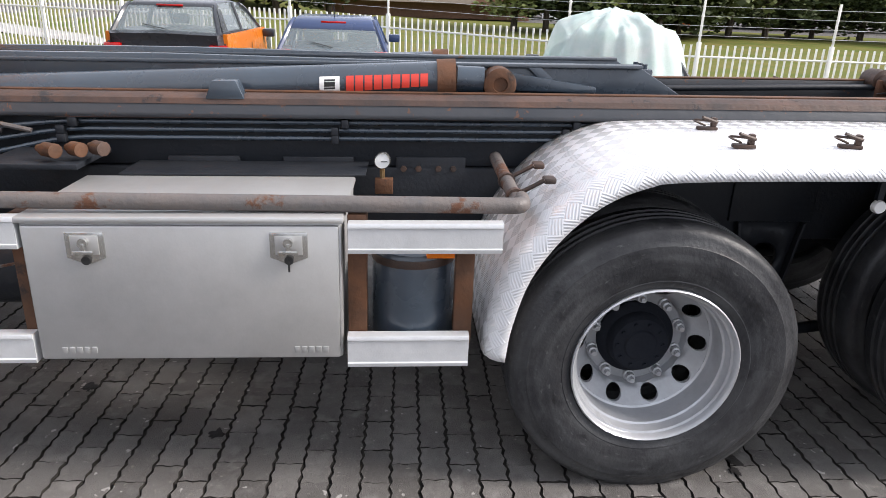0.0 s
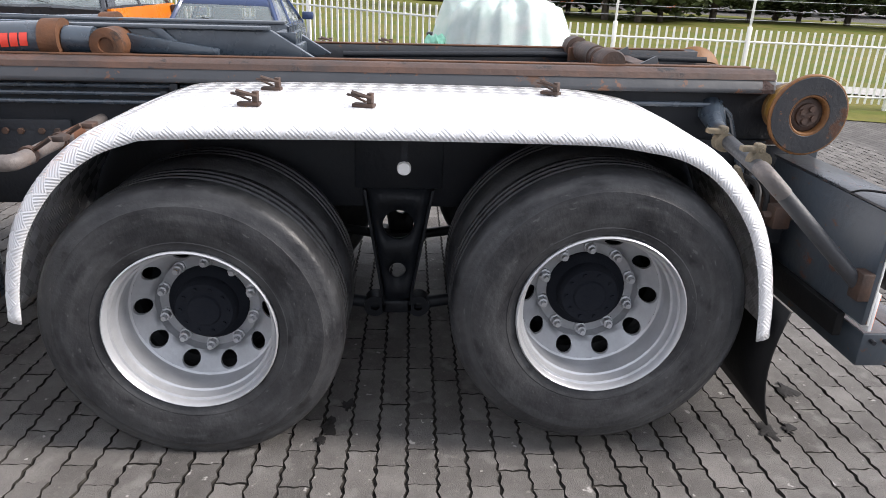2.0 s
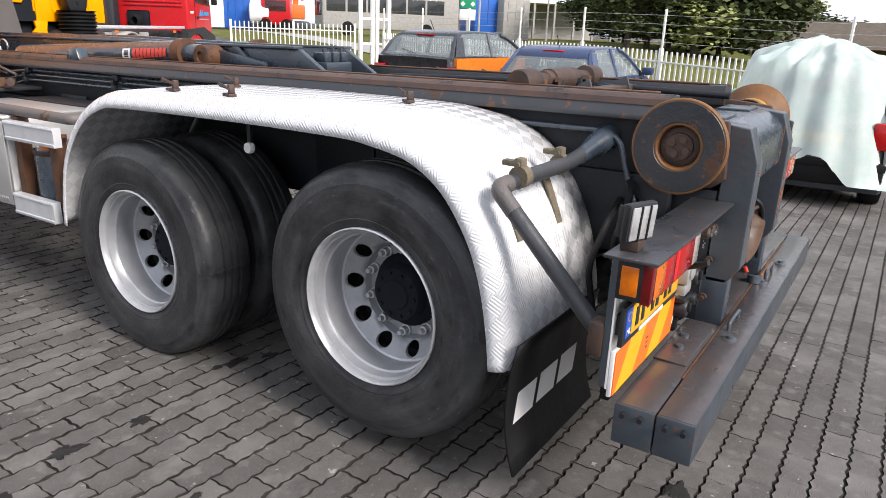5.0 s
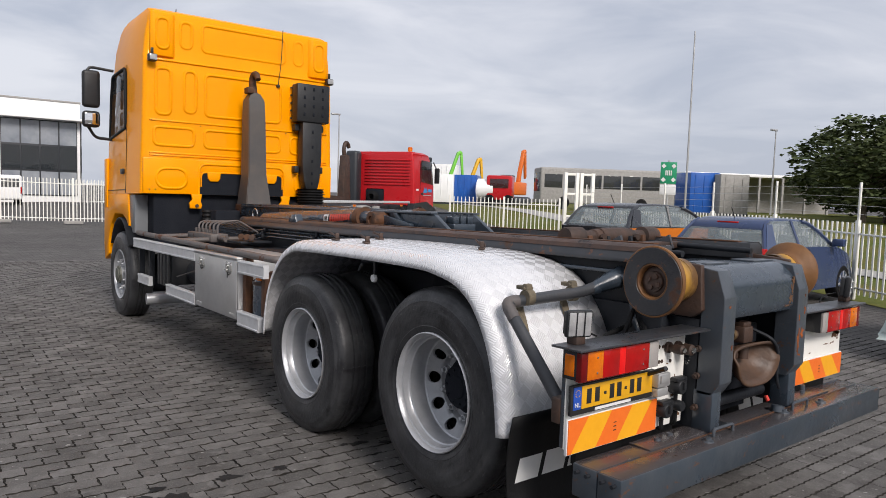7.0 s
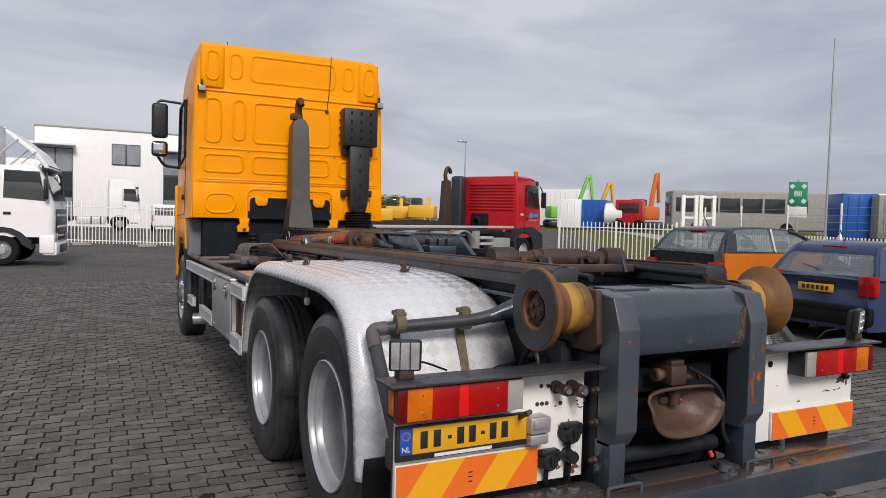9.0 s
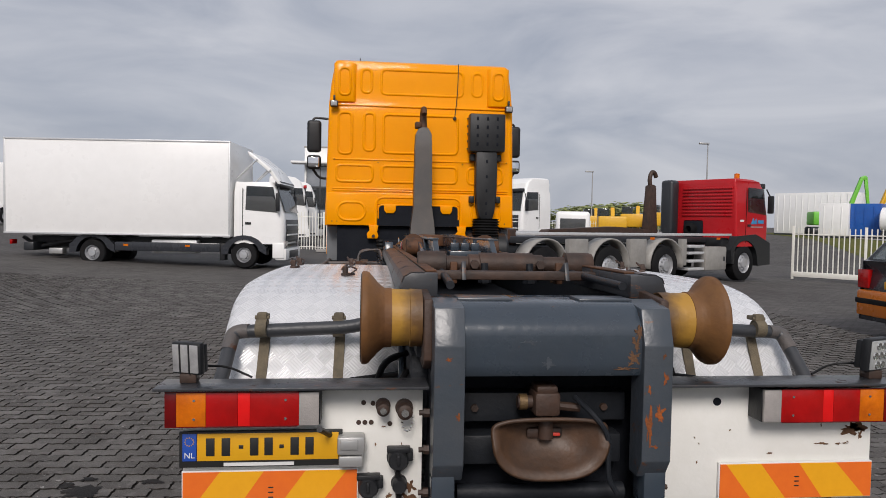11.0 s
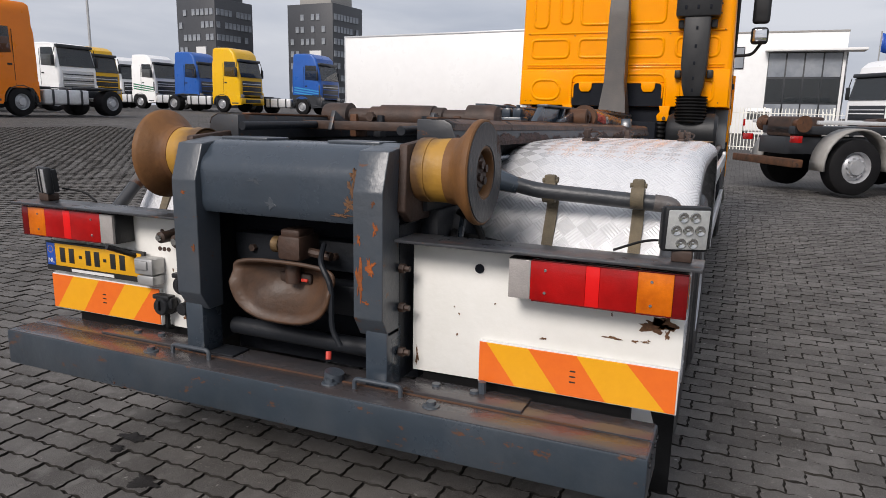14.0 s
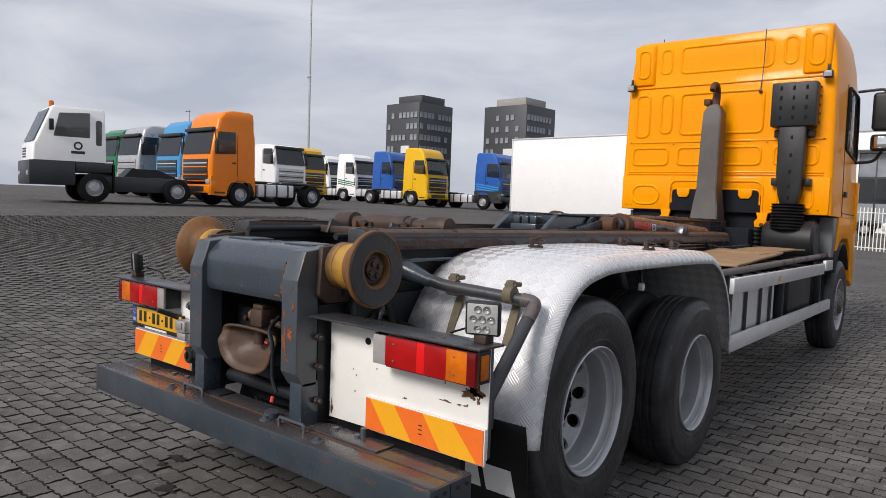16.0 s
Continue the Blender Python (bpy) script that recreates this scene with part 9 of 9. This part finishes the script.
def paver_rings(rng):
    o = paver_outline(rng)
    return [(x, y, -.012) for x, y in o], [(x * (1 - .0056 / PL), y * (1 - .0056 / PW), 0.0) for x, y in o]


def dress(me):
    """Worn concrete on top, sandy dirt down the sides of the joints."""
    me.materials.append(M["paver"])
    me.materials.append(M["joint"])
    for f in me.polygons:
        f.material_index = 0 if len(f.vertices) > 4 else 1


def paver_mesh(seed):
    mid, hi = paver_rings(random.Random(seed))
    n = len(mid)
    fs = [tuple(range(n, 2 * n))] + [(i, (i + 1) % n, n + (i + 1) % n, n + i) for i in range(n)]
    me = bpy.data.meshes.new("paver")
    me.from_pydata(mid + hi, [], fs)
    dress(me)
    return me


stones = [paver_mesh(7 + k) for k in range(14)]
pavement = tagged(new("pavement"), "grey interlocking concrete pavers with dark joints", "pavement", "", "structure")
rng = random.Random(21)
verts, faces, near = [], [], 0
for r in range(PAV["row0"], PAV["row1"]):
    y0 = 3.635 + r * PW
    x0 = PAV["x0"] + (r % 2) * PL / 2 + 0.010 * math.sin(r * 0.9) + rng.gauss(0, .004)
    for c in range(int((PAV["x1"] - PAV["x0"]) / PL)):
        cx, y = x0 + (c + 0.5) * PL + rng.gauss(0, .0014), y0 + 0.006 * math.sin(0.45 * (x0 + c * PL) + r * 0.02) + rng.gauss(0, .0008)
        z = ground_z(cx, y) + rng.gauss(0, .0010) + 0.004 * noise.noise(Vector((cx * 1.3, y * 1.3, 0.5)))
        tilt = (rng.gauss(0, .006), rng.gauss(0, .004))
        if near < 298 and (cx + 2.15) ** 2 / .33 + (y - .2) ** 2 / 2.1 < 1:
            o = new("paver", rng.choice(stones))
            o.parent = pavement
            o.matrix_basis = Matrix.Translation((cx, y, z)) @ Euler((tilt[0], tilt[1], 0)).to_matrix().to_4x4()
            near += 1
            continue
        mid, hi = paver_rings(rng)
        n, k = len(mid), len(verts)
        for px, py, pz in mid + hi:
            verts.append((cx + px, y + py, z + pz + tilt[0] * py - tilt[1] * px))
        faces.append(tuple(range(k + n, k + 2 * n)))
        faces.extend((k + i, k + (i + 1) % n, k + n + (i + 1) % n, k + n + i) for i in range(n))
me = bpy.data.meshes.new("far_pavers")
me.from_pydata(verts, [], faces)
dress(me)
o = new("far_pavers", me)
o.parent = pavement
tagged(o, kind="stuff")


# oil stains soaked into the stones
def oil_stain(x, y, r, seed):
    bm = bmesh.new()
    rings = []
    for f, dz in ((1.0, .0035), (.8, .0062)):
        ring = []
        for k in range(44):
            a = 2 * math.pi * k / 44
            q = r * f * (0.85 + 0.7 * noise.noise(Vector((math.cos(a) * 1.5 + seed, math.sin(a) * 1.5, .4))) + 0.35 * noise.noise(Vector((math.cos(a) * 5 + seed, math.sin(a) * 5, .9))))
            px, py = x + 1.25 * q * math.cos(a), y + .85 * q * math.sin(a)
            ring.append(bm.verts.new((px, py, ground_z(px, py) + dz + 0.004 * noise.noise(Vector((px * 1.3, py * 1.3, 0.5))))))
        rings.append(ring)
    for k in range(44):
        bm.faces.new((rings[0][k], rings[0][(k + 1) % 44], rings[1][(k + 1) % 44], rings[1][k]))
    bm.faces.new(rings[1])
    part("oil_stain", bm, M["oil"], pavement, smooth=60)


for k, (x, y, r) in enumerate(((-2.17, 1.64, .105), (-2.26, 1.73, .05), (-2.19, 1.83, .04), (-1.84, 1.80, .055), (-1.545, 1.78, .04), (-1.70, 1.21, .02), (-.95, .13, .05), (-.94, .03, .035), (-.64, -.11, .06),
                                (-.96, 1.90, .05), (-.81, 1.84, .04), (-1.05, 1.92, .03), (-2.65, 1.385, .012), (-2.58, 1.42, .008), (-.45, 4.6, .04), (-.80, 3.95, .035), (1.9, .55, .07), (2.5, 2.1, .05))):
    oil_stain(x, y, r, 40 + k)
